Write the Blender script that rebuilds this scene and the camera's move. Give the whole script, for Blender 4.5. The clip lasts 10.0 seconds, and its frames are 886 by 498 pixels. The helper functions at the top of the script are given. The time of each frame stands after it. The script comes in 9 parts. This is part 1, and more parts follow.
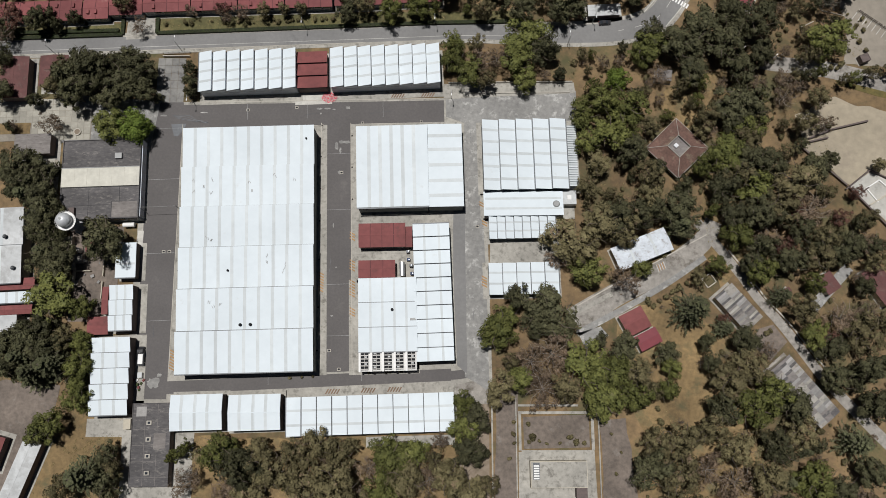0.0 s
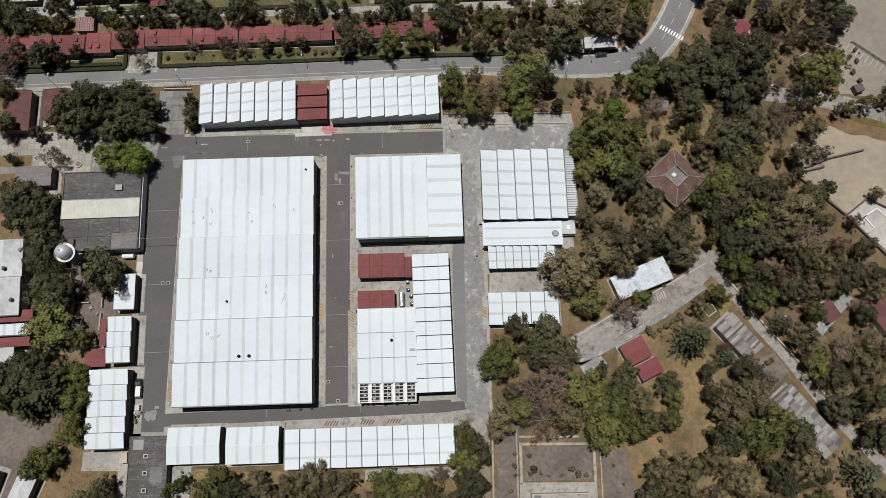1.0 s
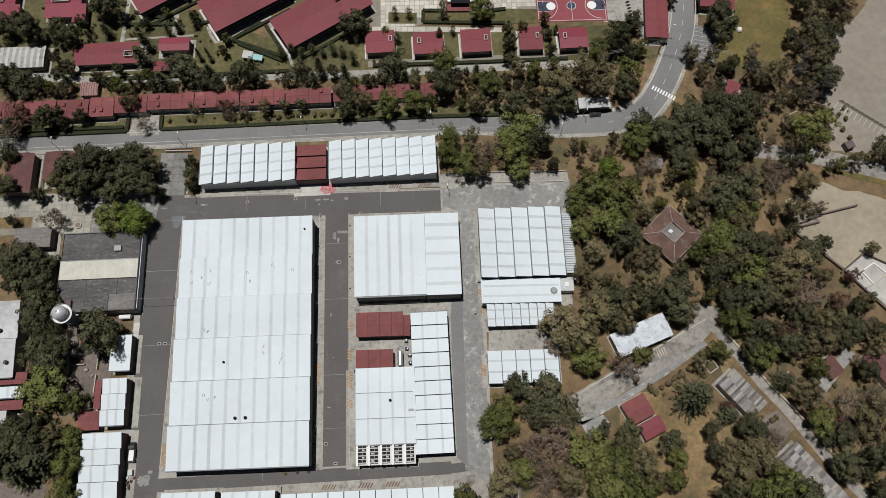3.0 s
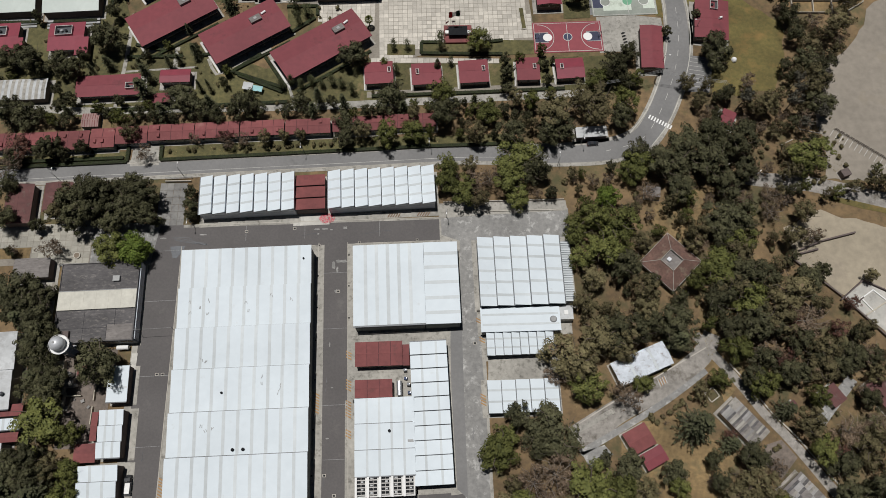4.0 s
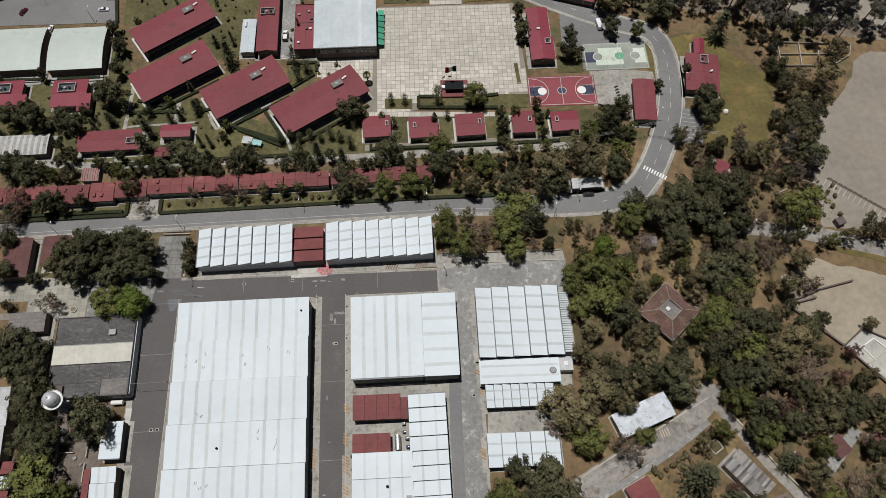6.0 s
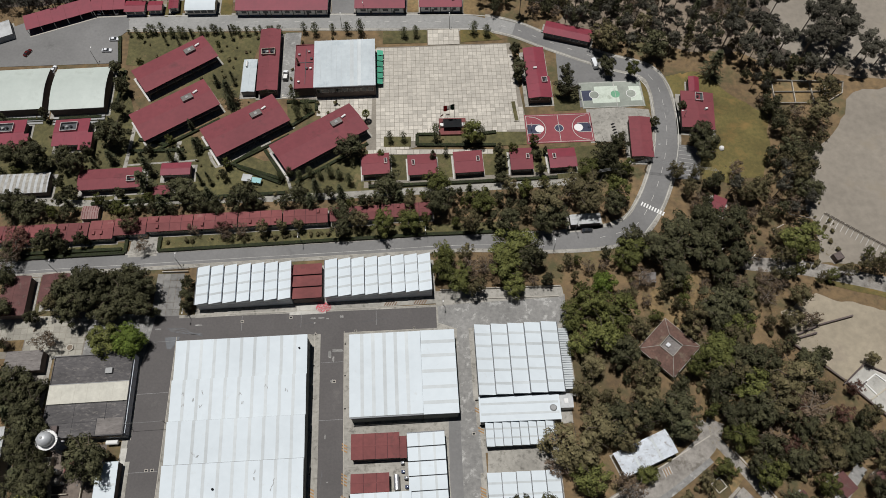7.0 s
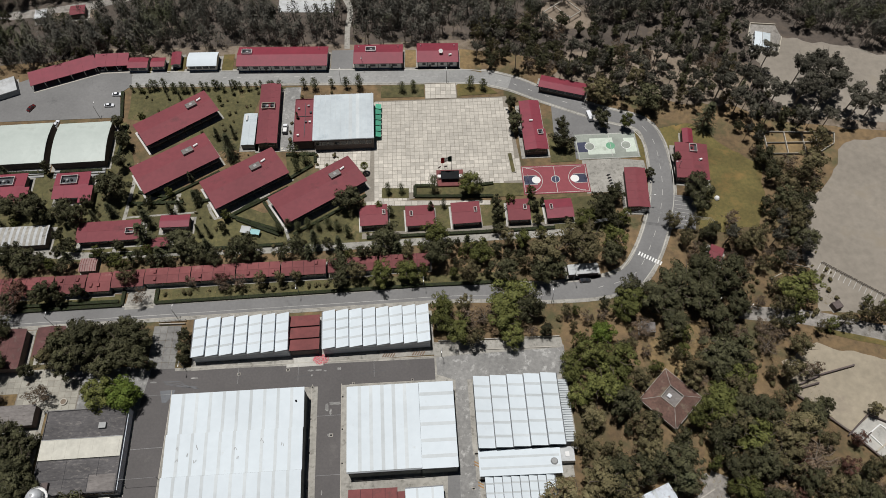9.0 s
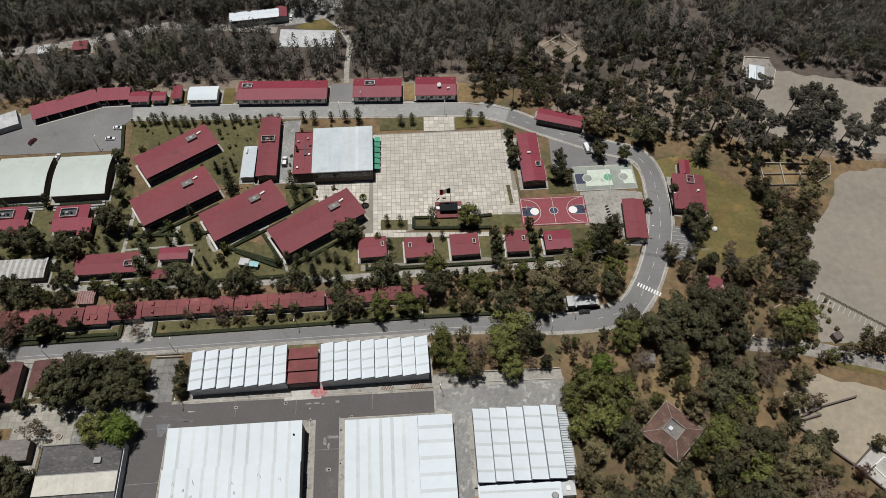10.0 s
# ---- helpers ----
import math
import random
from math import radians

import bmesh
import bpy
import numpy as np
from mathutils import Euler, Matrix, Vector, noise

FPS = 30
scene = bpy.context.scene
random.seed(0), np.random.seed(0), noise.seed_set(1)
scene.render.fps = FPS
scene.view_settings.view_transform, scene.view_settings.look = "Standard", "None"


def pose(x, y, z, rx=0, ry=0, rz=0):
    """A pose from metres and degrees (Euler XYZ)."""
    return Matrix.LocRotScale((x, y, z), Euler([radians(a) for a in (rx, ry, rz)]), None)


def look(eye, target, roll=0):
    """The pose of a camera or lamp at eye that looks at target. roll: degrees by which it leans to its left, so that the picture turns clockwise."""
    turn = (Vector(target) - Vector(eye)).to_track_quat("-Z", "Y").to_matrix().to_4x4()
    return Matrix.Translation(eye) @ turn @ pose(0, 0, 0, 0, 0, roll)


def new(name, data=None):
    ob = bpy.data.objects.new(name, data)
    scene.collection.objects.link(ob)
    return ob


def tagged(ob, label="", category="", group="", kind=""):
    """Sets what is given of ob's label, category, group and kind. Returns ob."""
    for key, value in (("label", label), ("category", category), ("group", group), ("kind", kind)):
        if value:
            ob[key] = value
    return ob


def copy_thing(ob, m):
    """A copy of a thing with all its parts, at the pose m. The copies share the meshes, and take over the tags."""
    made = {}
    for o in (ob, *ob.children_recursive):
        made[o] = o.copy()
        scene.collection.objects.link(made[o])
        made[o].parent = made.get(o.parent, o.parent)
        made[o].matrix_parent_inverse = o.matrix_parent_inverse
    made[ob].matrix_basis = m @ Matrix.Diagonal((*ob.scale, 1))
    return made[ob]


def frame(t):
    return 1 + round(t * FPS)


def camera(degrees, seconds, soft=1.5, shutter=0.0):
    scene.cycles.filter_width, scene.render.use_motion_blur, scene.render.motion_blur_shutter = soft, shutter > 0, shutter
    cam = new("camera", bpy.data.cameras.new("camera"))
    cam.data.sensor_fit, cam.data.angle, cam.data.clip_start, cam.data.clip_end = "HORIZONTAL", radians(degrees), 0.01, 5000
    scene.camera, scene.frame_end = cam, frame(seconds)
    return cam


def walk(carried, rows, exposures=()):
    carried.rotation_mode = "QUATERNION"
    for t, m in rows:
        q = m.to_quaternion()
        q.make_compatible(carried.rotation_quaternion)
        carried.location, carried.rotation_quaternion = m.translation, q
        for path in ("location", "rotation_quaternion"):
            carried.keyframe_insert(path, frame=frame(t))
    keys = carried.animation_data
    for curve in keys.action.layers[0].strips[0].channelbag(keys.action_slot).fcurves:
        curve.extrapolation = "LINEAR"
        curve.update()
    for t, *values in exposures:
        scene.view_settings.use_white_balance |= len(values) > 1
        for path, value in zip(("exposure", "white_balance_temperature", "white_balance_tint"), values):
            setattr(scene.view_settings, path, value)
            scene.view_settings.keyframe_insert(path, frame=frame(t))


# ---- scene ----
EXPOSURE, SUN, SKY = 0.03, 3.9, 0.012
# The camera hovers 250 m up and tilts slowly upwards while it turns a little to its right.
cam = camera(63.5, 10.0, 0.6)
EYE = (0.0, 0.0, 250.0)
# seconds, degrees below the horizon, heading
ROWS = [
    (0.0, 79.18, 0.0), (0.5, 77.79, -0.15), (1.0, 76.78, -0.255), (1.5, 75.735, -0.381),
    (2.0, 74.995, -0.505), (2.5, 73.57, -0.62), (4.0, 69.835, -0.99), (4.5, 68.685, -1.11),
    (5.0, 67.295, -1.208), (5.5, 66.805, -1.315), (7.0, 62.83, -1.647), (7.5, 62.1, -1.738),
    (8.0, 61.51, -1.795), (8.5, 60.245, -1.884), (9.0, 58.78, -1.965), (9.5, 57.63, -2.068),
    (10.0, 56.255, -2.143),
]
walk(cam, [(t, pose(*EYE, 90 - down, 0, yaw)) for t, down, yaw in ROWS], [(0.0, EXPOSURE), (2.0, EXPOSURE - 0.08), (5.0, EXPOSURE - 0.15), (10.0, EXPOSURE - 0.05)])

# ---- light: high midday sun, clear sky ----
SUN_TILT, SUN_FROM = 10.5, 126.0   # degrees from the zenith; direction it shines from, counterclockwise from +x
world = bpy.data.worlds.new("sky")
scene.world = world
world.use_nodes = True
sky = world.node_tree.nodes.new("ShaderNodeTexSky")
sky.sky_type, sky.sun_disc = "NISHITA", False
sky.sun_elevation, sky.sun_rotation = radians(90 - SUN_TILT), radians(90 - SUN_FROM)
sky.altitude = 2300
world.node_tree.links.new(sky.outputs[0], world.node_tree.nodes["Background"].inputs[0])
world.node_tree.nodes["Background"].inputs[1].default_value = SKY
sun = new("sun", bpy.data.lights.new("sun", "SUN"))
sun.data.energy, sun.data.angle, sun.data.color = SUN, radians(0.53), (0.99, 0.978, 0.975)
a = radians(SUN_FROM)
s = math.sin(radians(SUN_TILT))
sun.matrix_world = look((s * math.cos(a) * 300, s * math.sin(a) * 300, math.cos(radians(SUN_TILT)) * 300), (0, 0, 0))


# ---- materials ----
def mat(name, c1, c2, scale=1.0, rough=0.8, bump=0.3, metal=0.0, vary=0.25, big=0.06, island=0.0, each=0.0,
        stain=None, stain_scale=0.2, stain_at=0.55, stretch=(1, 1, 1), through_leaf=0.0, local=False, bump_scale=None, shine=0.5):
    """Two tones by fine grain, a slow light-dark drift, an optional stain with its own shape, and tone that differs piece by piece."""
    m = bpy.data.materials.new(name)
    m.use_nodes = True
    nt = m.node_tree
    n, l = nt.nodes, nt.links
    bsdf = n["Principled BSDF"]
    bsdf.inputs["Roughness"].default_value, bsdf.inputs["Metallic"].default_value = rough, metal
    bsdf.inputs["Specular IOR Level"].default_value = 0.12 if through_leaf else shine
    if local:
        coord = n.new("ShaderNodeTexCoord").outputs["Object"]
    else:
        coord = n.new("ShaderNodeNewGeometry").outputs["Position"]
    mp = n.new("ShaderNodeMapping")
    mp.inputs["Scale"].default_value = stretch
    l.new(coord, mp.inputs["Vector"])

    def grain(sc, detail, rough_=0.6):
        t = n.new("ShaderNodeTexNoise")
        t.inputs["Scale"].default_value, t.inputs["Detail"].default_value, t.inputs["Roughness"].default_value = sc, detail, rough_
        l.new(mp.outputs[0], t.inputs["Vector"])
        return t.outputs["Fac"]

    def ramp(fac, lo, hi):
        r = n.new("ShaderNodeMapRange")
        r.inputs["From Min"].default_value, r.inputs["From Max"].default_value = lo, hi
        l.new(fac, r.inputs["Value"])
        return r.outputs["Result"]

    def mix(fac, a_, b_, kind="MIX"):
        x = n.new("ShaderNodeMix")
        x.data_type, x.blend_type = "RGBA", kind
        if isinstance(fac, float):
            x.inputs[0].default_value = fac
        else:
            l.new(fac, x.inputs[0])
        for slot, v in ((6, a_), (7, b_)):
            if isinstance(v, tuple):
                x.inputs[slot].default_value = (*v, 1)
            else:
                l.new(v, x.inputs[slot])
        return x.outputs[2]

    fine = grain(scale, 5)
    col = mix(ramp(fine, 0.3, 0.7), c1, c2)
    if stain:
        st = grain(stain_scale, 6, 0.68)
        col = mix(ramp(st, stain_at, stain_at + 0.14), col, stain)
    drift = ramp(grain(big, 3), 0.3, 0.7)
    gain = n.new("ShaderNodeMapRange")
    gain.inputs["To Min"].default_value, gain.inputs["To Max"].default_value = 1 - vary, 1 + vary
    l.new(drift, gain.inputs["Value"])
    value = gain.outputs["Result"]
    for amount, out in ((island, n.new("ShaderNodeNewGeometry").outputs["Random Per Island"] if island else None),
                        (each, n.new("ShaderNodeObjectInfo").outputs["Random"] if each else None)):
        if amount:
            r = n.new("ShaderNodeMapRange")
            r.inputs["To Min"].default_value, r.inputs["To Max"].default_value = 1 - amount, 1 + amount
            l.new(out, r.inputs["Value"])
            p = n.new("ShaderNodeMath")
            p.operation = "MULTIPLY"
            l.new(value, p.inputs[0])
            l.new(r.outputs["Result"], p.inputs[1])
            value = p.outputs[0]
    comb = n.new("ShaderNodeCombineColor")
    for i in range(3):
        l.new(value, comb.inputs[i])
    col = mix(1.0, col, comb.outputs[0], "MULTIPLY")
    l.new(col, bsdf.inputs["Base Color"])
    if bump:
        b = n.new("ShaderNodeBump")
        b.inputs["Strength"].default_value, b.inputs["Distance"].default_value = bump, 0.08
        l.new(fine if bump_scale is None else grain(bump_scale, 3), b.inputs["Height"])
        l.new(b.outputs[0], bsdf.inputs["Normal"])
    if through_leaf:
        tr = n.new("ShaderNodeBsdfTranslucent")
        l.new(col, tr.inputs["Color"])
        ms = n.new("ShaderNodeMixShader")
        ms.inputs[0].default_value = through_leaf
        l.new(bsdf.outputs[0], ms.inputs[1])
        l.new(tr.outputs[0], ms.inputs[2])
        l.new(ms.outputs[0], n["Material Output"].inputs["Surface"])
    return m


GROUND = mat("dry_ground", (0.215, 0.142, 0.07), (0.11, 0.076, 0.041), 0.35, 0.95, 0.6, vary=0.3, big=0.02, stain=(0.085, 0.078, 0.035), stain_scale=0.06, stain_at=0.5)
DRYGRASS = mat("dry_grass", (0.25, 0.17, 0.078), (0.145, 0.1, 0.048), 0.7, 0.95, 0.6, vary=0.34, big=0.06, stain=(0.115, 0.1, 0.05), stain_scale=0.13, stain_at=0.53)
LAWN = mat("worn_lawn", (0.128, 0.112, 0.045), (0.064, 0.061, 0.025), 0.6, 0.95, 0.6, vary=0.3, big=0.05, stain=(0.165, 0.125, 0.06), stain_scale=0.12, stain_at=0.56)
GREENLAWN = mat("green_lawn", (0.15, 0.116, 0.038), (0.095, 0.083, 0.027), 0.7, 0.95, 0.6, vary=0.32, big=0.06, stain=(0.19, 0.125, 0.042), stain_scale=0.09, stain_at=0.52)
SAND = mat("pale_sandy_earth", (0.285, 0.25, 0.203), (0.225, 0.198, 0.16), 0.35, 0.95, 0.4, vary=0.14, big=0.025, stain=(0.24, 0.205, 0.155), stain_scale=0.05, stain_at=0.55)
PALESAND = mat("bleached_sand", (0.37, 0.315, 0.23), (0.285, 0.245, 0.18), 0.35, 0.95, 0.4, vary=0.16, big=0.04, stain=(0.26, 0.22, 0.165), stain_scale=0.08, stain_at=0.56)
DUST = mat("bare_dust", (0.25, 0.2, 0.15), (0.18, 0.14, 0.1), 0.5, 0.95, 0.5, vary=0.25, big=0.04, stain=(0.11, 0.085, 0.055), stain_scale=0.1)
ASPHALT = mat("yard_asphalt", (0.115, 0.105, 0.1), (0.095, 0.088, 0.085), 1.2, 0.9, 0.3, vary=0.12, big=0.05, stain=(0.14, 0.13, 0.12), stain_scale=0.12, stain_at=0.6)
ROADGREY = mat("road_asphalt", (0.2, 0.195, 0.187), (0.17, 0.166, 0.16), 0.8, 0.9, 0.3, vary=0.14, big=0.04, stain=(0.14, 0.137, 0.132), stain_scale=0.1, stain_at=0.6)
OLDCONC = mat("worn_concrete_road", (0.28, 0.272, 0.253), (0.185, 0.18, 0.17), 0.7, 0.9, 0.4, vary=0.2, big=0.06, stain=(0.46, 0.45, 0.42), stain_scale=0.3, stain_at=0.545)
PALEROAD = mat("pale_concrete_road", (0.31, 0.305, 0.288), (0.25, 0.246, 0.232), 0.7, 0.9, 0.3, vary=0.14, big=0.05, stain=(0.2, 0.197, 0.188), stain_scale=0.2, stain_at=0.58)
CONCRETE = mat("pale_concrete", (0.37, 0.348, 0.305), (0.26, 0.247, 0.215), 0.7, 0.9, 0.3, vary=0.2, big=0.08, stain=(0.17, 0.158, 0.135), stain_scale=0.35, stain_at=0.54)
KERB = mat("kerb_concrete", (0.46, 0.43, 0.37), (0.36, 0.33, 0.28), 1.0, 0.9, 0.2, vary=0.15)
PALECONC = mat("bleached_concrete", (0.5, 0.48, 0.43), (0.4, 0.385, 0.345), 0.6, 0.9, 0.3, vary=0.15, big=0.08, stain=(0.3, 0.29, 0.26), stain_scale=0.2, stain_at=0.57)
GATECONC = mat("grey_panel_concrete", (0.22, 0.212, 0.195), (0.16, 0.155, 0.145), 0.6, 0.9, 0.3, vary=0.15, each=0.12, stain=(0.12, 0.115, 0.11), stain_scale=0.3)
SLAB = mat("stone_slab", (0.57, 0.527, 0.455), (0.465, 0.43, 0.365), 0.8, 0.85, 0.2, vary=0.12, big=0.05, each=0.17, island=0.12, stain=(0.33, 0.3, 0.26), stain_scale=0.3, stain_at=0.6)
SLABGAP = mat("slab_joint", (0.26, 0.232, 0.19), (0.2, 0.178, 0.145), 1.0, 0.95, 0.2)
YELLOW = mat("faded_yellow_paint", (0.38, 0.215, 0.085), (0.28, 0.165, 0.075), 2.0, 0.8, 0.1)
RUSTPAINT = mat("faded_rust_paint", (0.2, 0.125, 0.08), (0.15, 0.1, 0.068), 2.0, 0.85, 0.1)
LINE = mat("faded_white_paint", (0.52, 0.5, 0.46), (0.4, 0.39, 0.36), 1.5, 0.8, 0.1)
WHITE = mat("white_sheet_roof", (0.648, 0.7, 0.722), (0.613, 0.665, 0.687), 0.4, 0.75, 0.1, shine=0.25, vary=0.04, big=0.07, each=0.02, stain=(0.58, 0.61, 0.61), stain_scale=0.35, stain_at=0.62, local=True)
BLUEWHITE = mat("dull_blue_white_sheet", (0.53, 0.575, 0.585), (0.47, 0.515, 0.53), 0.5, 0.7, 0.1, shine=0.3, vary=0.08, big=0.1, stain=(0.4, 0.45, 0.47), stain_scale=0.15, stain_at=0.56, local=True)
CREAM = mat("cream_sheet_roof", (0.52, 0.5, 0.42), (0.44, 0.42, 0.35), 0.7, 0.5, 0.15, vary=0.1, big=0.2, local=True)
PALEGREEN = mat("pale_green_sheet_roof", (0.5, 0.545, 0.495), (0.44, 0.485, 0.44), 0.3, 0.5, 0.1, vary=0.07, big=0.08, stain=(0.4, 0.435, 0.39), stain_scale=0.1, stain_at=0.58, local=True)
SKYLIGHT = mat("translucent_roof_strip", (0.54, 0.57, 0.57), (0.48, 0.51, 0.51), 0.6, 0.65, 0.05, vary=0.1, each=0.08, local=True)
RED = mat("red_painted_roof", (0.2, 0.042, 0.05), (0.17, 0.035, 0.043), 0.5, 0.75, 0.2, vary=0.1, big=0.06, each=0.06, stain=(0.12, 0.03, 0.034), stain_scale=0.12, stain_at=0.58)
BRIGHTRED = mat("fresh_red_roof", (0.225, 0.027, 0.045), (0.185, 0.023, 0.038), 0.5, 0.6, 0.15, vary=0.08, big=0.1, each=0.06)
OLDRED = mat("rusty_red_sheet", (0.2, 0.058, 0.054), (0.155, 0.044, 0.042), 0.6, 0.8, 0.3, vary=0.15, big=0.1, each=0.1, stain=(0.12, 0.045, 0.04), stain_scale=0.3, stain_at=0.58)
RANGE = mat("dusty_red_roof", (0.2, 0.062, 0.06), (0.165, 0.048, 0.048), 0.5, 0.85, 0.25, vary=0.14, big=0.1, each=0.12, stain=(0.25, 0.12, 0.105), stain_scale=0.2, stain_at=0.6)
PINKSHEET = mat("faded_pink_sheet", (0.34, 0.22, 0.2), (0.26, 0.165, 0.15), 0.6, 0.85, 0.2, vary=0.15, big=0.2)
DARKRED = mat("dark_red_seam", (0.09, 0.028, 0.03), (0.07, 0.022, 0.024), 1.0, 0.85, 0.1)
TILE = mat("brown_clay_tile_roof", (0.155, 0.088, 0.066), (0.09, 0.05, 0.04), 1.4, 0.9, 0.5, vary=0.28, big=0.2, stain=(0.18, 0.14, 0.1), stain_scale=0.3, stain_at=0.54)
BITUMEN = mat("dark_roof_felt", (0.115, 0.107, 0.104), (0.066, 0.062, 0.063), 1.1, 0.9, 0.4, vary=0.24, big=0.12, stain=(0.185, 0.17, 0.155), stain_scale=0.9, stain_at=0.54, bump_scale=2.0, stretch=(0.55, 1.3, 1))
GREYROOF = mat("weathered_grey_sheet", (0.27, 0.26, 0.245), (0.2, 0.19, 0.18), 0.8, 0.85, 0.3, vary=0.15, big=0.1, each=0.3, local=True)
GREYWHITE = mat("dusty_white_roof", (0.52, 0.53, 0.525), (0.42, 0.425, 0.415), 0.5, 0.7, 0.2, vary=0.12, big=0.15, stain=(0.36, 0.36, 0.35), stain_scale=0.22, stain_at=0.5)
FLAKED = mat("flaking_whitewash_roof", (0.6, 0.64, 0.68), (0.5, 0.53, 0.56), 0.9, 0.75, 0.2, vary=0.15, big=0.2, stain=(0.3, 0.28, 0.27), stain_scale=0.55, stain_at=0.53)
DULLRED = mat("dull_brown_red_sheet", (0.125, 0.052, 0.047), (0.09, 0.038, 0.035), 0.7, 0.85, 0.3, vary=0.2, big=0.15, stain=(0.14, 0.09, 0.075), stain_scale=0.35, stain_at=0.55)
WALLWHITE = mat("white_render", (0.66, 0.65, 0.62), (0.58, 0.57, 0.54), 0.8, 0.85, 0.2, vary=0.1)
WALLGREY = mat("grey_blue_wall", (0.3, 0.32, 0.34), (0.24, 0.26, 0.275), 0.7, 0.85, 0.2, vary=0.12)
WALLPALE = mat("pale_blue_grey_wall", (0.6, 0.63, 0.67), (0.52, 0.55, 0.59), 0.7, 0.85, 0.2, vary=0.12)
WALLDARK = mat("dark_brick_wall", (0.13, 0.1, 0.09), (0.095, 0.075, 0.07), 1.2, 0.9, 0.3, vary=0.15)
WALLCREAM = mat("cream_render", (0.5, 0.45, 0.36), (0.42, 0.38, 0.3), 0.9, 0.9, 0.2, vary=0.12)
WALLHALL = mat("grey_green_wall", (0.2, 0.215, 0.205), (0.15, 0.162, 0.155), 0.6, 0.85, 0.2, vary=0.18, stain=(0.11, 0.11, 0.105), stain_scale=0.3)
WALLBLUE = mat("dark_blue_dado", (0.05, 0.07, 0.13), (0.04, 0.055, 0.1), 0.9, 0.8, 0.1)
TRIM = mat("pale_trim", (0.55, 0.53, 0.49), (0.47, 0.45, 0.42), 1.0, 0.8, 0.1)
DARKTRIM = mat("dark_metal_trim", (0.08, 0.085, 0.09), (0.06, 0.062, 0.066), 1.5, 0.5, 0.1, metal=0.4)
ROOFGREY = mat("dull_roof_grey", (0.22, 0.2, 0.185), (0.145, 0.13, 0.12), 1.2, 0.9, 0.4, vary=0.2, big=0.2, stain=(0.11, 0.1, 0.09), stain_scale=0.8, stain_at=0.55, stretch=(0.5, 1.4, 1))
GLASS = mat("window_glass", (0.03, 0.035, 0.042), (0.022, 0.026, 0.032), 0.4, 0.08, 0.0, vary=0.1)
# pale blue base colour stands in for sky light on the shaded south panes
SKYGLASS = mat("sky_tinted_pale_glass", (0.58, 0.64, 0.7), (0.46, 0.52, 0.58), 0.5, 0.15, 0.0, vary=0.2, big=0.4)
STEEL = mat("galvanised_steel", (0.66, 0.67, 0.68), (0.54, 0.55, 0.56), 1.2, 0.38, 0.1, metal=0.75, vary=0.1)
SILVERPAINT = mat("aluminium_paint", (0.62, 0.63, 0.63), (0.5, 0.51, 0.52), 0.9, 0.42, 0.1, metal=0.25, vary=0.12, big=0.5, stain=(0.4, 0.39, 0.37), stain_scale=0.8, stain_at=0.58)
GREYPAINT = mat("grey_paint", (0.34, 0.34, 0.33), (0.28, 0.28, 0.27), 1.2, 0.7, 0.1)
BARK = mat("bark", (0.14, 0.11, 0.085), (0.085, 0.066, 0.05), 3.0, 0.95, 0.5, vary=0.2, local=True)
PALEBARK = mat("pale_bark", (0.27, 0.235, 0.195), (0.17, 0.145, 0.12), 2.0, 0.95, 0.4, vary=0.2, local=True)
LEAF = dict(
    dark=mat("dark_leaves", (0.112, 0.107, 0.054), (0.048, 0.049, 0.027), 0.5, 0.7, 0, vary=0.25, big=0.25, island=0.24, each=0.3, stain=(0.096, 0.082, 0.05), stain_scale=0.25, stain_at=0.58, through_leaf=0.06),
    green=mat("green_leaves", (0.165, 0.168, 0.05), (0.078, 0.086, 0.029), 0.5, 0.7, 0, vary=0.25, big=0.25, island=0.24, each=0.3, stain=(0.13, 0.118, 0.058), stain_scale=0.25, stain_at=0.6, through_leaf=0.09),
    bright=mat("bright_leaves", (0.165, 0.21, 0.042), (0.1, 0.14, 0.03), 0.5, 0.7, 0, vary=0.2, big=0.3, island=0.24, each=0.1, through_leaf=0.15),
    olive=mat("olive_leaves", (0.188, 0.16, 0.08), (0.102, 0.089, 0.046), 0.5, 0.75, 0, vary=0.25, big=0.25, island=0.24, each=0.32, stain=(0.19, 0.13, 0.088), stain_scale=0.25, stain_at=0.57, through_leaf=0.08),
    russet=mat("russet_leaves", (0.17, 0.085, 0.062), (0.1, 0.055, 0.042), 0.5, 0.8, 0, vary=0.25, big=0.3, island=0.24, each=0.3, stain=(0.16, 0.12, 0.06), stain_scale=0.3, stain_at=0.58, through_leaf=0.08),
    dry=mat("dry_leaves", (0.21, 0.15, 0.1), (0.13, 0.098, 0.07), 0.5, 0.8, 0, vary=0.25, big=0.3, island=0.24, each=0.3, through_leaf=0.08),
    conifer=mat("conifer_needles", (0.098, 0.1, 0.05), (0.05, 0.053, 0.029), 0.5, 0.75, 0, vary=0.2, big=0.3, island=0.24, each=0.25, through_leaf=0.06),
    gum=mat("gum_leaves", (0.118, 0.109, 0.08), (0.07, 0.067, 0.051), 0.5, 0.75, 0, vary=0.25, big=0.3, island=0.14, each=0.25, through_leaf=0.08),
    young=mat("young_tree_leaves", (0.13, 0.135, 0.065), (0.075, 0.08, 0.04), 0.5, 0.75, 0, vary=0.25, big=0.3, island=0.24, each=0.3, through_leaf=0.08),
)
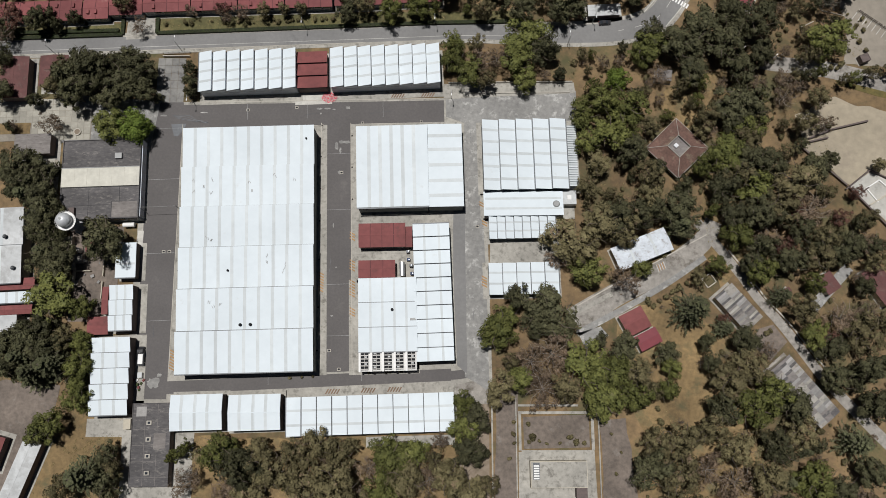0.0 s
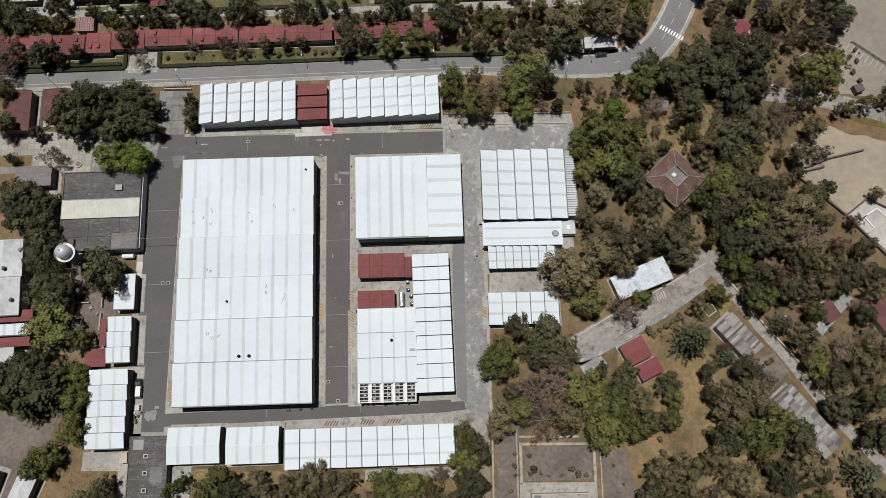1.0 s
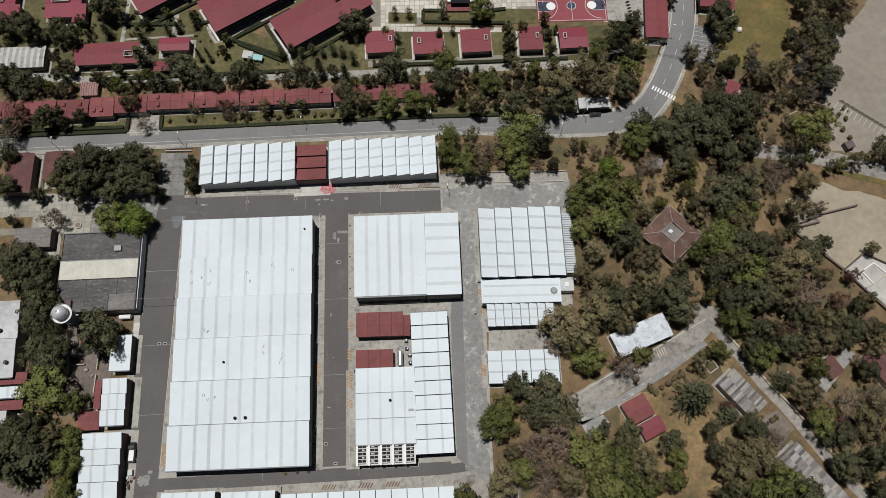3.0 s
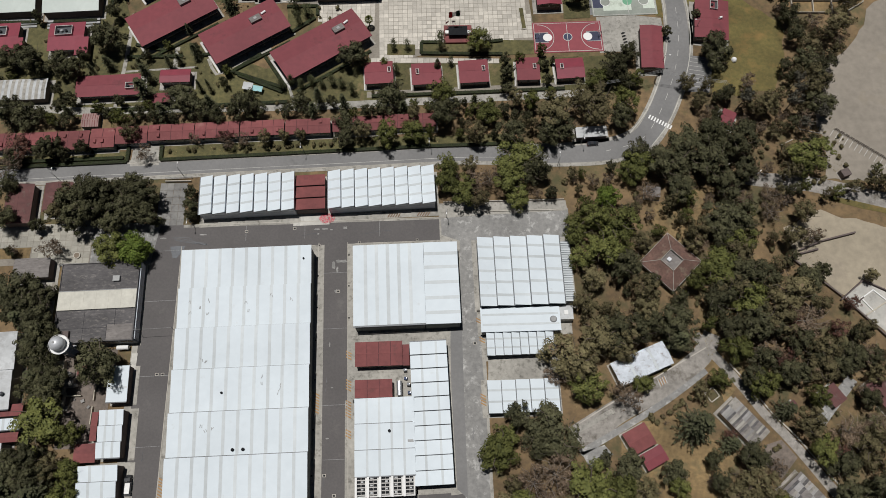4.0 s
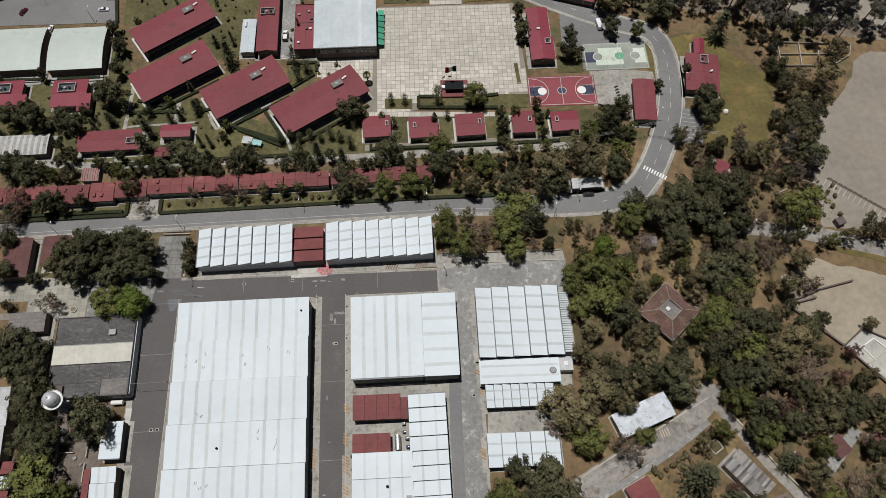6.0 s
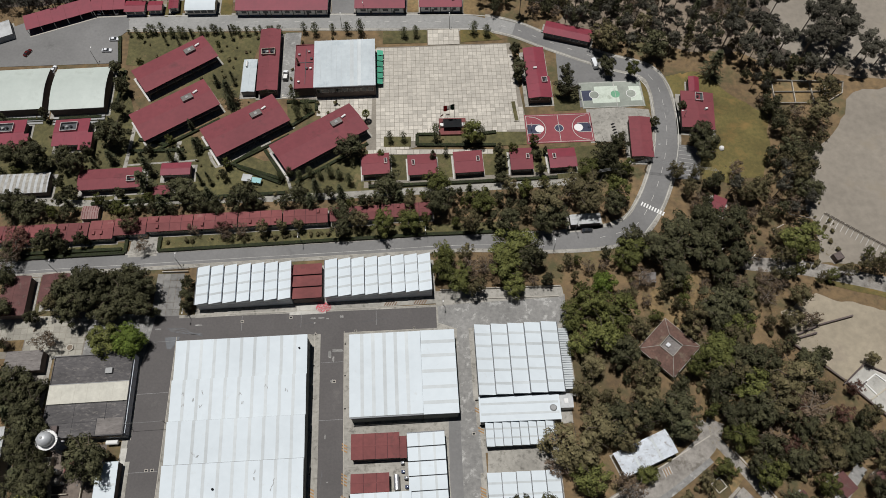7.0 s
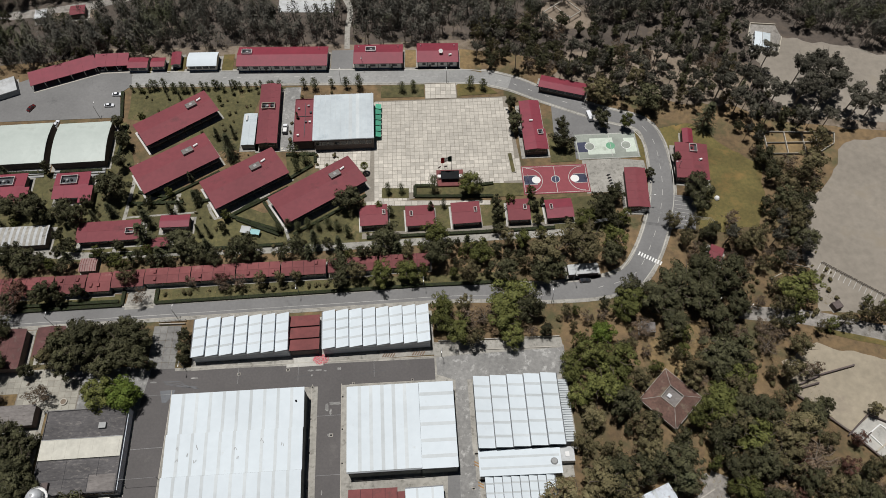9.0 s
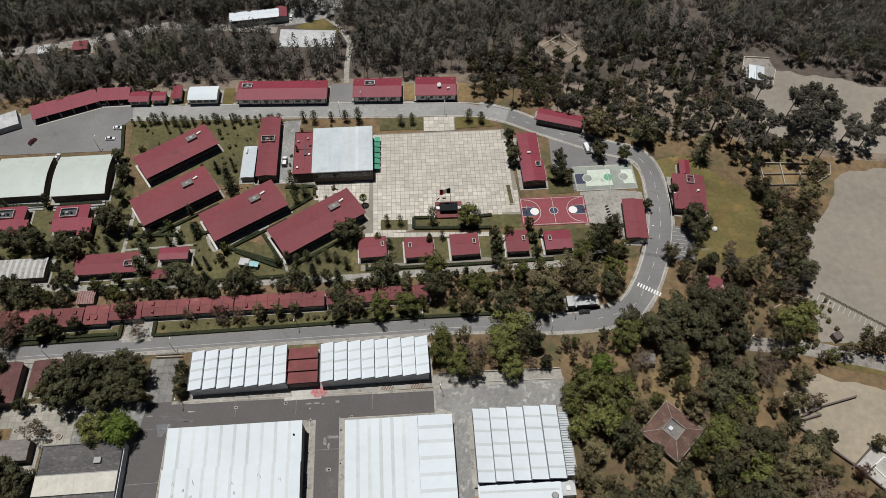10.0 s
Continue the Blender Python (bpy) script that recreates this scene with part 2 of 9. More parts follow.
WOODS = mat("wood_canopy", (0.135, 0.125, 0.1), (0.072, 0.07, 0.058), 0.14, 0.8, 0, vary=0.35, big=0.04, island=0.16, stain=(0.09, 0.093, 0.05), stain_scale=0.05, stain_at=0.52, through_leaf=0.07)
TUFT = mat("dry_weeds", (0.24, 0.185, 0.092), (0.13, 0.115, 0.05), 0.12, 0.9, 0, vary=0.3, big=0.05, island=0.5, through_leaf=0.15)
YARDDIRT = mat("dark_trodden_earth", (0.185, 0.15, 0.122), (0.11, 0.09, 0.075), 0.7, 0.95, 0.5, vary=0.25, big=0.08, stain=(0.21, 0.185, 0.16), stain_scale=0.2, stain_at=0.58)
COURTSLAB = mat("beige_court_slab", (0.36, 0.34, 0.285), (0.29, 0.272, 0.225), 0.8, 0.85, 0.2, vary=0.14, big=0.08, each=0.15, island=0.12, stain=(0.22, 0.2, 0.165), stain_scale=0.3, stain_at=0.57)
DIRTCONC = mat("dirty_broken_concrete", (0.33, 0.305, 0.27), (0.205, 0.188, 0.165), 0.6, 0.92, 0.5, vary=0.22, big=0.07, stain=(0.115, 0.1, 0.08), stain_scale=0.17, stain_at=0.52)
LITTER = mat("leaf_litter", (0.12, 0.095, 0.074), (0.066, 0.054, 0.044), 0.3, 0.95, 0.6, vary=0.3, big=0.03, stain=(0.16, 0.12, 0.085), stain_scale=0.05, stain_at=0.58)
HEDGE = mat("hedge_leaves", (0.045, 0.058, 0.022), (0.03, 0.04, 0.015), 1.0, 0.7, 0, vary=0.3, big=0.3, island=0.5, through_leaf=0.15)
# near-black filler colour stands in for the shade inside a hedge
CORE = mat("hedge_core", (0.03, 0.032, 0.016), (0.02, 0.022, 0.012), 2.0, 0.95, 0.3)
COURTRED = mat("court_red", (0.26, 0.06, 0.07), (0.22, 0.05, 0.06), 0.5, 0.8, 0.1, vary=0.08)
COURTBLUE = mat("court_dark_blue", (0.045, 0.05, 0.085), (0.035, 0.04, 0.07), 0.8, 0.8, 0.1)
COURTGREEN = mat("court_green", (0.16, 0.36, 0.22), (0.13, 0.31, 0.19), 0.8, 0.8, 0.1)
PALEFIELD = mat("faded_pale_court_paint", (0.6, 0.66, 0.56), (0.5, 0.55, 0.46), 0.7, 0.85, 0.1, vary=0.12, stain=(0.38, 0.42, 0.34), stain_scale=0.25)
COURTGREY = mat("court_grey_green", (0.29, 0.31, 0.265), (0.235, 0.25, 0.215), 0.6, 0.85, 0.1, stain=(0.26, 0.3, 0.25), stain_scale=0.2)
CLEANWHITE = mat("fresh_white_paint", (0.78, 0.77, 0.74), (0.7, 0.69, 0.66), 0.8, 0.7, 0.1, vary=0.05)
CARWHITE = mat("white_car_paint", (0.75, 0.76, 0.77), (0.72, 0.73, 0.74), 1.0, 0.2, 0)
CARRED = mat("red_car_paint", (0.1, 0.012, 0.012), (0.085, 0.01, 0.01), 1.0, 0.2, 0)
CARBLACK = mat("black_car_paint", (0.03, 0.03, 0.032), (0.024, 0.024, 0.026), 1.0, 0.25, 0)
# black paint of vents, grates and canopy; in louvre bays, painted inner shade
DARKVOID = mat("matt_black_paint_and_void", (0.022, 0.023, 0.025), (0.016, 0.017, 0.018), 1.0, 0.95, 0.0, shine=0.1)
RUBBER = mat("tyre_rubber", (0.025, 0.025, 0.025), (0.02, 0.02, 0.02), 4.0, 0.9, 0)
PETALS = mat("red_petals", (0.62, 0.07, 0.11), (0.5, 0.05, 0.08), 2.0, 0.8, 0, island=0.4)
GREENCLOTH = mat("green_awning", (0.06, 0.3, 0.19), (0.045, 0.24, 0.15), 1.0, 0.8, 0.1, each=0.25)
FLAGGREEN = mat("green_cloth", (0.015, 0.05, 0.03), (0.012, 0.04, 0.025), 2.0, 0.8, 0)
FLAGRED = mat("red_cloth", (0.42, 0.03, 0.03), (0.36, 0.025, 0.025), 2.0, 0.8, 0)
AQUA = mat("aqua_tarp", (0.35, 0.6, 0.6), (0.28, 0.52, 0.54), 2.0, 0.7, 0.1)


# ---- building blocks ----
FOOT = []   # footprints kept free of trees: x, y, half width, half depth, degrees


def thing(name, x, y, deg, label, category, group="", kind="", z=0.0):
    e = new(name)
    e.empty_display_size = 0.5
    e.matrix_basis = pose(x, y, z, 0, 0, deg)
    return tagged(e, label, category, group, kind)


def part(name, bm, material, parent, label="", at=None, smooth=False):
    if isinstance(bm, bpy.types.Mesh):
        me = bm
    else:
        me = bpy.data.meshes.new(name)
        bm.normal_update()
        bm.to_mesh(me)
        bm.free()
        me.materials.append(material)
        if smooth:
            me.shade_smooth()
    ob = new(name, me)
    ob.parent = parent
    if at is not None:
        ob.matrix_basis = at
    if label:
        ob["label"] = label
    return ob


def hexa(bm, c):
    """A solid from eight corners: four below, four above, each counterclockwise."""
    v = [bm.verts.new(p) for p in c]
    for f in ((3, 2, 1, 0), (4, 5, 6, 7), (0, 1, 5, 4), (1, 2, 6, 5), (2, 3, 7, 6), (3, 0, 4, 7)):
        bm.faces.new([v[i] for i in f])
    return bm


def box(x0, x1, y0, y1, z0, z1, bm=None):
    return hexa(bm or bmesh.new(), [(x, y, z) for z in (z0, z1) for x, y in ((x0, y0), (x1, y0), (x1, y1), (x0, y1))])


def soft_box(x0, x1, y0, y1, z0, z1, r, bm=None):
    b = box(x0, x1, y0, y1, z0, z1)
    bmesh.ops.bevel(b, geom=list(b.edges), offset=r, segments=2, affect="EDGES", profile=0.5)
    if bm is None:
        return b
    return join(bm, b)


def join(bm, other):
    me = bpy.data.meshes.new("tmp")
    other.to_mesh(me)
    other.free()
    bm.from_mesh(me)
    bpy.data.meshes.remove(me)
    return bm


def sheet(quad, th=0.08, lift=0.0, bm=None):
    """A thin slab over four points given counterclockwise."""
    return hexa(bm or bmesh.new(), [(x, y, z + lift - th) for x, y, z in quad] + [(x, y, z + lift) for x, y, z in quad])


def tube(r, z0, z1, n=12, r2=None, x=0.0, y=0.0, bm=None):
    bm = bm or bmesh.new()
    r2 = r if r2 is None else r2
    rings = [[bm.verts.new((x + q * math.cos(6.28319 * i / n), y + q * math.sin(6.28319 * i / n), z)) for i in range(n)] for q, z in ((r, z0), (r2, z1))]
    for i in range(n):
        j = (i + 1) % n
        bm.faces.new((rings[0][i], rings[0][j], rings[1][j], rings[1][i]))
    bm.faces.new(list(reversed(rings[0])))
    bm.faces.new(rings[1])
    return bm


def windows(parent, y, x0, x1, z0, z1, n, gap=0.4, frame_mat=None, glass=None, deg90=False):
    """A row of n windows on a wall that faces -y (or +x with deg90): frames with panes."""
    w = (x1 - x0) / n
    for i in range(n):
        a, b = x0 + i * w + gap / 2, x0 + (i + 1) * w - gap / 2
        fr = bmesh.new()
        t = 0.09
        for q in ((a, b, z0, z0 + t), (a, b, z1 - t, z1), (a, a + t, z0 + t, z1 - t), (b - t, b, z0 + t, z1 - t)):
            if deg90:
                box(y, y + 0.07, q[0], q[1], q[2], q[3], fr)
            else:
                box(q[0], q[1], y - 0.07, y, q[2], q[3], fr)
        f = part("window", fr, frame_mat or TRIM, parent)
        if deg90:
            part("pane", box(y + 0.005, y + 0.035, a + t, b - t, z0 + t, z1 - t), glass or GLASS, f)
        else:
            part("pane", box(a + t, b - t, y - 0.035, y - 0.005, z0 + t, z1 - t), glass or GLASS, f)


def apron(parent, x0, x1, y0, y1, h=0.14, material=None):
    part("plinth", box(x0, x1, y0, y1, 0, h), material or CONCRETE, parent, "pale concrete kerbed pavement round the walls")


def saw_hall(name, x, y, w, d, deg, n, along, high, h, rise, label, bands=(), side_windows=0, wall=None, roof=None, edge=(2, 2, 2, 2), band_w=0.9, thick=0.1, group="white workshop halls"):
    """A hall under n shed roofs in a row along x or y; high names the side on which each one stands higher."""
    wall, roof = wall or WALLGREY, roof or WHITE
    e = thing(name, x, y, deg, label, "hall", group)
    FOOT.append((x, y, w / 2 + 1, d / 2 + 1, deg))
    if edge:
        apron(e, -w / 2 - edge[0], w / 2 + edge[1], -d / 2 - edge[2], d / 2 + edge[3])
    bm = box(-w / 2 + 0.2, w / 2 - 0.2, -d / 2 + 0.2, d / 2 - 0.2, 0, h - 0.1)
    span = (w if along == "x" else d) / n
    for i in range(n):
        s0, s1 = (-w / 2 if along == "x" else -d / 2) + i * span, (-w / 2 if along == "x" else -d / 2) + (i + 1) * span
        z0, z1 = (h, h + rise) if high == "+" else (h + rise, h)
        if along == "x":
            a0, a1, b0, b1 = s0, s1, -d / 2, d / 2
            zz = lambda u, v: z0 + (z1 - z0) * u
        else:
            a0, a1, b0, b1 = -w / 2, w / 2, s0, s1
            zz = lambda u, v: z0 + (z1 - z0) * v
        P = lambda u, v: (a0 + (a1 - a0) * u, b0 + (b1 - b0) * v, zz(u, v))
        g = 0.02
        core = [P(g, g), P(1 - g, g), P(1 - g, 1 - g), P(g, 1 - g)]
        part("upper_wall", hexa(bmesh.new(), [(p[0], p[1], h - 0.1) for p in core] + [(p[0], p[1], max(h - 0.09, p[2] - thick - 0.02)) for p in core]), wall, e)
        lap = 0.012
        u0, u1, v0, v1 = (lap, 1 - lap, -0.25 / d, 1 + 0.25 / d) if along == "x" else (-0.25 / w, 1 + 0.25 / w, lap, 1 - lap)
        r = part("roof_sheet", sheet([P(u0, v0), P(u1, v0), P(u1, v1), P(u0, v1)], thick), roof, e, "white corrugated metal shed roof" if roof is WHITE else "")
        for c, across in bands:
            if across == "x":      # band runs along x at a share c of the depth
                hb = band_w / 2 / (b1 - b0)
                q = [P(lap, c - hb), P(1 - lap, c - hb), P(1 - lap, c + hb), P(lap, c + hb)]
            else:
                hb = band_w / 2 / (a1 - a0)
                q = [P(c - hb, lap), P(c + hb, lap), P(c + hb, 1 - lap), P(c - hb, 1 - lap)]
            part("skylight_strip", sheet(q, 0.03, 0.025), SKYLIGHT, r)
        # gutter at the low edge
        if along == "x":
            q = s0 if high == "+" else s1
            part("gutter", box(q - 0.18, q + 0.18, -d / 2 - 0.2, d / 2 + 0.2, h - 0.1, h + 0.06), DARKTRIM, e)
        else:
            q = s0 if high == "+" else s1
            part("gutter", box(-w / 2 - 0.2, w / 2 + 0.2, q - 0.18, q + 0.18, h - 0.1, h + 0.06), DARKTRIM, e)
    part("wall", bm, wall, e)
    if side_windows:
        # south panes carry their sky brightness in the glass colour
        windows(e, -d / 2 + 0.2, -w / 2 + 0.5, w / 2 - 0.5, h - 2.6, h - 0.5, side_windows, 0.3, None, SKYGLASS)
        windows(e, w / 2 - 0.2, -d / 2 + 0.5, d / 2 - 0.5, h - 2.2, h - 0.7, max(2, round(d / 6)), deg90=True)
    return e


def gable(name, x, y, w, d, deg, h, rise, label, category="building", roof=None, wall=None, ridge="x", over=0.6, south=0, bands=(), group="", trim=None, dado=False, plinth=1.2, doors=0, arch=1, band_mat=None, seam=None):
    """A building with a two-sided roof (arch > 1: a round vault of that many facets a side), windows and doors in the wall that faces -y."""
    roof, wall = roof or RED, wall or WALLWHITE
    e = thing(name, x, y, deg, label, category, group)
    FOOT.append((x, y, w / 2 + 0.8, d / 2 + 0.8, deg))
    if plinth:
        apron(e, -w / 2 - plinth, w / 2 + plinth, -d / 2 - plinth, d / 2 + plinth)
    a, b = w / 2 - over, d / 2 - over
    bm = box(-a, a, -b, b, 0, h)
    n = 2 * arch
    half = (d if ridge == "x" else w) / 2

    def prof(k):
        q = -half + 2 * half * k / n
        if arch == 1:
            return q, h + rise * (1 - abs(q) / half)
        return q, h + rise * math.cos(q / half * 1.35) / 1.0 - rise * math.cos(1.35)
    for k in range(n):
        (q0, z0), (q1, z1) = prof(k), prof(k + 1)
        if ridge == "x":
            P = lambda u, v: (-w / 2 + w * u, q0 + (q1 - q0) * v, z0 + (z1 - z0) * v)
        else:
            P = lambda u, v: (q0 + (q1 - q0) * u, -d / 2 + d * v, z0 + (z1 - z0) * u)
        core = [P(0, 0), P(1, 0), P(1, 1), P(0, 1)]
        i_ = [(max(-a, min(a, p[0])), max(-b, min(b, p[1])), p[2] - 0.16) for p in core]
        part("upper_wall", hexa(bmesh.new(), [(p[0], p[1], min(h - 0.05, p[2] - 0.02)) for p in i_] + i_), wall, e)
        r = part("roof_slope", sheet(core, 0.14), roof, e)
        for c, hw in bands:
            q = [P(c - hw, 0.01), P(c + hw, 0.01), P(c + hw, 0.99), P(c - hw, 0.99)] if ridge == "x" else [P(0.01, c - hw), P(0.99, c - hw), P(0.99, c + hw), P(0.01, c + hw)]
            part("skylight_strip", sheet(q, 0.03, 0.025), band_mat or SKYLIGHT, r)
        ln, seams = (w, round(w / 4.5)) if ridge == "x" else (d, round(d / 4.5))
        if arch == 1:
            for k2 in range(1, max(1, seams)):
                c = k2 / seams
                hw = (0.1 if seam else 0.05) / ln
                q = [P(c - hw, 0.01), P(c + hw, 0.01), P(c + hw, 0.99), P(c - hw, 0.99)] if ridge == "x" else [P(0.01, c - hw), P(0.99, c - hw), P(0.99, c + hw), P(0.01, c + hw)]
                part("seam", sheet(q, 0.04, 0.03), seam or roof, r)
    if arch == 1:
        if ridge == "x":
            part("ridge_cap", box(-w / 2, w / 2, -0.12, 0.12, h + rise - 0.04, h + rise + 0.05), trim or roof, e)
        else:
            part("ridge_cap", box(-0.12, 0.12, -d / 2, d / 2, h + rise - 0.04, h + rise + 0.05), trim or roof, e)
    part("wall", bm, wall, e)
    if dado:
        part("dado", box(-a - 0.03, a + 0.03, -b - 0.03, b + 0.03, 0, 1.1), WALLBLUE, e, "dark blue painted lower wall")
    if south:
        windows(e, -b, -a + 0.4, a - 0.4, max(0.9, h - 2.2), h - 0.5, south)
    for i in range(doors):
        c = -a + 2 * a * (i + 0.5) / doors
        dr = part("door", box(c - 0.5, c + 0.5, -b - 0.08, -b, 0.14, 2.2), DARKTRIM, e)
        part("handle", box(c + 0.32, c + 0.42, -b - 0.14, -b - 0.08, 1.0, 1.15), STEEL, dr)
    return e


def flat(name, x, y, w, d, deg, h, label, category="building", roof=None, wall=None, parapet=0.35, group="", south=0, plinth=0.8):
    e = thing(name, x, y, deg, label, category, group)
    FOOT.append((x, y, w / 2 + 0.8, d / 2 + 0.8, deg))
    if plinth:
        apron(e, -w / 2 - plinth, w / 2 + plinth, -d / 2 - plinth, d / 2 + plinth)
    part("wall", box(-w / 2, w / 2, -d / 2, d / 2, 0, h - 0.25), wall or WALLCREAM, e)
    part("roof_deck", box(-w / 2 + 0.2, w / 2 - 0.2, -d / 2 + 0.2, d / 2 - 0.2, h - 0.25, h), roof or BITUMEN, e)
    if parapet:
        bm = bmesh.new()
        for q in ((-w / 2, w / 2, -d / 2, -d / 2 + 0.2), (-w / 2, w / 2, d / 2 - 0.2, d / 2), (-w / 2, -w / 2 + 0.2, -d / 2 + 0.2, d / 2 - 0.2), (w / 2 - 0.2, w / 2, -d / 2 + 0.2, d / 2 - 0.2)):
            box(*q, h - 0.25, h + parapet, bm)
        part("parapet", bm, roof or BITUMEN, e)
    if south:
        windows(e, -d / 2, -w / 2 + 0.4, w / 2 - 0.4, h - 2.3, h - 1.0, south)
    return e


def roof_box(parent, x, y, z, w, d, h=1.2, material=None, deg=0, inside=None, tanks=True):
    """An open-topped enclosure on a roof, with what stands in it."""
    bm = bmesh.new()
    for q in ((-w / 2, w / 2, -d / 2, -d / 2 + 0.18), (-w / 2, w / 2, d / 2 - 0.18, d / 2), (-w / 2, -w / 2 + 0.18, -d / 2 + 0.18, d / 2 - 0.18), (w / 2 - 0.18, w / 2, -d / 2 + 0.18, d / 2 - 0.18)):
        box(*q, -0.6, h, bm)
    b = part("tank_enclosure", bm, material or TRIM, parent, "open-topped roof enclosure for water tanks", pose(x, y, z, 0, 0, deg))
    part("enclosure_floor", box(-w / 2 + 0.18, w / 2 - 0.18, -d / 2 + 0.18, d / 2 - 0.18, -0.4, 0.1), inside or DARKTRIM, b)
    for k in range(max(1, int(w / 1.8)) if tanks else 0):
        part("water_tank", tube(min(0.55, d * 0.25), 0.1, h * 0.85, 12, x=-w / 2 + 0.9 + k * 1.7), GREYPAINT if k % 2 else CARBLACK, b)


def heater(parent, x, y, z, deg=0, ln=2.2):
    """A white water cylinder lying on a roof on two feet."""
    bm = tube(0.45, -ln / 2, ln / 2, 14)
    c = part("water_cylinder", bm, CLEANWHITE, parent, "white water cylinder lying on the roof", pose(x, y, z + 0.65, 0, 90, deg), smooth=False)
    for s_ in (-0.7, 0.7):
        part("foot", box(0.3, 0.66, -0.3, 0.3, s_ - 0.08, s_ + 0.08), GREYPAINT, c)


LAYER = [0]
PAVED = []   # outlines of hard ground, kept free of weeds


def patch(name, pts, z, material, label, category="ground", th=0.06, wobble=0.0, cuts=6):
    """A flat sheet of ground over a polygon, each a hair above the one before; wobble: metres by which its edge wanders."""
    LAYER[0] += 1
    if material in (CONCRETE, OLDCONC, PALECONC, DIRTCONC, ASPHALT, ROADGREY, SLABGAP, GREYWHITE, YARDDIRT):
        PAVED.append(pts)
    z += 0.0006 * LAYER[0]
    out = []
    for i, p in enumerate(pts):
        q = pts[(i + 1) % len(pts)]
        k = cuts if wobble else 1
        for j in range(k):
            u = j / k
            x, y = p[0] + (q[0] - p[0]) * u, p[1] + (q[1] - p[1]) * u
            if wobble:
                x += wobble * noise.noise((x * 0.13, y * 0.13, 1.7)) * 2
                y += wobble * noise.noise((x * 0.13, y * 0.13, 9.1)) * 2
            out.append((x, y))
    bm = bmesh.new()
    top = [bm.verts.new((x, y, z)) for x, y in out]
    low = [bm.verts.new((x, y, z - th)) for x, y in out]
    bm.faces.new(top)
    for i in range(len(out)):
        j = (i + 1) % len(out)
        bm.faces.new((low[i], low[j], top[j], top[i]))
    bm.normal_update()
    bmesh.ops.triangulate(bm, faces=[f for f in bm.faces if len(f.verts) > 4], ngon_method="EAR_CLIP")
    bmesh.ops.recalc_face_normals(bm, faces=list(bm.faces))
    ob = part(name, bm, material, None)
    return tagged(ob, label, category, kind="structure")


def smooth_line(pts, step=3.0):
    out = []
    n = len(pts)
    for i in range(n - 1):
        p0, p1, p2, p3 = [Vector(pts[max(0, min(n - 1, k))]) for k in (i - 1, i, i + 1, i + 2)]
        k = max(1, int((p2 - p1).length / step))
        for j in range(k):
            t = j / k
            out.append(0.5 * ((2 * p1) + (p2 - p0) * t + (2 * p0 - 5 * p1 + 4 * p2 - p3) * t * t + (3 * p1 - p0 - 3 * p2 + p3) * t ** 3))
    out.append(Vector(pts[-1]))
    return out


def ribbon(name, pts, w, z, material, label, category, th=0.06, off=0.0, parent=None, step=3.0):
    """A strip along a smooth line; pts may carry their own width as a third number; off: metres to its left."""
    line = smooth_line([(p[0], p[1], p[2] if len(p) > 2 else w) for p in pts], step)
    bm = bmesh.new()
    rows = []
    for i, p in enumerate(line):
        a_, b_ = line[max(0, i - 1)], line[min(len(line) - 1, i + 1)]
        t = Vector((b_.x - a_.x, b_.y - a_.y)).normalized()
        nrm = Vector((-t.y, t.x))
        c = Vector((p.x, p.y)) + nrm * off
        l_, r_ = c + nrm * p.z / 2, c - nrm * p.z / 2
        rows.append([bm.verts.new(v) for v in ((l_.x, l_.y, z), (r_.x, r_.y, z), (r_.x, r_.y, z - th), (l_.x, l_.y, z - th))])
    for a_, b_ in zip(rows, rows[1:]):
        for i in range(3):
            k = (i, i + 1) if i < 2 else (3, 0)
            bm.faces.new((a_[k[0]], a_[k[1]], b_[k[1]], b_[k[0]]))
    for r_ in (rows[0], rows[-1]):
        bm.faces.new(r_)
    bmesh.ops.recalc_face_normals(bm, faces=list(bm.faces))
    ob = part(name, bm, material, parent)
    return tagged(ob, label, category, kind="structure") if parent is None else ob


def on_paving(x, y):
    for pts in PAVED:
        inside = False
        for (x0, y0), (x1, y1) in zip(pts, pts[1:] + pts[:1]):
            if (y0 > y) != (y1 > y) and x < (x1 - x0) * (y - y0) / (y1 - y0) + x0:
                inside = not inside
        if inside:
            return True
    return False


def blocked(x, y, margin=0.0):
    for fx, fy, hw, hd, deg in FOOT:
        c, s_ = math.cos(radians(deg)), math.sin(radians(deg))
        dx, dy = x - fx, y - fy
        if abs(dx * c + dy * s_) < hw + margin and abs(dy * c - dx * s_) < hd + margin:
            return True
    return False

# ---- the ground and the roads ----
bm = bmesh.new()
G_N = 60
for i in range(G_N + 1):
    for j in range(G_N + 1):
        bm.verts.new((-2400 + 80 * i, -2200 + 80 * j, 0))
bm.verts.ensure_lookup_table()
for i in range(G_N):
    for j in range(G_N):
        k = i * (G_N + 1) + j
        bm.faces.new([bm.verts[q] for q in (k, k + G_N + 1, k + G_N + 2, k + 1)])
tagged(part("ground", bm, GROUND, None), "dry brown earth with worn grass", "ground", kind="structure")

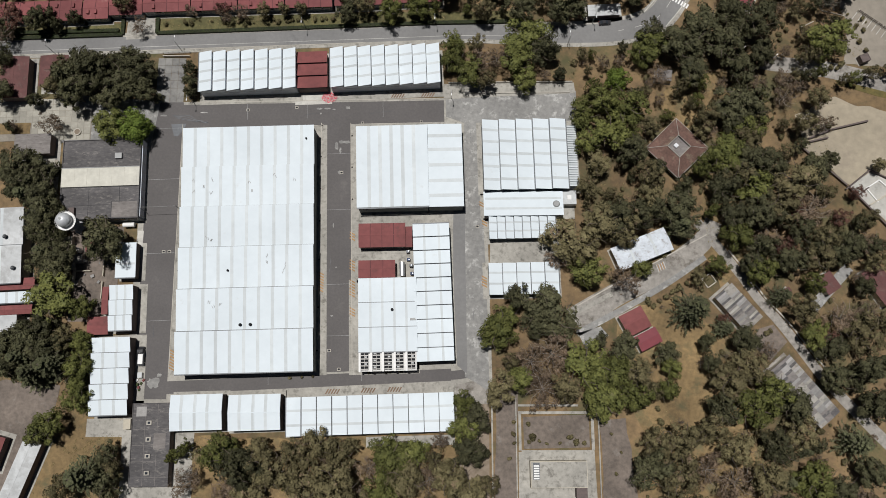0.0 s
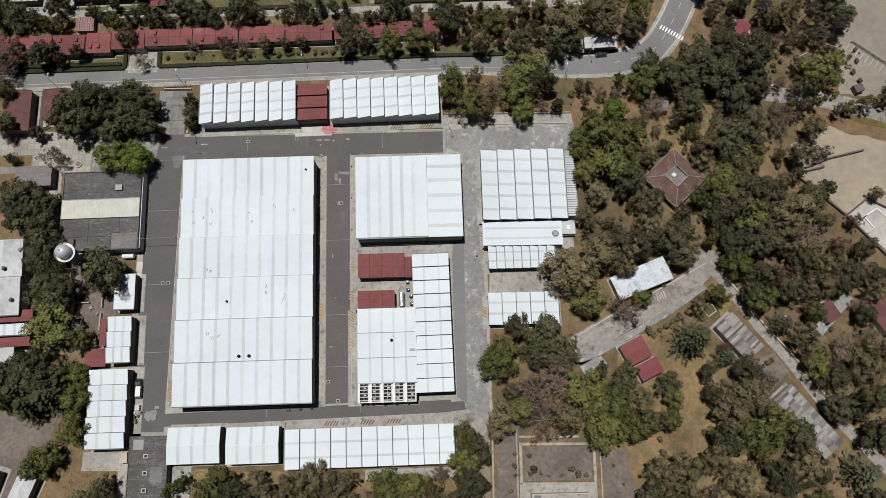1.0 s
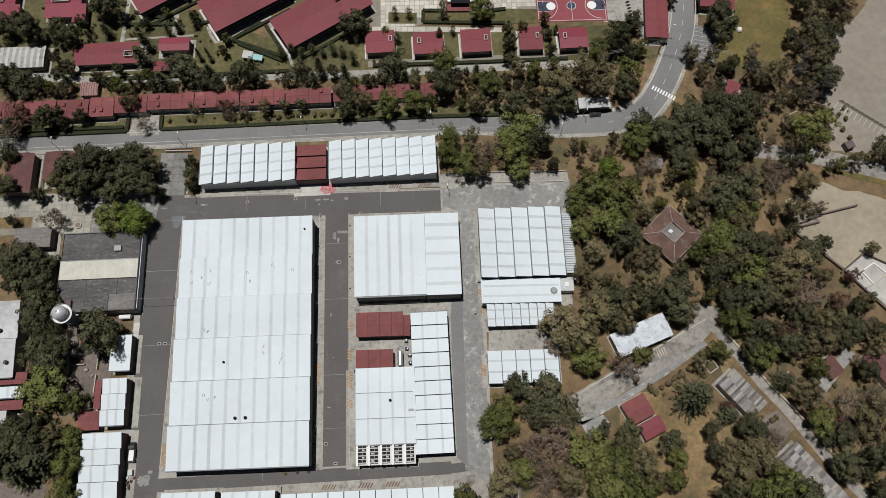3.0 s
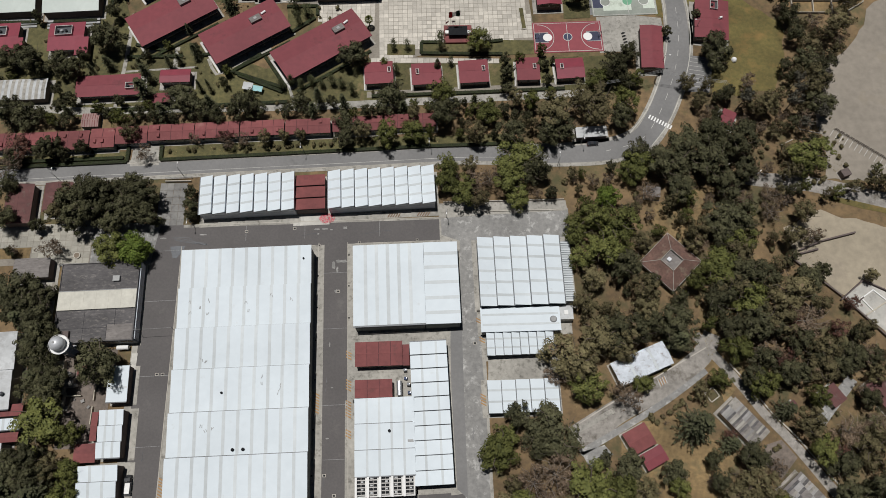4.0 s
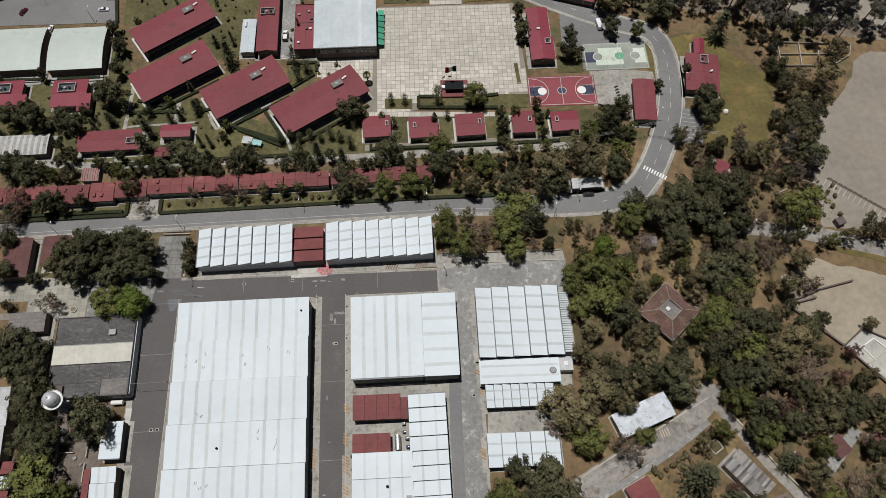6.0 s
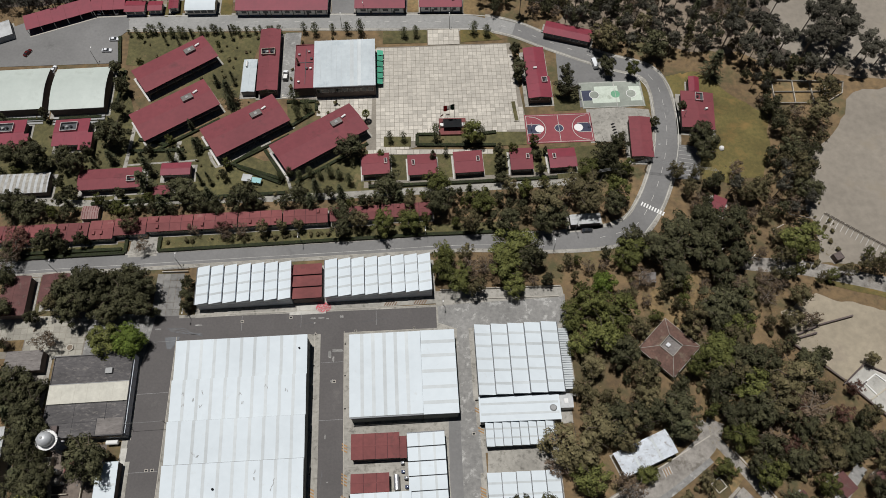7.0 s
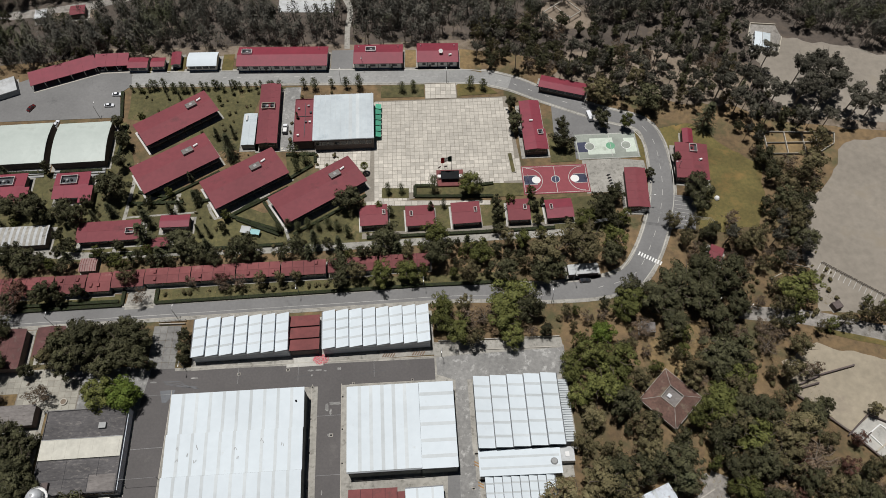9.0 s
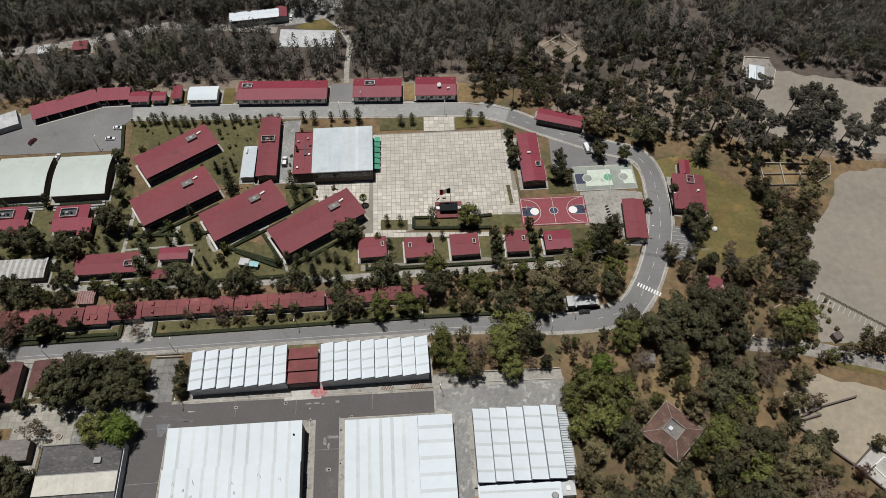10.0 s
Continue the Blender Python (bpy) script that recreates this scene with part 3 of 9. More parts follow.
ROAD = [(-330, 116, 6.5), (-220, 121.2, 6), (-166, 124.4, 5.6), (-103, 126.9, 5.6), (-30, 129.7, 5.6), (10, 131.2, 6), (44, 130.2, 7), (66, 131.5, 8), (80, 136, 9), (88.5, 147, 9),
        (96, 163, 9), (100.5, 178, 9), (102, 193, 8.4), (101.4, 206, 7.4), (97, 215.5, 7), (80, 222.2, 7), (56, 233.8, 7), (40, 242.5, 7.5), (24, 247, 8), (0, 248.2, 8.2), (-60, 250, 8.2), (-100, 250.6, 8.2), (-140, 251.6, 8.6)]
ribbon("pavement", [(x, y, w + 3.2) for x, y, w in ROAD], 0, 0.14, CONCRETE, "pale concrete pavement along the camp road", "pavement", th=0.14)
ribbon("road", ROAD, 0, 0.145, ROADGREY, "grey asphalt road with worn white lines", "road", th=0.1)
for k, q in ((1, 1), (-1, -1)):
    ribbon("kerb", [(x, y, 0.24) for x, y, w in ROAD[:5]], 0, 0.24, KERB, "low concrete kerb of the road", "kerb", th=0.24, off=q * 2.95)


ribbon("road_marking", [(x, y) for x, y, w in ROAD[:7]], 0.14, 0.15, LINE, "thin worn pale line along the road", "road marking", th=0.01, off=-1.5)
ribbon("road", [(x, y, w - 0.2) for x, y, w in ROAD[17:]], 0, 0.149, PALEROAD, "pale concrete surface of the upper road", "road", th=0.02)
ribbon("kerb", [(x, y) for x, y, w in ROAD[14:]], 0.45, 0.27, PALECONC, "bright concrete kerb of the upper road", "kerb", th=0.27, off=-4.3)
ribbon("kerb", [(x, y) for x, y, w in ROAD[14:]], 0.35, 0.26, PALECONC, "bright concrete kerb of the upper road", "kerb", th=0.26, off=4.4)
ribbon("kerb", [(x, y) for x, y, w in ROAD[8:15]], 0.35, 0.26, PALECONC, "bright concrete kerb of the bend", "kerb", th=0.26, off=4.9)
ribbon("kerb", [(x, y) for x, y, w in ROAD[8:15]], 0.35, 0.26, PALECONC, "bright concrete kerb of the bend", "kerb", th=0.26, off=-4.9)


def mid_dashes(a, b, dash, gap, w=0.16):
    line = smooth_line([(x, y, 0) for x, y, _ in ROAD[a:b]], 1.0)
    k = 0
    while k + int(dash) < len(line) - 1:
        p, q = line[k], line[k + int(dash)]
        t = (q - p).normalized()
        nn = Vector((-t.y, t.x, 0)) * w
        quad = [(p - nn), (p + nn), (q + nn), (q - nn)]
        tagged(part("road_marking", sheet([(v.x, v.y, 0.16) for v in reversed(quad)], 0.01), LINE, None), "worn white dash painted on the asphalt", "road marking", "lane dashes", "structure")
        k += int(dash + gap)


mid_dashes(7, 15, 3, 4, 0.09)
mid_dashes(15, 22, 2, 6, 0.12)
for k in range(9):     # zebra crossing at the bend
    tagged(part("road_marking", sheet([(84.2 + k * 0.98 + dx, 145.9 - k * 0.62 + dy, 0.16) for dx, dy in ((0, 0), (0.5, -0.32), (1.5, 1.3), (1.0, 1.62))], 0.01), CLEANWHITE, None),
           "white zebra crossing bar", "road marking", "zebra crossing", "structure")

# the workshop yard
patch("pavement", [(-108.8, -6), (17, -1), (15, 105), (-93, 103.2), (-109.5, 103)], 0.05, CONCRETE, "stained pale concrete yard floor", "pavement")
patch("road", [(-106.0, -4.5), (-94.6, -4.5), (-95.8, 103), (-108.0, 103)], 0.075, ASPHALT, "dark asphalt yard street", "road")
patch("road", [(-95.2, -2.8), (2.8, 1.7), (2.8, 5.8), (-95.2, 1.5)], 0.08, ASPHALT, "dark asphalt yard street", "road")
patch("road", [(-40.1, 4.6), (-31.5, 4.9), (-34.1, 96.6), (-42.6, 96.6)], 0.085, ASPHALT, "dark asphalt yard street", "road")
patch("road", [(-108.0, 92.8), (-44, 94.2), (0.5, 95.4), (0.3, 103.8), (-93.5, 102), (-108, 102)], 0.09, ASPHALT, "dark asphalt yard street", "road")
patch("road", [(7.2, 3), (16.2, -2), (13.6, 97), (49, 99), (49.5, 107.5), (0.8, 104), (1.2, 97.5), (7.6, 95)], 0.095, OLDCONC, "patched pale concrete yard street", "road", wobble=0.25)
patch("pavement", [(13.2, 93.0), (50, 94.2), (50, 99.8), (13.2, 98)], 0.098, OLDCONC, "patched pale concrete apron of a workshop", "pavement")
patch("lane", [(5.4, -40), (15.5, -40), (15.8, -6), (5.4, -6)], 0.07, DUST, "dusty dirt lane under trees", "road")
patch("road", [(2.7, 2.3), (2.7, 5.4), (6.4, 5.6), (9.0, 5.0), (9.2, 2.6)], 0.071, ASPHALT, "dusty asphalt lane", "road", wobble=0.25)
patch("lane", [(3.0, -6.2), (15.8, -6.2), (15.8, 2.0), (3.0, 0.5)], 0.066, DIRTCONC, "dusty broken concrete at a lane end", "pavement", wobble=0.3)
patch("pavement", [(-26, -20.5), (4, -19.5), (4, -16.2), (-26, -17.0)], 0.075, CONCRETE, "pale concrete apron behind a workshop row", "pavement")
patch("road", [(3.6, 8), (8.3, 4), (7.8, 60), (6.9, 92), (4.6, 92), (3.6, 56)], 0.1, ROADGREY, "gravelly grey asphalt strip", "road")
# gate yard of concrete panels
for i in range(4):
    for j in range(6):
        tagged(part("concrete_panel", box(-106.4 + i * 2.6, -103.88 + i * 2.6, 102.6 + j * 3.0, 105.52 + j * 3.0, 0, 0.07), GATECONC, None), "worn grey concrete paving panel", "paving", "gate yard panels", "structure")
tagged(part("gate_wall", box(-104.6, -94.6, 120.9, 121.2, 0, 1.1), KERB, None), "low gate wall of the yard", "wall", kind="structure")
gt = thing("sliding_gate", -104.5, 122.2, 1.5, "grey steel rail gate beside the road", "gate")
for k in range(6):
    part("post", box(k * 2.0 - 0.06, k * 2.0 + 0.06, -0.06, 0.06, 0, 1.8), GREYPAINT, gt)
for z in (0.4, 1.1, 1.7):
    part("rail", box(0, 10, -0.05, 0.05, z, z + 0.1), GREYPAINT, gt)
# yellow hatching on the pavements
for cx, cy, n_ in ((-43.0, 33.2, 7), (-32.3, 51.6, 3), (-32.1, 40.6, 4), (-31.9, 31.4, 6), (-31.7, 24.6, 3), (-93.6, 6, 7), (14.9, 56.8, 2), (14.6, 34.8, 4), (14.0, 63.8, 2)):
    for k in range(n_):
        tagged(part("hatch_stripe", sheet([(cx - 0.95, cy + k * 1.0, 0.152), (cx + 0.95, cy + k * 1.0 - 1.0, 0.152), (cx + 0.95, cy + k * 1.0 - 0.5, 0.152), (cx - 0.95, cy + k * 1.0 + 0.5, 0.152)], 0.012),
                    YELLOW, None), "faded yellow hatching stripe on concrete", "marking", "hatching", "structure")
for cx, cy in ((-37.6, -1.9), (-25.4, -1.5), (-16.4, -1.2), (-16.5, 105.6), (-5.3, 106.0)):
    for k in range(5):
        tagged(part("hatch_stripe", sheet([(cx + k * 0.95 - 2.8, cy - 0.8, 0.152), (cx + k * 0.95 - 2.3, cy - 0.8, 0.152), (cx + k * 0.95 - 1.4, cy + 0.8, 0.152), (cx + k * 0.95 - 1.9, cy + 0.8, 0.152)], 0.012),
                    RUSTPAINT, None), "faded rust-brown hatching stripe on concrete", "marking", "hatching", "structure")
# repairs in the asphalt
rng = random.Random(4)


def broken_patch(cx, cy, w, d):
    """A pale repair with a ragged, roughly square outline."""
    pts = []
    for k in range(20):
        q = k * math.pi / 10
        m_ = 1 / max(abs(math.cos(q)), abs(math.sin(q))) ** 0.75
        pts.append((cx + w / 2 * math.cos(q) * m_ * rng.uniform(0.7, 1.1), cy + d / 2 * math.sin(q) * m_ * rng.uniform(0.6, 1.1)))
    patch("asphalt_patch", pts, 0.105, OLDCONC, "pale concrete repair patch in the asphalt", "road repair", th=0.03)


for cx, cy, w, d in ((-35.9, 87.6, 4.4, 1.3), (-38.9, 86.2, 1.3, 3.4), (-37.5, 84.4, 0.8, 2.6), (-37.2, 76.1, 1.9, 1.5), (-45.6, 100.5, 2.0, 0.8), (-42.6, 100.6, 2.4, 0.7), (-40.2, 100.2, 1.2, 0.6), (-35.0, 100.9, 1.6, 1.0), (-45.0, 98.6, 0.8, 0.7),
                     (-99.4, 1.0, 4.4, 3.8), (-97.6, 3.6, 1.6, 1.2), (-37.8, 41.2, 0.7, 0.5), (-39.2, 56.4, 0.5, 1.6), (-38.8, 24.0, 1.2, 0.5), (-103, 97.8, 2.6, 0.7), (-88.0, 99.0, 3.0, 0.5), (10.6, 88.2, 2.2, 2.6), (12.8, 92.4, 3.0, 1.4), (11.0, 9.0, 1.6, 4.0), (9.6, 18.0, 1.0, 3.0), (12.4, 30.0, 1.2, 2.4)):
    broken_patch(cx, cy, w, d)
for x0, y0, x1, y1 in ((-107.6, 46.0, -95.3, 46.4), (-107.7, 73.2, -95.6, 73.7), (-107.2, 22.0, -95.0, 22.5), (-108.0, 92.6, -95.8, 93.0), (-42.4, 62.0, -33.1, 62.3), (-41.4, 35.0, -32.3, 35.3), (-42.6, 83.0, -33.6, 83.3), (-40.6, 17.0, -31.8, 17.2),
                       (-72.0, 96.2, -72.2, 102.2), (-50.0, 96.7, -50.2, 102.7), (-22.0, 97.3, -22.2, 103.2), (-60.0, 0.2, -60.1, 3.7), (-28.0, 1.6, -28.1, 5.0)):      # pale joints across the streets
    ribbon("street_joint", [(x0, y0), (x1, y1)], 0.09, 0.162, GREYPAINT, "thin pale joint across the asphalt", "road joint", th=0.01)
for k in range(8):
    x0, y0, dx, dy = ((rng.uniform(-107, -97), rng.uniform(0, 95), 0.3, 1), (rng.uniform(-41, -33), rng.uniform(8, 94), 0.3, 1), (rng.uniform(-92, -4), rng.uniform(96.6, 101.5), 1, 0.2), (rng.uniform(8.5, 14), rng.uniform(8, 95), 0.3, 1))[k % 4]
    line = [(x0, y0)]
    for j in range(rng.randint(4, 9)):
        line.append((line[-1][0] + dx * rng.uniform(-0.6, 0.6) + (0.9 if dx > 0.5 else 0), line[-1][1] + dy * rng.uniform(-0.2, 1.4)))
    ribbon("tar_line", line, 0.06, 0.172, DARKTRIM, "dark tar-filled crack in the street", "road repair", th=0.01, step=1.0)
for k in range(4):      # dark hoses and stains by the warehouse corner
    ribbon("hose", [(-99.5 + 0.5 * k, 97.9 - 0.35 * k), (-94 + rng.uniform(-1, 1), 97.4 - 0.5 * k + rng.uniform(-0.4, 0.4)), (-90 + rng.uniform(-1, 1), 96.2 - 0.3 * k), (-85.6 + rng.uniform(-2, 1), 95.2 + rng.uniform(-0.8, 0.8))], 0.14, 0.175, DARKTRIM, "dark hose lying on the street beside the warehouse", "hose", th=0.05, step=1.0)
patch("asphalt_patch", [(-99.8, 94.6), (-94.6, 94.9), (-94.8, 92.9), (-97.0, 89.6), (-98.6, 89.8)], 0.106, DARKTRIM, "dark oily stain on the asphalt", "road repair", th=0.03, wobble=0.3)
for pts in ([(-42.75, 6.0), (-44.4, 60.0), (-44.6, 95.0)], [(-31.3, 6.0), (-32.6, 50), (-33.9, 95.0)], [(-94.4, 5.0), (-95.6, 94.6)], [(-93.5, 103.0), (-48, 103.7), (0, 104.6)], [(-92, 92.9), (-46, 94.0)], [(-31, 94.5), (-4, 95.1)]):
    ribbon("kerb", pts, 0.22, 0.17, KERB, "narrow pale kerb of a yard street", "kerb", th=0.17)
patch("pavement", [(-54.6, 101.9), (-41.0, 102.4), (-41.8, 122.4), (-55.0, 121.8)], 0.11, PALECONC, "pale concrete forecourt of a red shed", "pavement")
for cx, cy in ((-43.6, 12), (-43.7, 27), (-43.9, 44), (-44.1, 58), (-44.2, 70), (-44.4, 82), (-44.4, 94), (-32.6, 66), (-33.0, 78), (-33.3, 90), (-93.2, 18), (-93.6, 40), (-94.2, 66), (-94.4, 84), (4.6, 66), (5.0, 78), (-29.6, 95.0), (-8.0, 95.6), (15.2, 60), (15.0, 74), (14.8, 88)):
    e = thing("drain_box", cx, cy, 2, "small dark drain box in the pavement", "drain", "drain boxes", z=0.14)
    part("rim", box(-0.42, 0.42, -0.42, 0.42, 0, 0.02), KERB, e)
    part("grate", box(-0.28, 0.28, -0.28, 0.28, 0.02, 0.03), DARKVOID, e)
for cx, cy in ((-99.2, 46.8), (-97.2, 46.8), (-36.8, 76), (-39.4, 12), (-35.6, -2.0), (-35.9, 5.6), (12.3, 56), (-54, 101), (-72, 100)):
    e = thing("drain_cover", cx, cy, 2, "dark cast iron drain cover set in the street", "drain cover", "drain covers", z=0.09)
    part("rim", box(-0.6, 0.6, -0.5, 0.5, 0, 0.03), KERB, e)
    part("grate", box(-0.4, 0.4, -0.3, 0.3, 0.03, 0.045), DARKVOID, e)

# other ground
patch("leaf_litter", [(-290, 258), (-190, 262), (-150, 268), (30, 268), (120, 228), (158, 224), (330, 214), (330, 400), (-290, 400)], 0.02, LITTER, "dark leaf litter under the wood", "ground", wobble=2.0)
patch("lawn", [(-170, 129), (-121, 130), (-121, 135), (-170, 134)], 0.05, LAWN, "worn yellow-green verge lawn", "lawn", wobble=0.3)
patch("lawn", [(-107.5, 130.5), (-2, 134.3), (30, 134), (30, 140), (-107.5, 137.4)], 0.05, LAWN, "worn yellow-green verge lawn", "lawn", wobble=0.3)
patch("lawn", [(44, 110.5), (58, 107.5), (71, 124.4), (46, 126.2)], 0.04, GROUND, "dry fenced lawn by the road", "lawn")
patch("dry_field", [(72, -40), (112, -40), (104, -8), (96, 18), (80, 30), (60, 28), (62, 8)], 0.03, DRYGRASS, "open slope of ochre dry grass", "field", wobble=1.8, cuts=10)
patch("dry_field", [(86, 92), (108, 100), (112, 112), (96, 116), (80, 106)], 0.03, DRYGRASS, "clearing of dry grass among trees", "field", wobble=1.8, cuts=10)
patch("dry_field", [(96, 34), (112, 44), (108, 76), (92, 70)], 0.03, DRYGRASS, "clearing of dry grass among trees", "field", wobble=1.8, cuts=10)
patch("dry_field", [(-150, -40), (-106, -40), (-106, -8), (-124, -4), (-134, -16)], 0.03, DRYGRASS, "dry weedy ground beside sheds", "field", wobble=1.0)
patch("dry_field", [(-92, -40), (4, -40), (4, -17), (-20, -17), (-50, -18), (-84, -17)], 0.03, DRYGRASS, "dry weedy ground under trees", "field", wobble=1.0)
patch("sand_yard", [(131, 87), (146, 72.4), (159, 57), (176, 40), (200, 60), (200, 97), (168, 97.5), (156, 101), (145, 104.5), (136, 102), (129, 97)], 0.04, PALESAND, "pale trampled sandy yard", "sandy ground", wobble=1.0)
patch("sand_yard", [(152, 140), (153.6, 133), (151.6, 125.6), (150.6, 118), (165, 117.6), (176, 118), (200, 106), (230, 96), (300, 120), (300, 206), (227, 202), (192, 203), (184, 197), (172, 178), (156, 166), (150, 152)], 0.04, SAND, "wide pale sandy training ground", "sandy ground", wobble=1.6)
patch("sand_yard", [(158, 240), (165, 251), (160, 258), (160.6, 263), (177, 268.6), (186, 266), (204, 262.5), (226, 256), (300, 236), (300, 205), (214, 208), (190, 210), (176, 216), (162, 228)], 0.04, SAND, "pale bare clearing by the wood", "sandy ground", wobble=2.0)
patch("lane", [(118, 116), (146, 112), (190, 100), (220, 90), (220, 98), (190, 107), (146, 119), (118, 122)], 0.06, DIRTCONC, "grey lane between trees", "road", wobble=0.4)
patch("green_strip", [(146, 110), (190, 97), (220, 86), (220, 88.5), (190, 100), (146, 112)], 0.065, GREENLAWN, "strip of green grass along a lane", "lawn", wobble=0.4)
ribbon("path", [(46, 22, 10), (60, 31, 8), (78, 40, 7.5), (92, 50, 7), (97, 58, 6)], 0, 0.06, DIRTCONC, "cracked pale concrete lane through the trees", "road")
ribbon("path", [(46.6, 17.8, 2.2), (63, 26.4, 2.2), (78.6, 35.2, 2.1), (93, 44.8, 1.9)], 0, 0.12, OLDCONC, "worn concrete footway along a lane", "path")
ribbon("path", [(44, 24.4, 1.8), (48, 26, 1.8), (59.4, 31.8, 1.8)], 0, 0.12, CONCRETE, "pale concrete footway along a lane", "path")
ribbon("path", [(91, 57.6, 3.4), (98.6, 47.6, 3.4), (106, 37, 3.2), (110.6, 30, 3.2), (118, 21, 3.4), (124, 12.4, 3.4), (131, 2.4, 3.6), (140, -8, 3.8), (151, -20, 4), (168, -38, 4)], 0, 0.07, DIRTCONC, "narrow cracked concrete lane past sheds", "road")
ribbon("path_kerb", [(101.4, 47.4), (108.6, 37.4), (113, 30.4), (120.4, 21.8), (126.4, 13.2), (133.6, 3.4)], 0.5, 0.25, KERB, "low concrete kerb of a lane", "kerb", th=0.25)
patch("pad", [(46.9, 18.0), (54.9, 20.3), (57.6, 17.1), (49.5, 12.5)], 0.09, OLDCONC, "grey cracked concrete pad by a lane", "pavement")
for k in range(7):
    tagged(part("hatch_stripe", sheet([(75.4 + k * 0.42, 42.0 + k * 0.2, 0.1), (75.65 + k * 0.42, 42.0 + k * 0.2, 0.1), (76.4 + k * 0.42, 39.6 + k * 0.2, 0.1), (76.15 + k * 0.42, 39.6 + k * 0.2, 0.1)][::-1], 0.01), YELLOW if k % 2 else LINE, None), "orange and white stripe painted on the lane", "marking", "lane hatching", "structure")
ribbon("path_kerb", [(47, 27.5), (62, 36), (80, 45.5), (94, 53)], 0.4, 0.2, KERB, "low concrete kerb of a lane", "kerb", th=0.2)
patch("grass_slope", [(111, 168), (111, 157), (124, 155.5), (137, 158), (143, 172), (146, 190), (130, 204), (122, 214), (112, 214), (121, 198), (120, 182)], 0.05, GREENLAWN, "sloping olive-green lawn", "lawn", wobble=1.0)
patch("parking", [(104.2, 175.2), (114.4, 173.6), (110.4, 157.2), (100.4, 158)], 0.16, ROADGREY, "asphalt car park with white bay lines", "parking")
for k in range(8):
    y0 = 160.6 + k * 1.9
    tagged(part("bay_line", sheet([(102.6 + k * 0.3, y0, 0.26), (108.4 + k * 0.3, y0 - 1.1, 0.26), (108.4 + k * 0.3, y0 - 0.95, 0.26), (102.6 + k * 0.3, y0 + 0.15, 0.26)], 0.01), LINE, None), "white parking bay line", "road marking", "bay lines", "structure")
patch("parking", [(-202, 246), (-188, 253), (-173, 258), (-141, 257.2), (-139, 247), (-143.5, 242), (-140.5, 227), (-205, 226)], 0.13, ROADGREY, "wide grey asphalt parking yard", "parking")
patch("lawn", [(-138, 245), (-60, 243.4), (-61, 238), (-78, 236), (-84, 206), (-96, 205), (-124, 224), (-137, 226)], 0.05, LAWN, "worn lawn between barracks", "lawn", wobble=0.3)
patch("lawn", [(-170, 150), (-26, 153), (-26, 176), (-70, 172), (-128, 196), (-137, 224), (-142, 224), (-142, 196), (-186, 196), (-186, 150)], 0.05, LAWN, "worn lawn between barracks", "lawn", wobble=0.3)
patch("lawn", [(-26, 153), (80, 158), (78, 176), (-26, 173.5)], 0.05, LAWN, "worn lawn round small houses", "lawn", wobble=0.3)
patch("lawn", [(-21, 235), (-0.6, 235), (-0.6, 243), (-21, 242.6)], 0.16, LAWN, "square lawn bed beside the parade ground", "lawn")
patch("lawn", [(15, 235), (34, 236), (28, 242), (15, 242.6)], 0.16, GREENLAWN, "lawn bed beside the parade ground", "lawn")
patch("lawn", [(-45.6, 253.6), (-32, 253.6), (-32, 266), (-45.6, 266)], 0.05, GROUND, "bare bank", "ground")
patch("drive", [(-45.4, 254.6), (-34.6, 254.4), (-34.6, 267), (-45.4, 267)], 0.15, ROADGREY, "short grey drive between red-roofed blocks", "road")
patch("lawn", [(-9.4, 254.5), (-4.2, 254.5), (-4.2, 266), (-9.4, 266)], 0.15, DRYGRASS, "dry lawn between blocks", "lawn")
patch("lawn", [(17, 252.8), (27, 249.6), (28, 264), (17, 266)], 0.15, DRYGRASS, "dry lawn beside a block", "lawn")
for q in ([(-118.6, 254.8), (-115.6, 254.8), (-115.8, 265), (-118.8, 264.6)], [(-97.6, 254.8), (-92.4, 254.8), (-92.6, 266), (-97.8, 266)], [(-133.2, 254.8), (-131.4, 254.8), (-131.4, 264), (-133.2, 264)], [(-123.8, 254.8), (-122.2, 254.8), (-122.2, 264), (-123.8, 264)]):
    patch("lawn", q, 0.15, GREENLAWN, "small green plot between kiosks", "lawn")
patch("drive", [(-119, 137), (-109, 137.2), (-108.2, 128.4), (-119.4, 128)], 0.12, CONCRETE, "pale concrete drive between hedges", "road")
patch("bare_strip", [(-160, 262), (30, 264), (32, 272), (-160, 272)], 0.03, DUST, "bare dusty strip below the wood", "ground", wobble=1.0)
patch("pavement", [(64, 196), (96, 196), (97, 217), (84, 220), (66, 226), (58, 228), (57, 198)], 0.06, ROADGREY, "worn grey asphalt yard beside the courts", "pavement")
patch("pavement", [(68, 177), (84, 178), (95.6, 189), (95.2, 194), (84, 195.6), (68, 195)], 0.065, CONCRETE, "worn pale concrete yard beside the courts", "pavement")
patch("lawn", [(92.5, 196), (97.2, 193.5), (97.6, 208), (94, 212)], 0.08, GREENLAWN, "narrow strip of green grass", "lawn")
patch("lawn", [(106.5, 200), (115, 204), (113, 214), (105.5, 212)], 0.08, GREENLAWN, "small green lawn", "lawn")
ribbon("path", [(-176, 158), (-160, 155), (-140, 153), (-100, 153.5), (-50, 153.6), (0, 155.5), (60, 158)], 3.4, 0.1, CONCRETE, "pale concrete footpath along hedges", "path")
ribbon("path", [(-93.6, 177.0), (-89.7, 169.4), (-84.0, 172.6), (-78.2, 175.8), (-68, 181.6)], 1.3, 0.11, CONCRETE, "pale concrete footpath", "path")
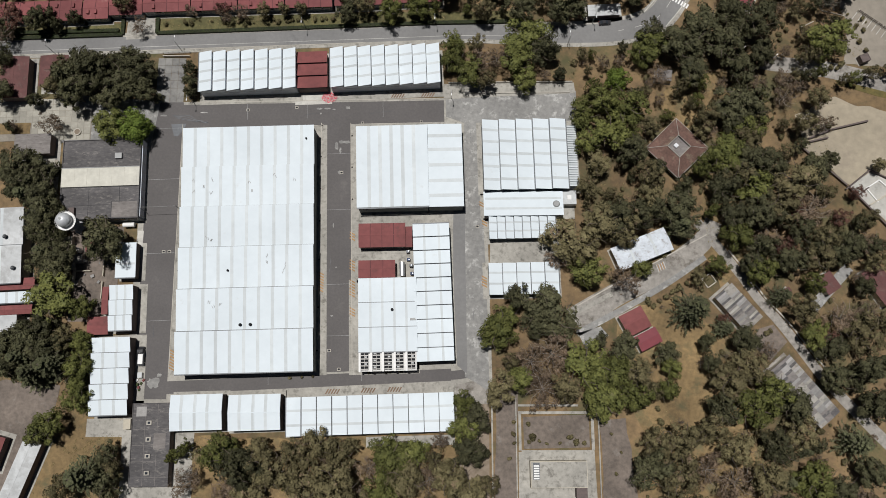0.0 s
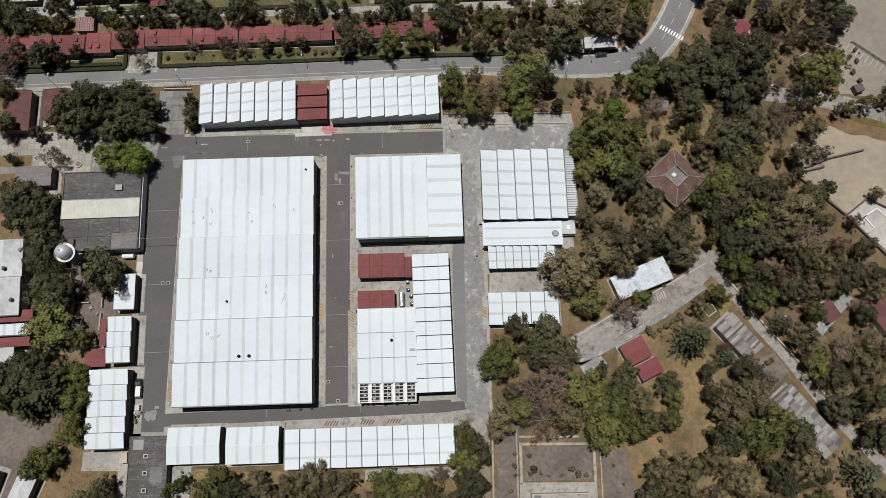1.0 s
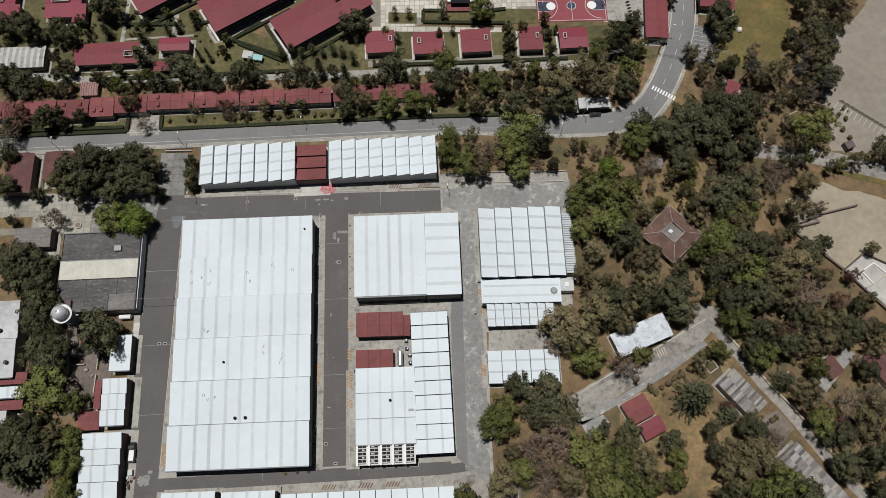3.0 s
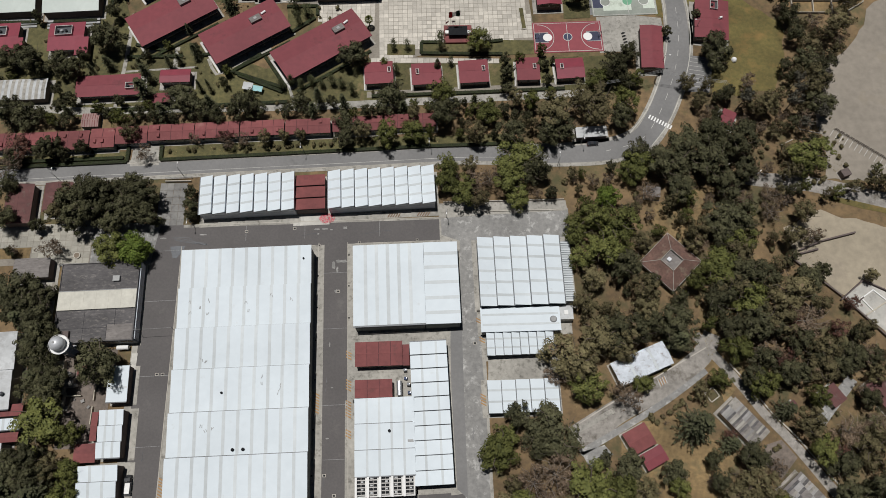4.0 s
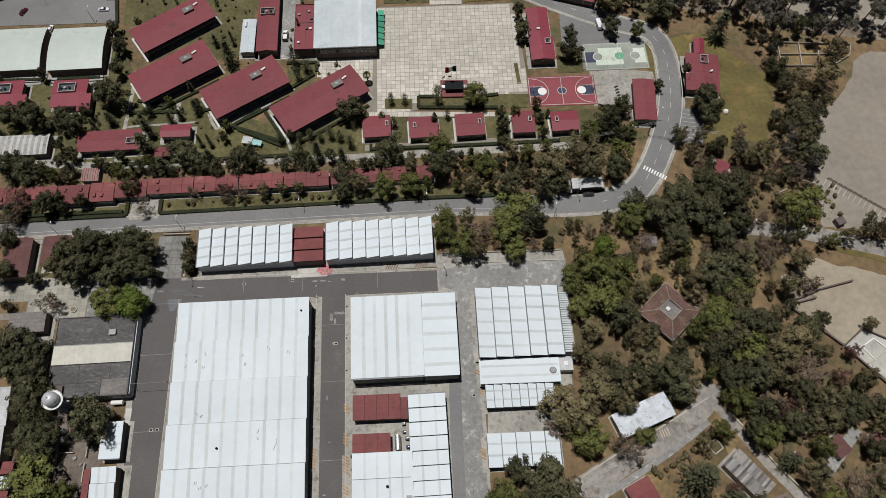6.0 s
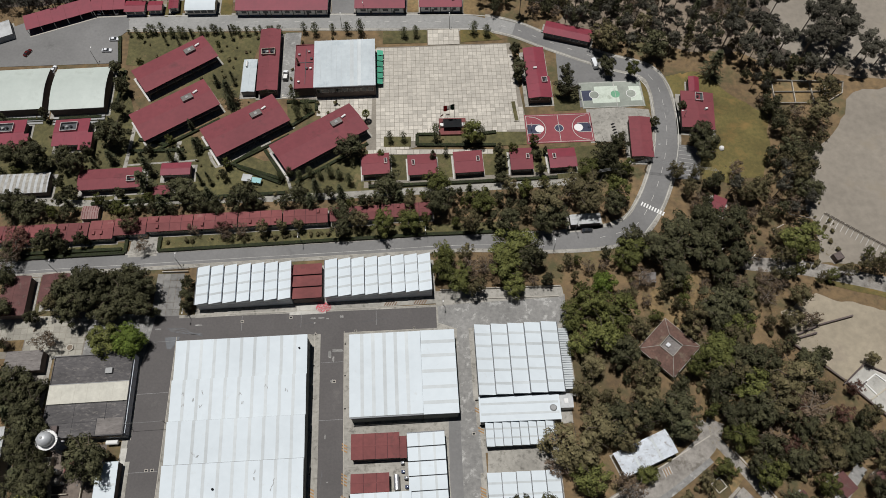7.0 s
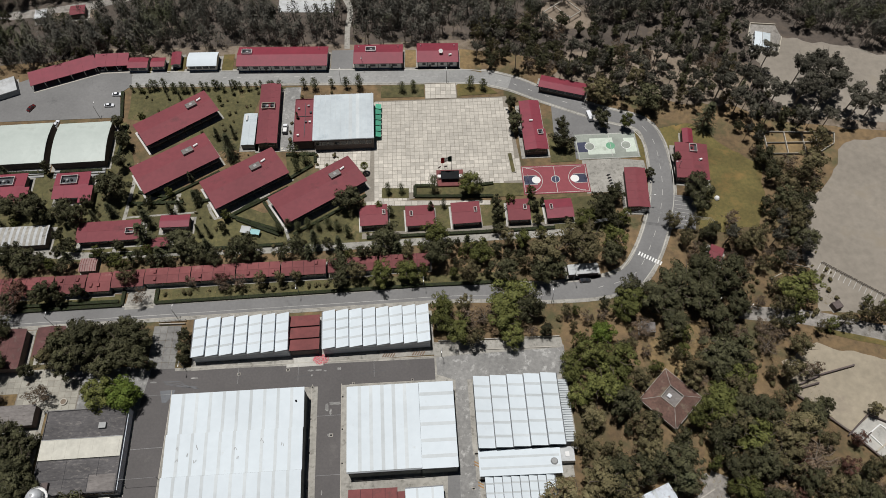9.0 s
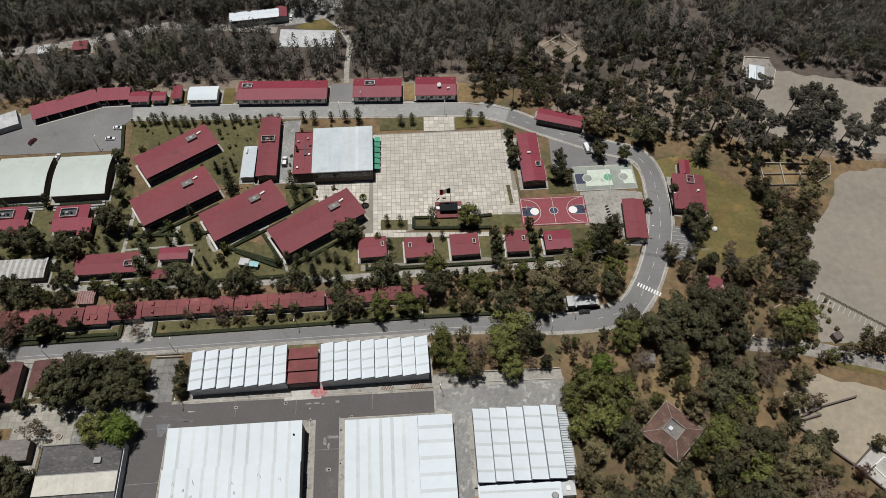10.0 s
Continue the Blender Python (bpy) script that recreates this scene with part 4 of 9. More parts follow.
ribbon("path", [(-68.7, 178.5), (-64, 170.4), (-59.2, 161.6), (-57.4, 156)], 1.2, 0.112, CONCRETE, "pale concrete footpath", "path")
ribbon("path", [(-128, 171.2), (-118, 171.8), (-108, 172.4), (-98, 173.0)], 0.9, 0.1, CONCRETE, "pale concrete footpath", "path")
ribbon("path", [(-129, 152), (-127.5, 176), (-127, 200)], 1.6, 0.105, CONCRETE, "pale concrete footpath", "path")
ribbon("path", [(-107, 171.8), (-106.8, 183)], 2.0, 0.105, CONCRETE, "pale concrete footpath", "path")
ribbon("path", [(-38, 268, 2.6), (-38.2, 282, 2.6), (-37.4, 296, 3), (-41, 306, 3), (-48, 314, 3.4), (-56, 318, 3.4)], 0, 0.08, CONCRETE, "pale path climbing into the wood", "path")
ribbon("road", [(-300, 282, 6), (-250, 290, 6), (-216, 296.5, 6), (-184, 301, 6.4), (-166, 305.8, 6.4), (-149.7, 310.8, 6.4), (-134, 314.5, 6), (-104, 312, 5.5), (-76, 309, 5)], 0, 0.06, DIRTCONC, "dusty pale track along the wood", "road")
patch("clearing", [(-196, 291), (-168, 295), (-166, 301), (-198, 297)], 0.05, DUST, "bare dusty ground by a forest track", "ground", wobble=1.0)
patch("slab_yard", [(-74.2, 309.5), (-44.9, 307.4), (-45.8, 294.4), (-74.2, 295.5)], 0.1, GREYWHITE, "pale stained concrete slab among trees", "pavement")
patch("parking", [(-74, 334), (-46, 338), (-42, 326), (-52, 316), (-72, 312)], 0.08, OLDCONC, "pale parking yard in the wood", "parking")
patch("lawn", [(-66, 312), (-52, 317.5), (-43, 308.6), (-44, 306), (-66, 310)], 0.09, GREENLAWN, "small green lawn by a path", "lawn")
ribbon("road", [(106, 246, 5), (117, 243.5, 5), (129.5, 237.4, 5), (145.5, 226, 5), (159, 217.8, 5), (181.8, 214, 5), (211, 209.5, 5), (270, 204, 5)], 0, 0.07, DUST, "dusty lane along the training ground", "road")
patch("clearing", [(52, 280), (88, 278), (90, 292), (76, 300), (54, 296)], 0.04, DUST, "bare clearing in the wood", "ground", wobble=2.0)
patch("clearing", [(60, 246), (120, 226), (150, 226), (158, 244), (110, 262), (70, 262)], 0.04, DUST, "bare reddish ground under open trees", "ground", wobble=1.8)

# south-eastern garden plots
patch("pavement", [(25.3, -40), (51.6, -40), (51.1, -21.2), (25.5, -21.9)], 0.08, CONCRETE, "pale concrete forecourt", "pavement")
patch("bed", [(27.4, -20.9), (49.6, -20.4), (49.6, -9.6), (27.2, -10.4)], 0.1, YARDDIRT, "bare walled garden bed", "garden bed")
patch("bare_strip", [(17.5, -40), (24.5, -40), (25.4, -2), (17.8, -1)], 0.04, YARDDIRT, "bare dusty strip", "ground", wobble=0.4)
patch("bare_strip", [(53.5, -40), (65.6, -40), (62, -11), (53.2, -10)], 0.04, YARDDIRT, "bare dusty strip", "ground", wobble=0.6)
for x0, x1, y0, y1 in ((25.6, 51.4, -9.4, -8.5), (25.6, 26.5, -21.4, -9.4), (50.2, 51.2, -21.2, -9.4), (26.5, 50.2, -21.9, -21.3), (16.4, 16.9, -40, -1), (52.6, 53.0, -40, -9), (24.6, 25.0, -40, -4), (25.6, 46, -6.9, -6.2)):
    tagged(part("low_wall", box(x0, x1, y0, y1, 0, 0.45), CONCRETE, None), "low pale concrete garden wall", "wall", "garden walls", "structure")

# ---- halls of the workshop yard ----
A = saw_hall("warehouse", -67.6, 47.2, 45.8, 86.2, 1.6, 6, "y", "+", 8.2, 1.3, "very large white metal-roofed warehouse with six shed roofs", [(0.09 + 0.1025 * k, "y") for k in range(9)], wall=WALLHALL, edge=(3.2, 3.4, 1.2, 1.6), band_w=1.05, side_windows=0)
for x, y, r in ((-1.4, -27, 0.55), (2.0, -27, 0.55), (-6.0, -8.4, 0.4), (20.4, 38, 0.35)):
    z = 8.2 + 1.3 * (((y + 43.1) % 14.367) / 14.367)
    v = part("roof_ventilator", tube(r * 0.8, z - 0.1, z + 0.5, 12, x=x, y=y), DARKVOID, A, "dark roof ventilator")
    part("cowl", tube(r, z + 0.5, z + 0.85, 12, r * 0.5, x=x, y=y), DARKVOID, v)
rng = random.Random(9)
for cx, cy in ((-19, 24), (-15.5, 22), (-18.6, 20), (-12.4, 23.6), (-12.6, 19.4), (0.6, 23), (1.4, 20.2), (-13.6, 3.4), (-12.0, 3), (7.4, -4), (7.0, -5.4), (12.6, -9), (13.4, -7), (-10.4, -20.6), (-8.6, -20), (-12, -19), (9.6, 25), (16.4, 23)):
    for k in range(2):
        x, y = cx + rng.uniform(-0.5, 0.5), cy + rng.uniform(-0.6, 0.6)
        z = 8.2 + 1.3 * (((y + 43.1) % 14.367) / 14.367)
        part("roof_scrap", box(-0.09, 0.09, -0.5, 0.5, 0, 0.06), GREYPAINT, A, at=pose(x, y, z + 0.05, 5.2, 0, rng.uniform(-40, 40)))
B = saw_hall("warehouse", -17.9, 76.2, 24.8, 30.2, 1.6, 1, "y", "+", 7.2, 1.2, "white metal-roofed warehouse with grey roof strips", [(0.17, "y"), (0.33, "y"), (0.49, "y"), (0.65, "y"), (0.81, "y")], wall=WALLHALL, edge=(2.6, 0, 1.6, 2.2), band_w=1.2)
part("lower_roof", sheet([(12.7, -15.2, 7.4), (24.9, -15.2, 7.0), (24.9, 15.2, 7.0), (12.7, 15.2, 7.4)], 0.1), WHITE, B, "lower white metal roof")
part("lower_wall", box(12.6, 24.6, -15.0, 15.0, 0, 6.9), WALLHALL, B)
for c in (-0.37, -0.19, 0.0, 0.19, 0.36):
    part("skylight_strip", sheet([(12.8, c * 30 - 0.6, 7.43), (24.8, c * 30 - 0.6, 7.03), (24.8, c * 30 + 0.6, 7.03), (12.8, c * 30 + 0.6, 7.43)], 0.03), SKYLIGHT, B)
FOOT.append((0.9, 76.6, 7, 16, 1.6))
C = saw_hall("workshop", 29.2, 80.9, 30.2, 25.4, 1.3, 5, "x", "-", 6.2, 1.4, "white workshop with five stepped shed roofs", [(0.14, "x"), (0.33, "x"), (0.5, "x"), (0.69, "x"), (0.86, "x")], edge=(1.6, 5, 0.4, 1.8), band_w=0.95)
part("lean_to_wall", box(15.3, 18.6, -11.5, 11.2, 0.14, 4.2), WALLGREY, C)
for k in range(26):
    part("louvre_slat", sheet([(15.3, -11.6 + k * 0.88, 4.6), (18.9, -11.6 + k * 0.88, 4.3), (18.9, -11.05 + k * 0.88, 4.4), (15.3, -11.05 + k * 0.88, 4.7)], 0.05), SKYLIGHT, C)
D = saw_hall("workshop", 28.4, 63.3, 27.6, 9.2, 0.6, 1, "y", "-", 4.4, 0.9, "low white annex roof with pale patches", [(0.3, "x"), (0.7, "x")], edge=(1.2, 5, 0.2, 0.2), band_w=0.8)
part("roof_dome", tube(1.5, 4.5, 5.6, 16, 0.9, x=11.6, y=-0.4), GREYPAINT, D, "round grey roof vent")
part("annex", box(14.2, 19.0, -0.2, 4.8, 0.14, 3.6), GREYWHITE, D, "small grey annex")
part("annex_skylight", box(15.8, 17.2, 1.4, 3.0, 3.6, 3.9), CLEANWHITE, D)
saw_hall("workshop", 28.0, 55.2, 23.7, 8.2, 1.4, 8, "x", "-", 3.9, 0.8, "low white shed with eight stepped roofs", [(0.3, "x"), (0.68, "x")], edge=(1.6, 1.2, 1.4, 0), wall=WALLHALL, band_w=0.6)
saw_hall("workshop", 28.1, 36.6, 24.5, 10.6, 1.2, 5, "x", "-", 4.3, 0.8, "white shed with five stepped roofs beside trees", [(0.34, "x"), (0.7, "x")], edge=(1.8, 1.2, 1.2, 1.2), wall=WALLHALL, band_w=0.7)
patch("pavement", [(16.5, 42.6), (42, 43), (42, 50), (16.8, 50)], 0.1, CONCRETE, "stained concrete yard between sheds", "pavement")
H_ = saw_hall("workshop", -18.9, 23.9, 19.5, 25.4, 1.5, 3, "y", "+", 6.0, 0.5, "white metal-roofed workshop with a louvred south end", [(0.2, "y"), (0.41, "y"), (0.62, "y"), (0.83, "y")], edge=(4.2, 0.6, 7.2, 0.4), wall=WALLWHITE, band_w=0.8)
part("louvre_wall", box(-9.6, 9.6, -19.0, -12.8, 0.14, 5.2), WALLWHITE, H_)
for k in range(5):
    x0 = -9.2 + k * 3.95
    part("roof_pier", box(x0 - 0.75, x0 - 0.05, -19.1, -12.7, 5.2, 6.1), CLEANWHITE, H_)
    # solid near-black plate: the shade below the slats is put into its colour
    b_ = part("louvre_bay", box(x0, x0 + 2.5, -18.6, -12.9, 5.2, 5.26), DARKVOID, H_, "louvred roof bay with its shaded depth painted near-black")
    for j in range(5):
        part("slat", sheet([(x0, -18.4 + j * 1.15, 5.5), (x0 + 2.5, -18.4 + j * 1.15, 5.5), (x0 + 2.5, -18.08 + j * 1.15, 5.6), (x0, -18.08 + j * 1.15, 5.6)], 0.05), TRIM, b_)
        if (j + k) % 2:
            part("housing", soft_box(x0 + 0.3 + 0.9 * (j % 2), x0 + 1.1 + 0.9 * (j % 2), -17.9 + j * 1.15, -17.4 + j * 1.15, 5.26, 5.5, 0.04), GREYWHITE, b_)
    part("mullion", box(x0 + 1.2, x0 + 1.32, -18.6, -12.9, 5.4, 5.62), TRIM, b_)
part("roof_ventilator", tube(0.5, 6.0, 6.9, 12, x=1.6, y=1.6), DARKVOID, H_, "dark roof ventilator")
part("roof_patch", box(7.6, 9.6, -2.2, -1.4, 6.2, 6.32), GREYPAINT, H_)
saw_hall("workshop", -3.4, 32.0, 12.2, 47.8, 2.2, 10, "y", "-", 5.6, 0.9, "long narrow white workshop with ten stepped roofs", [(0.3, "y"), (0.72, "y")], edge=(0, 1.2, 2.2, 1.8), wall=WALLHALL, band_w=0.8)
# red sheds and their tanks
gable("red_shed", -21.4, 51.9, 16.4, 8.6, 1.2, 4.4, 0.5, "rusty red sheet-roofed shed in the yard", "shed", OLDRED, WALLDARK, south=4, over=0.3, plinth=1.6, group="red sheds", seam=DARKRED)
gable("red_shed", -12.0, 51.4, 2.4, 7.4, 1.2, 4.0, 0.3, "narrow red-roofed lean-to shed", "shed", OLDRED, WALLDARK, over=0.2, plinth=0, group="red sheds")
gable("red_shed", -23.0, 39.9, 12.8, 6.2, 1.2, 4.4, 0.4, "small rusty red sheet-roofed shed", "shed", OLDRED, WALLDARK, over=0.3, plinth=1.0, group="red sheds", seam=DARKRED)
t_ = thing("storage_tank", -14.3, 40.2, 2, "horizontal galvanised storage tank on a steel cradle", "tank")
part("drum", tube(0.95, -2.4, 2.4, 18), STEEL, t_, at=pose(0, 0, 2.2, 90, 0, 0))
for y in (-1.5, 1.5):
    part("cradle", box(-0.9, 0.9, y - 0.15, y + 0.15, 0, 1.5), GREYPAINT, t_)
for x, y, h in ((-11.2, 41.6, 2.2), (-10.9, 38.8, 1.6), (-12.2, 43.8, 1.4), (-13.5, 53.8, 2.6), (-12.4, 46.6, 1.8)):
    p_ = thing("pump_unit", x, y, rng.uniform(-10, 10), "grey machinery unit standing in the yard", "machine", "yard machinery")
    part("housing", soft_box(-0.6, 0.6, -0.5, 0.5, 0.15, h, 0.08), rng.choice((GREYPAINT, DARKTRIM, WALLBLUE)), p_)
    part("base", box(-0.8, 0.8, -0.7, 0.7, 0, 0.15), KERB, p_)
    part("pipe", tube(0.12, h, h + 0.5, 8, x=0.3), STEEL, p_)
# bottom row
for x in (-82.3, -62.9):
    gable("vaulted_hall", x, -8.7, 17.4, 11.8, 1.7, 5.4, 0.9, "white ridged metal hall with grey roof strips", "hall", WHITE, WALLDARK, bands=[(0.22, 0.03), (0.48, 0.03), (0.72, 0.03)], over=0.25, plinth=1.0, group="vaulted halls")
saw_hall("workshop", -24.3, -9.3, 56.2, 12.2, 1.9, 11, "x", "+", 5.2, 0.8, "long white workshop row with eleven stepped roofs", [(0.27, "x"), (0.66, "x")], edge=(1.0, 1.0, 1.0, 3.2), band_w=0.8, wall=WALLDARK)
# north row
for x, y, w, n in ((-71.3, 113.0, 35.6, 7), (-21.2, 114.8, 40.2, 8)):
    saw_hall("workshop", x, y, w, 14.8, 2.3, n, "x", "+", 5.9, 1.4, "white workshop row with stepped shed roofs beside the road", [(0.24, "x"), (0.5, "x"), (0.76, "x")], side_windows=n, edge=(1.2, 1.2, 3.0, 0.6), band_w=0.85, wall=WALLPALE)
n_ = thing("red_shed", -48.0, 113.8, 2.3, "red stepped roof joining two white workshop rows", "shed", "red sheds")
part("wall", box(-5.3, 5.3, -7, 7, 0, 4.0), WALLDARK, n_)
for k in range(3):
    part("roof_sheet", sheet([(-5.6, -7.2 + k * 4.9, 5.1), (5.6, -7.2 + k * 4.9, 5.1), (5.6, -2.4 + k * 4.9, 4.2), (-5.6, -2.4 + k * 4.9, 4.2)], 0.12), OLDRED, n_)
FOOT.append((-48, 113.8, 6, 8, 2))

# ---- west side of the yard ----
saw_hall("workshop", -112.0, 3.2, 12.4, 26.0, 1.7, 5, "y", "+", 5.6, 1.0, "white workshop with five stepped roofs beside a hedge of trees", [(0.3, "y"), (0.66, "y")], edge=(0.8, 3.4, 1.2, 1.0), band_w=0.9, wall=WALLDARK)
saw_hall("workshop", -110.4, 26.3, 7.6, 15.8, 2.0, 3, "y", "+", 5.2, 0.8, "small white workshop with three stepped roofs", [(0.3, "y"), (0.68, "y")], edge=(0.6, 3.0, 0.6, 0.8), band_w=0.8, wall=WALLDARK)
saw_hall("shed", -110.4, 43.0, 6.6, 12.6, 1.5, 1, "y", "+", 4.4, 0.5, "white sheet-roofed shed beside the yard", [(0.4, "x")], edge=(0.5, 2.0, 0.5, 0.5), band_w=0.7, wall=WALLDARK, group="")
gable("lean_to", -116.9, 29.0, 2.2, 9.6, 1.5, 3.4, 0.3, "narrow rusty red sheet-roofed lean-to", "shed", OLDRED, WALLDARK, over=0.15, plinth=0.4, group="red sheds")
gable("lean_to", -118.7, 20.3, 7.2, 6.2, 2, 3.4, 0.3, "rusty red sheet-roofed lean-to shed", "shed", OLDRED, WALLDARK, over=0.2, plinth=0.4, group="red sheds")
N_ = flat("office_block", -121.4, 72.1, 27.8, 29.2, 2.0, 5.2, "flat dark-roofed office block with a cream middle roof", "building", BITUMEN, WALLGREY, south=6)
part("cream_roof", sheet([(-13.8, -2.8, 5.75), (13.8, -2.8, 5.75), (13.8, 4.0, 5.75), (-13.8, 4.0, 5.75)], 0.25), CREAM, N_, "cream corrugated roof band")
part("rib", box(-13.8, 13.8, 4.0, 4.2, 5.2, 5.9), GREYPAINT, N_)
for k in range(7):
    part("cream_seam", box(-13.7 + k * 4.4, -13.5 + k * 4.4, -2.8, 4.0, 5.75, 5.8), CREAM, N_)
part("roof_hatch", box(5.0, 7.4, 7.2, 9.2, 5.2, 6.2), GREYPAINT, N_)
for x0, x1, y0, y1 in ((-13.4, 13.4, 4.3, 4.42), (6.8, 6.95, -9.0, -2.9), (4.2, 6.9, -8.4, -8.28), (4.2, 4.32, -14.2, -8.4), (-13.4, 13.4, -3.1, -2.98), (-4.0, -3.9, -14.2, -3.1), (-13.4, 4.2, -9.6, -9.5)):
    part("felt_seam", box(x0, x1, y0, y1, 5.2, 5.24), CARBLACK, N_)
part("felt_patch", box(4.4, 13.3, -14.1, -8.5, 5.2, 5.215), ROOFGREY, N_, "lighter weathered felt patch")
for x0, x1, y0, y1 in ((-16.2, -15.4, -14.4, -12.2), (-13.2, -11.0, -13.6, -10.4)):
    part("chimney_wall", box(x0 + 2.8, x1 + 2.8, y0, y1, 5.2, 6.4), WALLDARK, N_)
part("blue_wall_panel", box(13.9, 14.2, -14, 14, 1.0, 4.6), WALLPALE, N_)
for k in range(9):
    part("mullion", box(14.2, 14.3, -13.6 + k * 3.2, -13.4 + k * 3.2, 0.8, 4.8), TRIM, N_)
O_ = flat("flat_store", -97.4, -19.2, 13.0, 27.0, 1.2, 3.8, "flat dark felt-roofed store with four roof lights", "building", BITUMEN, WALLDARK, parapet=0.25)
for k in range(4):
    b_ = part("roof_light", soft_box(-1.5, 0.2, 6.4 - k * 5.4, 7.8 - k * 5.4, 3.7, 4.3, 0.05), KERB, O_)
    part("pane", box(-1.1, -0.2, 6.7 - k * 5.4, 7.5 - k * 5.4, 4.3, 4.33), GLASS, b_)
part("roof_patch", box(-5.2, -1.8, 9.2, 12.4, 3.8, 3.83), GREYROOF, O_)
part("roof_patch", box(1.0, 5.0, -1.4, 3.6, 3.8, 3.83), ROOFGREY, O_)
for k in range(5):
    part("felt_seam", box(-6.2, 6.2, -10.6 + k * 5.2, -10.5 + k * 5.2, 3.8, 3.825), ROOFGREY, O_)
for x in (-2.2, 2.0):
    part("felt_seam", box(x, x + 0.1, -13.2, 13.2, 3.8, 3.826), ROOFGREY, O_)
patch("pavement", [(-90.4, -33), (-84.4, -33), (-84.2, -15.6), (-90, -15.6)], 0.08, CONCRETE, "pale concrete path beside a store", "pavement")
patch("pavement", [(-108, -40), (-84, -40), (-84, -33.4), (-104.6, -33.4), (-104.6, -6.5), (-109, -6.5)], 0.08, CONCRETE, "pale concrete path round a store", "pavement")
patch("pavement", [(-121, -17), (-105.5, -17), (-105.5, -11.2), (-121, -11)], 0.08, CONCRETE, "pale concrete apron", "pavement")
WH = saw_hall("hall", -158, 47.5, 24, 27, 3, 2, "y", "+", 6.4, 0.7, "dusty white metal-roofed hall half under trees", [(0.3, "y"), (0.7, "y")], edge=(0, 1, 1, 1), band_w=1.0, roof=GREYWHITE)
for x, y in ((6.4, 3.0), (9.8, -8.2)):
    v = part("roof_ventilator", tube(0.5, 6.3, 7.5, 12, x=x, y=y), DARKVOID, WH, "dark roof ventilator")
    part("cowl", tube(0.75, 7.5, 7.9, 12, 0.3, x=x, y=y), DARKTRIM, v)
saw_hall("hall", -155, 29.4, 28, 4.0, 3, 1, "y", "+", 5.4, 0.3, "narrow white roofed link hall", [(k / 8 + 0.06, "y") for k in range(8)], edge=(0, 1, 1, 1), band_w=0.9)
gable("red_shed", -155, 34.2, 28, 4.0, 3, 4.8, 0.3, "rusty red link roof between white halls", "shed", OLDRED, WALLDARK, over=0.2, plinth=0, group="red sheds")
gable("red_shed", -155, 25.2, 28, 3.2, 3, 4.8, 0.3, "rusty red link roof between white halls", "shed", OLDRED, WALLDARK, over=0.2, plinth=0, group="red sheds")
saw_hall("hall", -157, 17.6, 24, 11.4, 3, 1, "y", "+", 6.0, 0.6, "dusty white metal-roofed hall half under trees", [(0.3, "y"), (0.7, "y")], edge=(0, 1, 1, 1), band_w=1.0, roof=GREYWHITE)
gable("long_shed", -139.9, -28.5, 6.4, 22.5, -19, 4.4, 0.5, "long dusty white sheet-roofed shed", "shed", GREYWHITE, WALLDARK, ridge="y", over=0.3)
patch("road", [(-160, -40), (-141, -40), (-136, -20), (-131, 0), (-150, 2), (-160, 0)], 0.05, YARDDIRT, "dusty pale concrete lane", "road", wobble=0.6)
gable("red_shed", -150.5, -21.5, 7, 11, -15, 4, 0.4, "red-roofed shed beside a lane", "shed", OLDRED, WALLDARK, ridge="y", over=0.3, group="red sheds")
gable("red_shed", -157.0, 110.9, 10.2, 16.2, 2, 4.4, 0.7, "old red-roofed store beside trees", "shed", DULLRED, WALLDARK, ridge="y", over=0.4, group="red sheds")
gable("red_shed", -142.8, 113.6, 10.4, 12.0, 2, 4.4, 0.7, "old red-roofed store half under trees", "shed", DULLRED, WALLDARK, ridge="y", over=0.4, group="red sheds")
gable("grey_store", -147.6, 85.5, 13, 7.6, 2, 4.2, 0.3, "old weathered grey sheet-roofed store", "shed", ROOFGREY, WALLDARK, over=0.3)
patch("pavement", [(-133, 40), (-113.8, 40), (-114, 56), (-133, 56)], 0.06, YARDDIRT, "cluttered dusty service yard", "pavement")
patch("pavement", [(-131, 22), (-115, 22), (-114.5, 40), (-131, 40)], 0.065, YARDDIRT, "stained brown concrete yard", "pavement")
patch("bed", [(-172, 90.2), (-151.5, 90.8), (-151.5, 95.0), (-172, 94.4)], 0.14, DRYGRASS, "dry grass bed in a paved court", "garden bed")
patch("pavement", [(-136, 106), (-104.4, 103.4), (-106.6, 87.4), (-140, 87.4)], 0.05, OLDCONC, "worn grey concrete in front of an office block", "pavement")
patch("pavement", [(-146, 89), (-139.6, 89), (-139, 58), (-144, 58)], 0.06, CONCRETE, "pale concrete walk beside an office block", "pavement")
fo = thing("round_planter", -133.9, 91.4, 0, "round pale concrete planter in the court", "planter", z=0.05)
part("ring", tube(1.3, 0, 0.7, 24), KERB, fo)
part("soil", tube(1.0, 0.7, 0.72, 24), DUST, fo)
patch("pavement", [(0.3, 104.4), (49, 106.6), (48.6, 110.8), (0.2, 110.2)], 0.07, CONCRETE, "stained concrete strip below trees", "pavement")
tagged(part("low_wall", box(2, 48, -0.15, 0.15, 0, 0.9), KERB, None, at=pose(0, 110.5, 0, 0, 0, 0.6)), "low pale wall below trees", "wall", "garden walls", "structure")
tagged(part("low_wall", box(10, 47, -0.15, 0.15, 0, 0.5), KERB, None, at=pose(0, 106.4, 0, 0, 0, 0.6)), "low pale wall below trees", "wall", "garden walls", "structure")

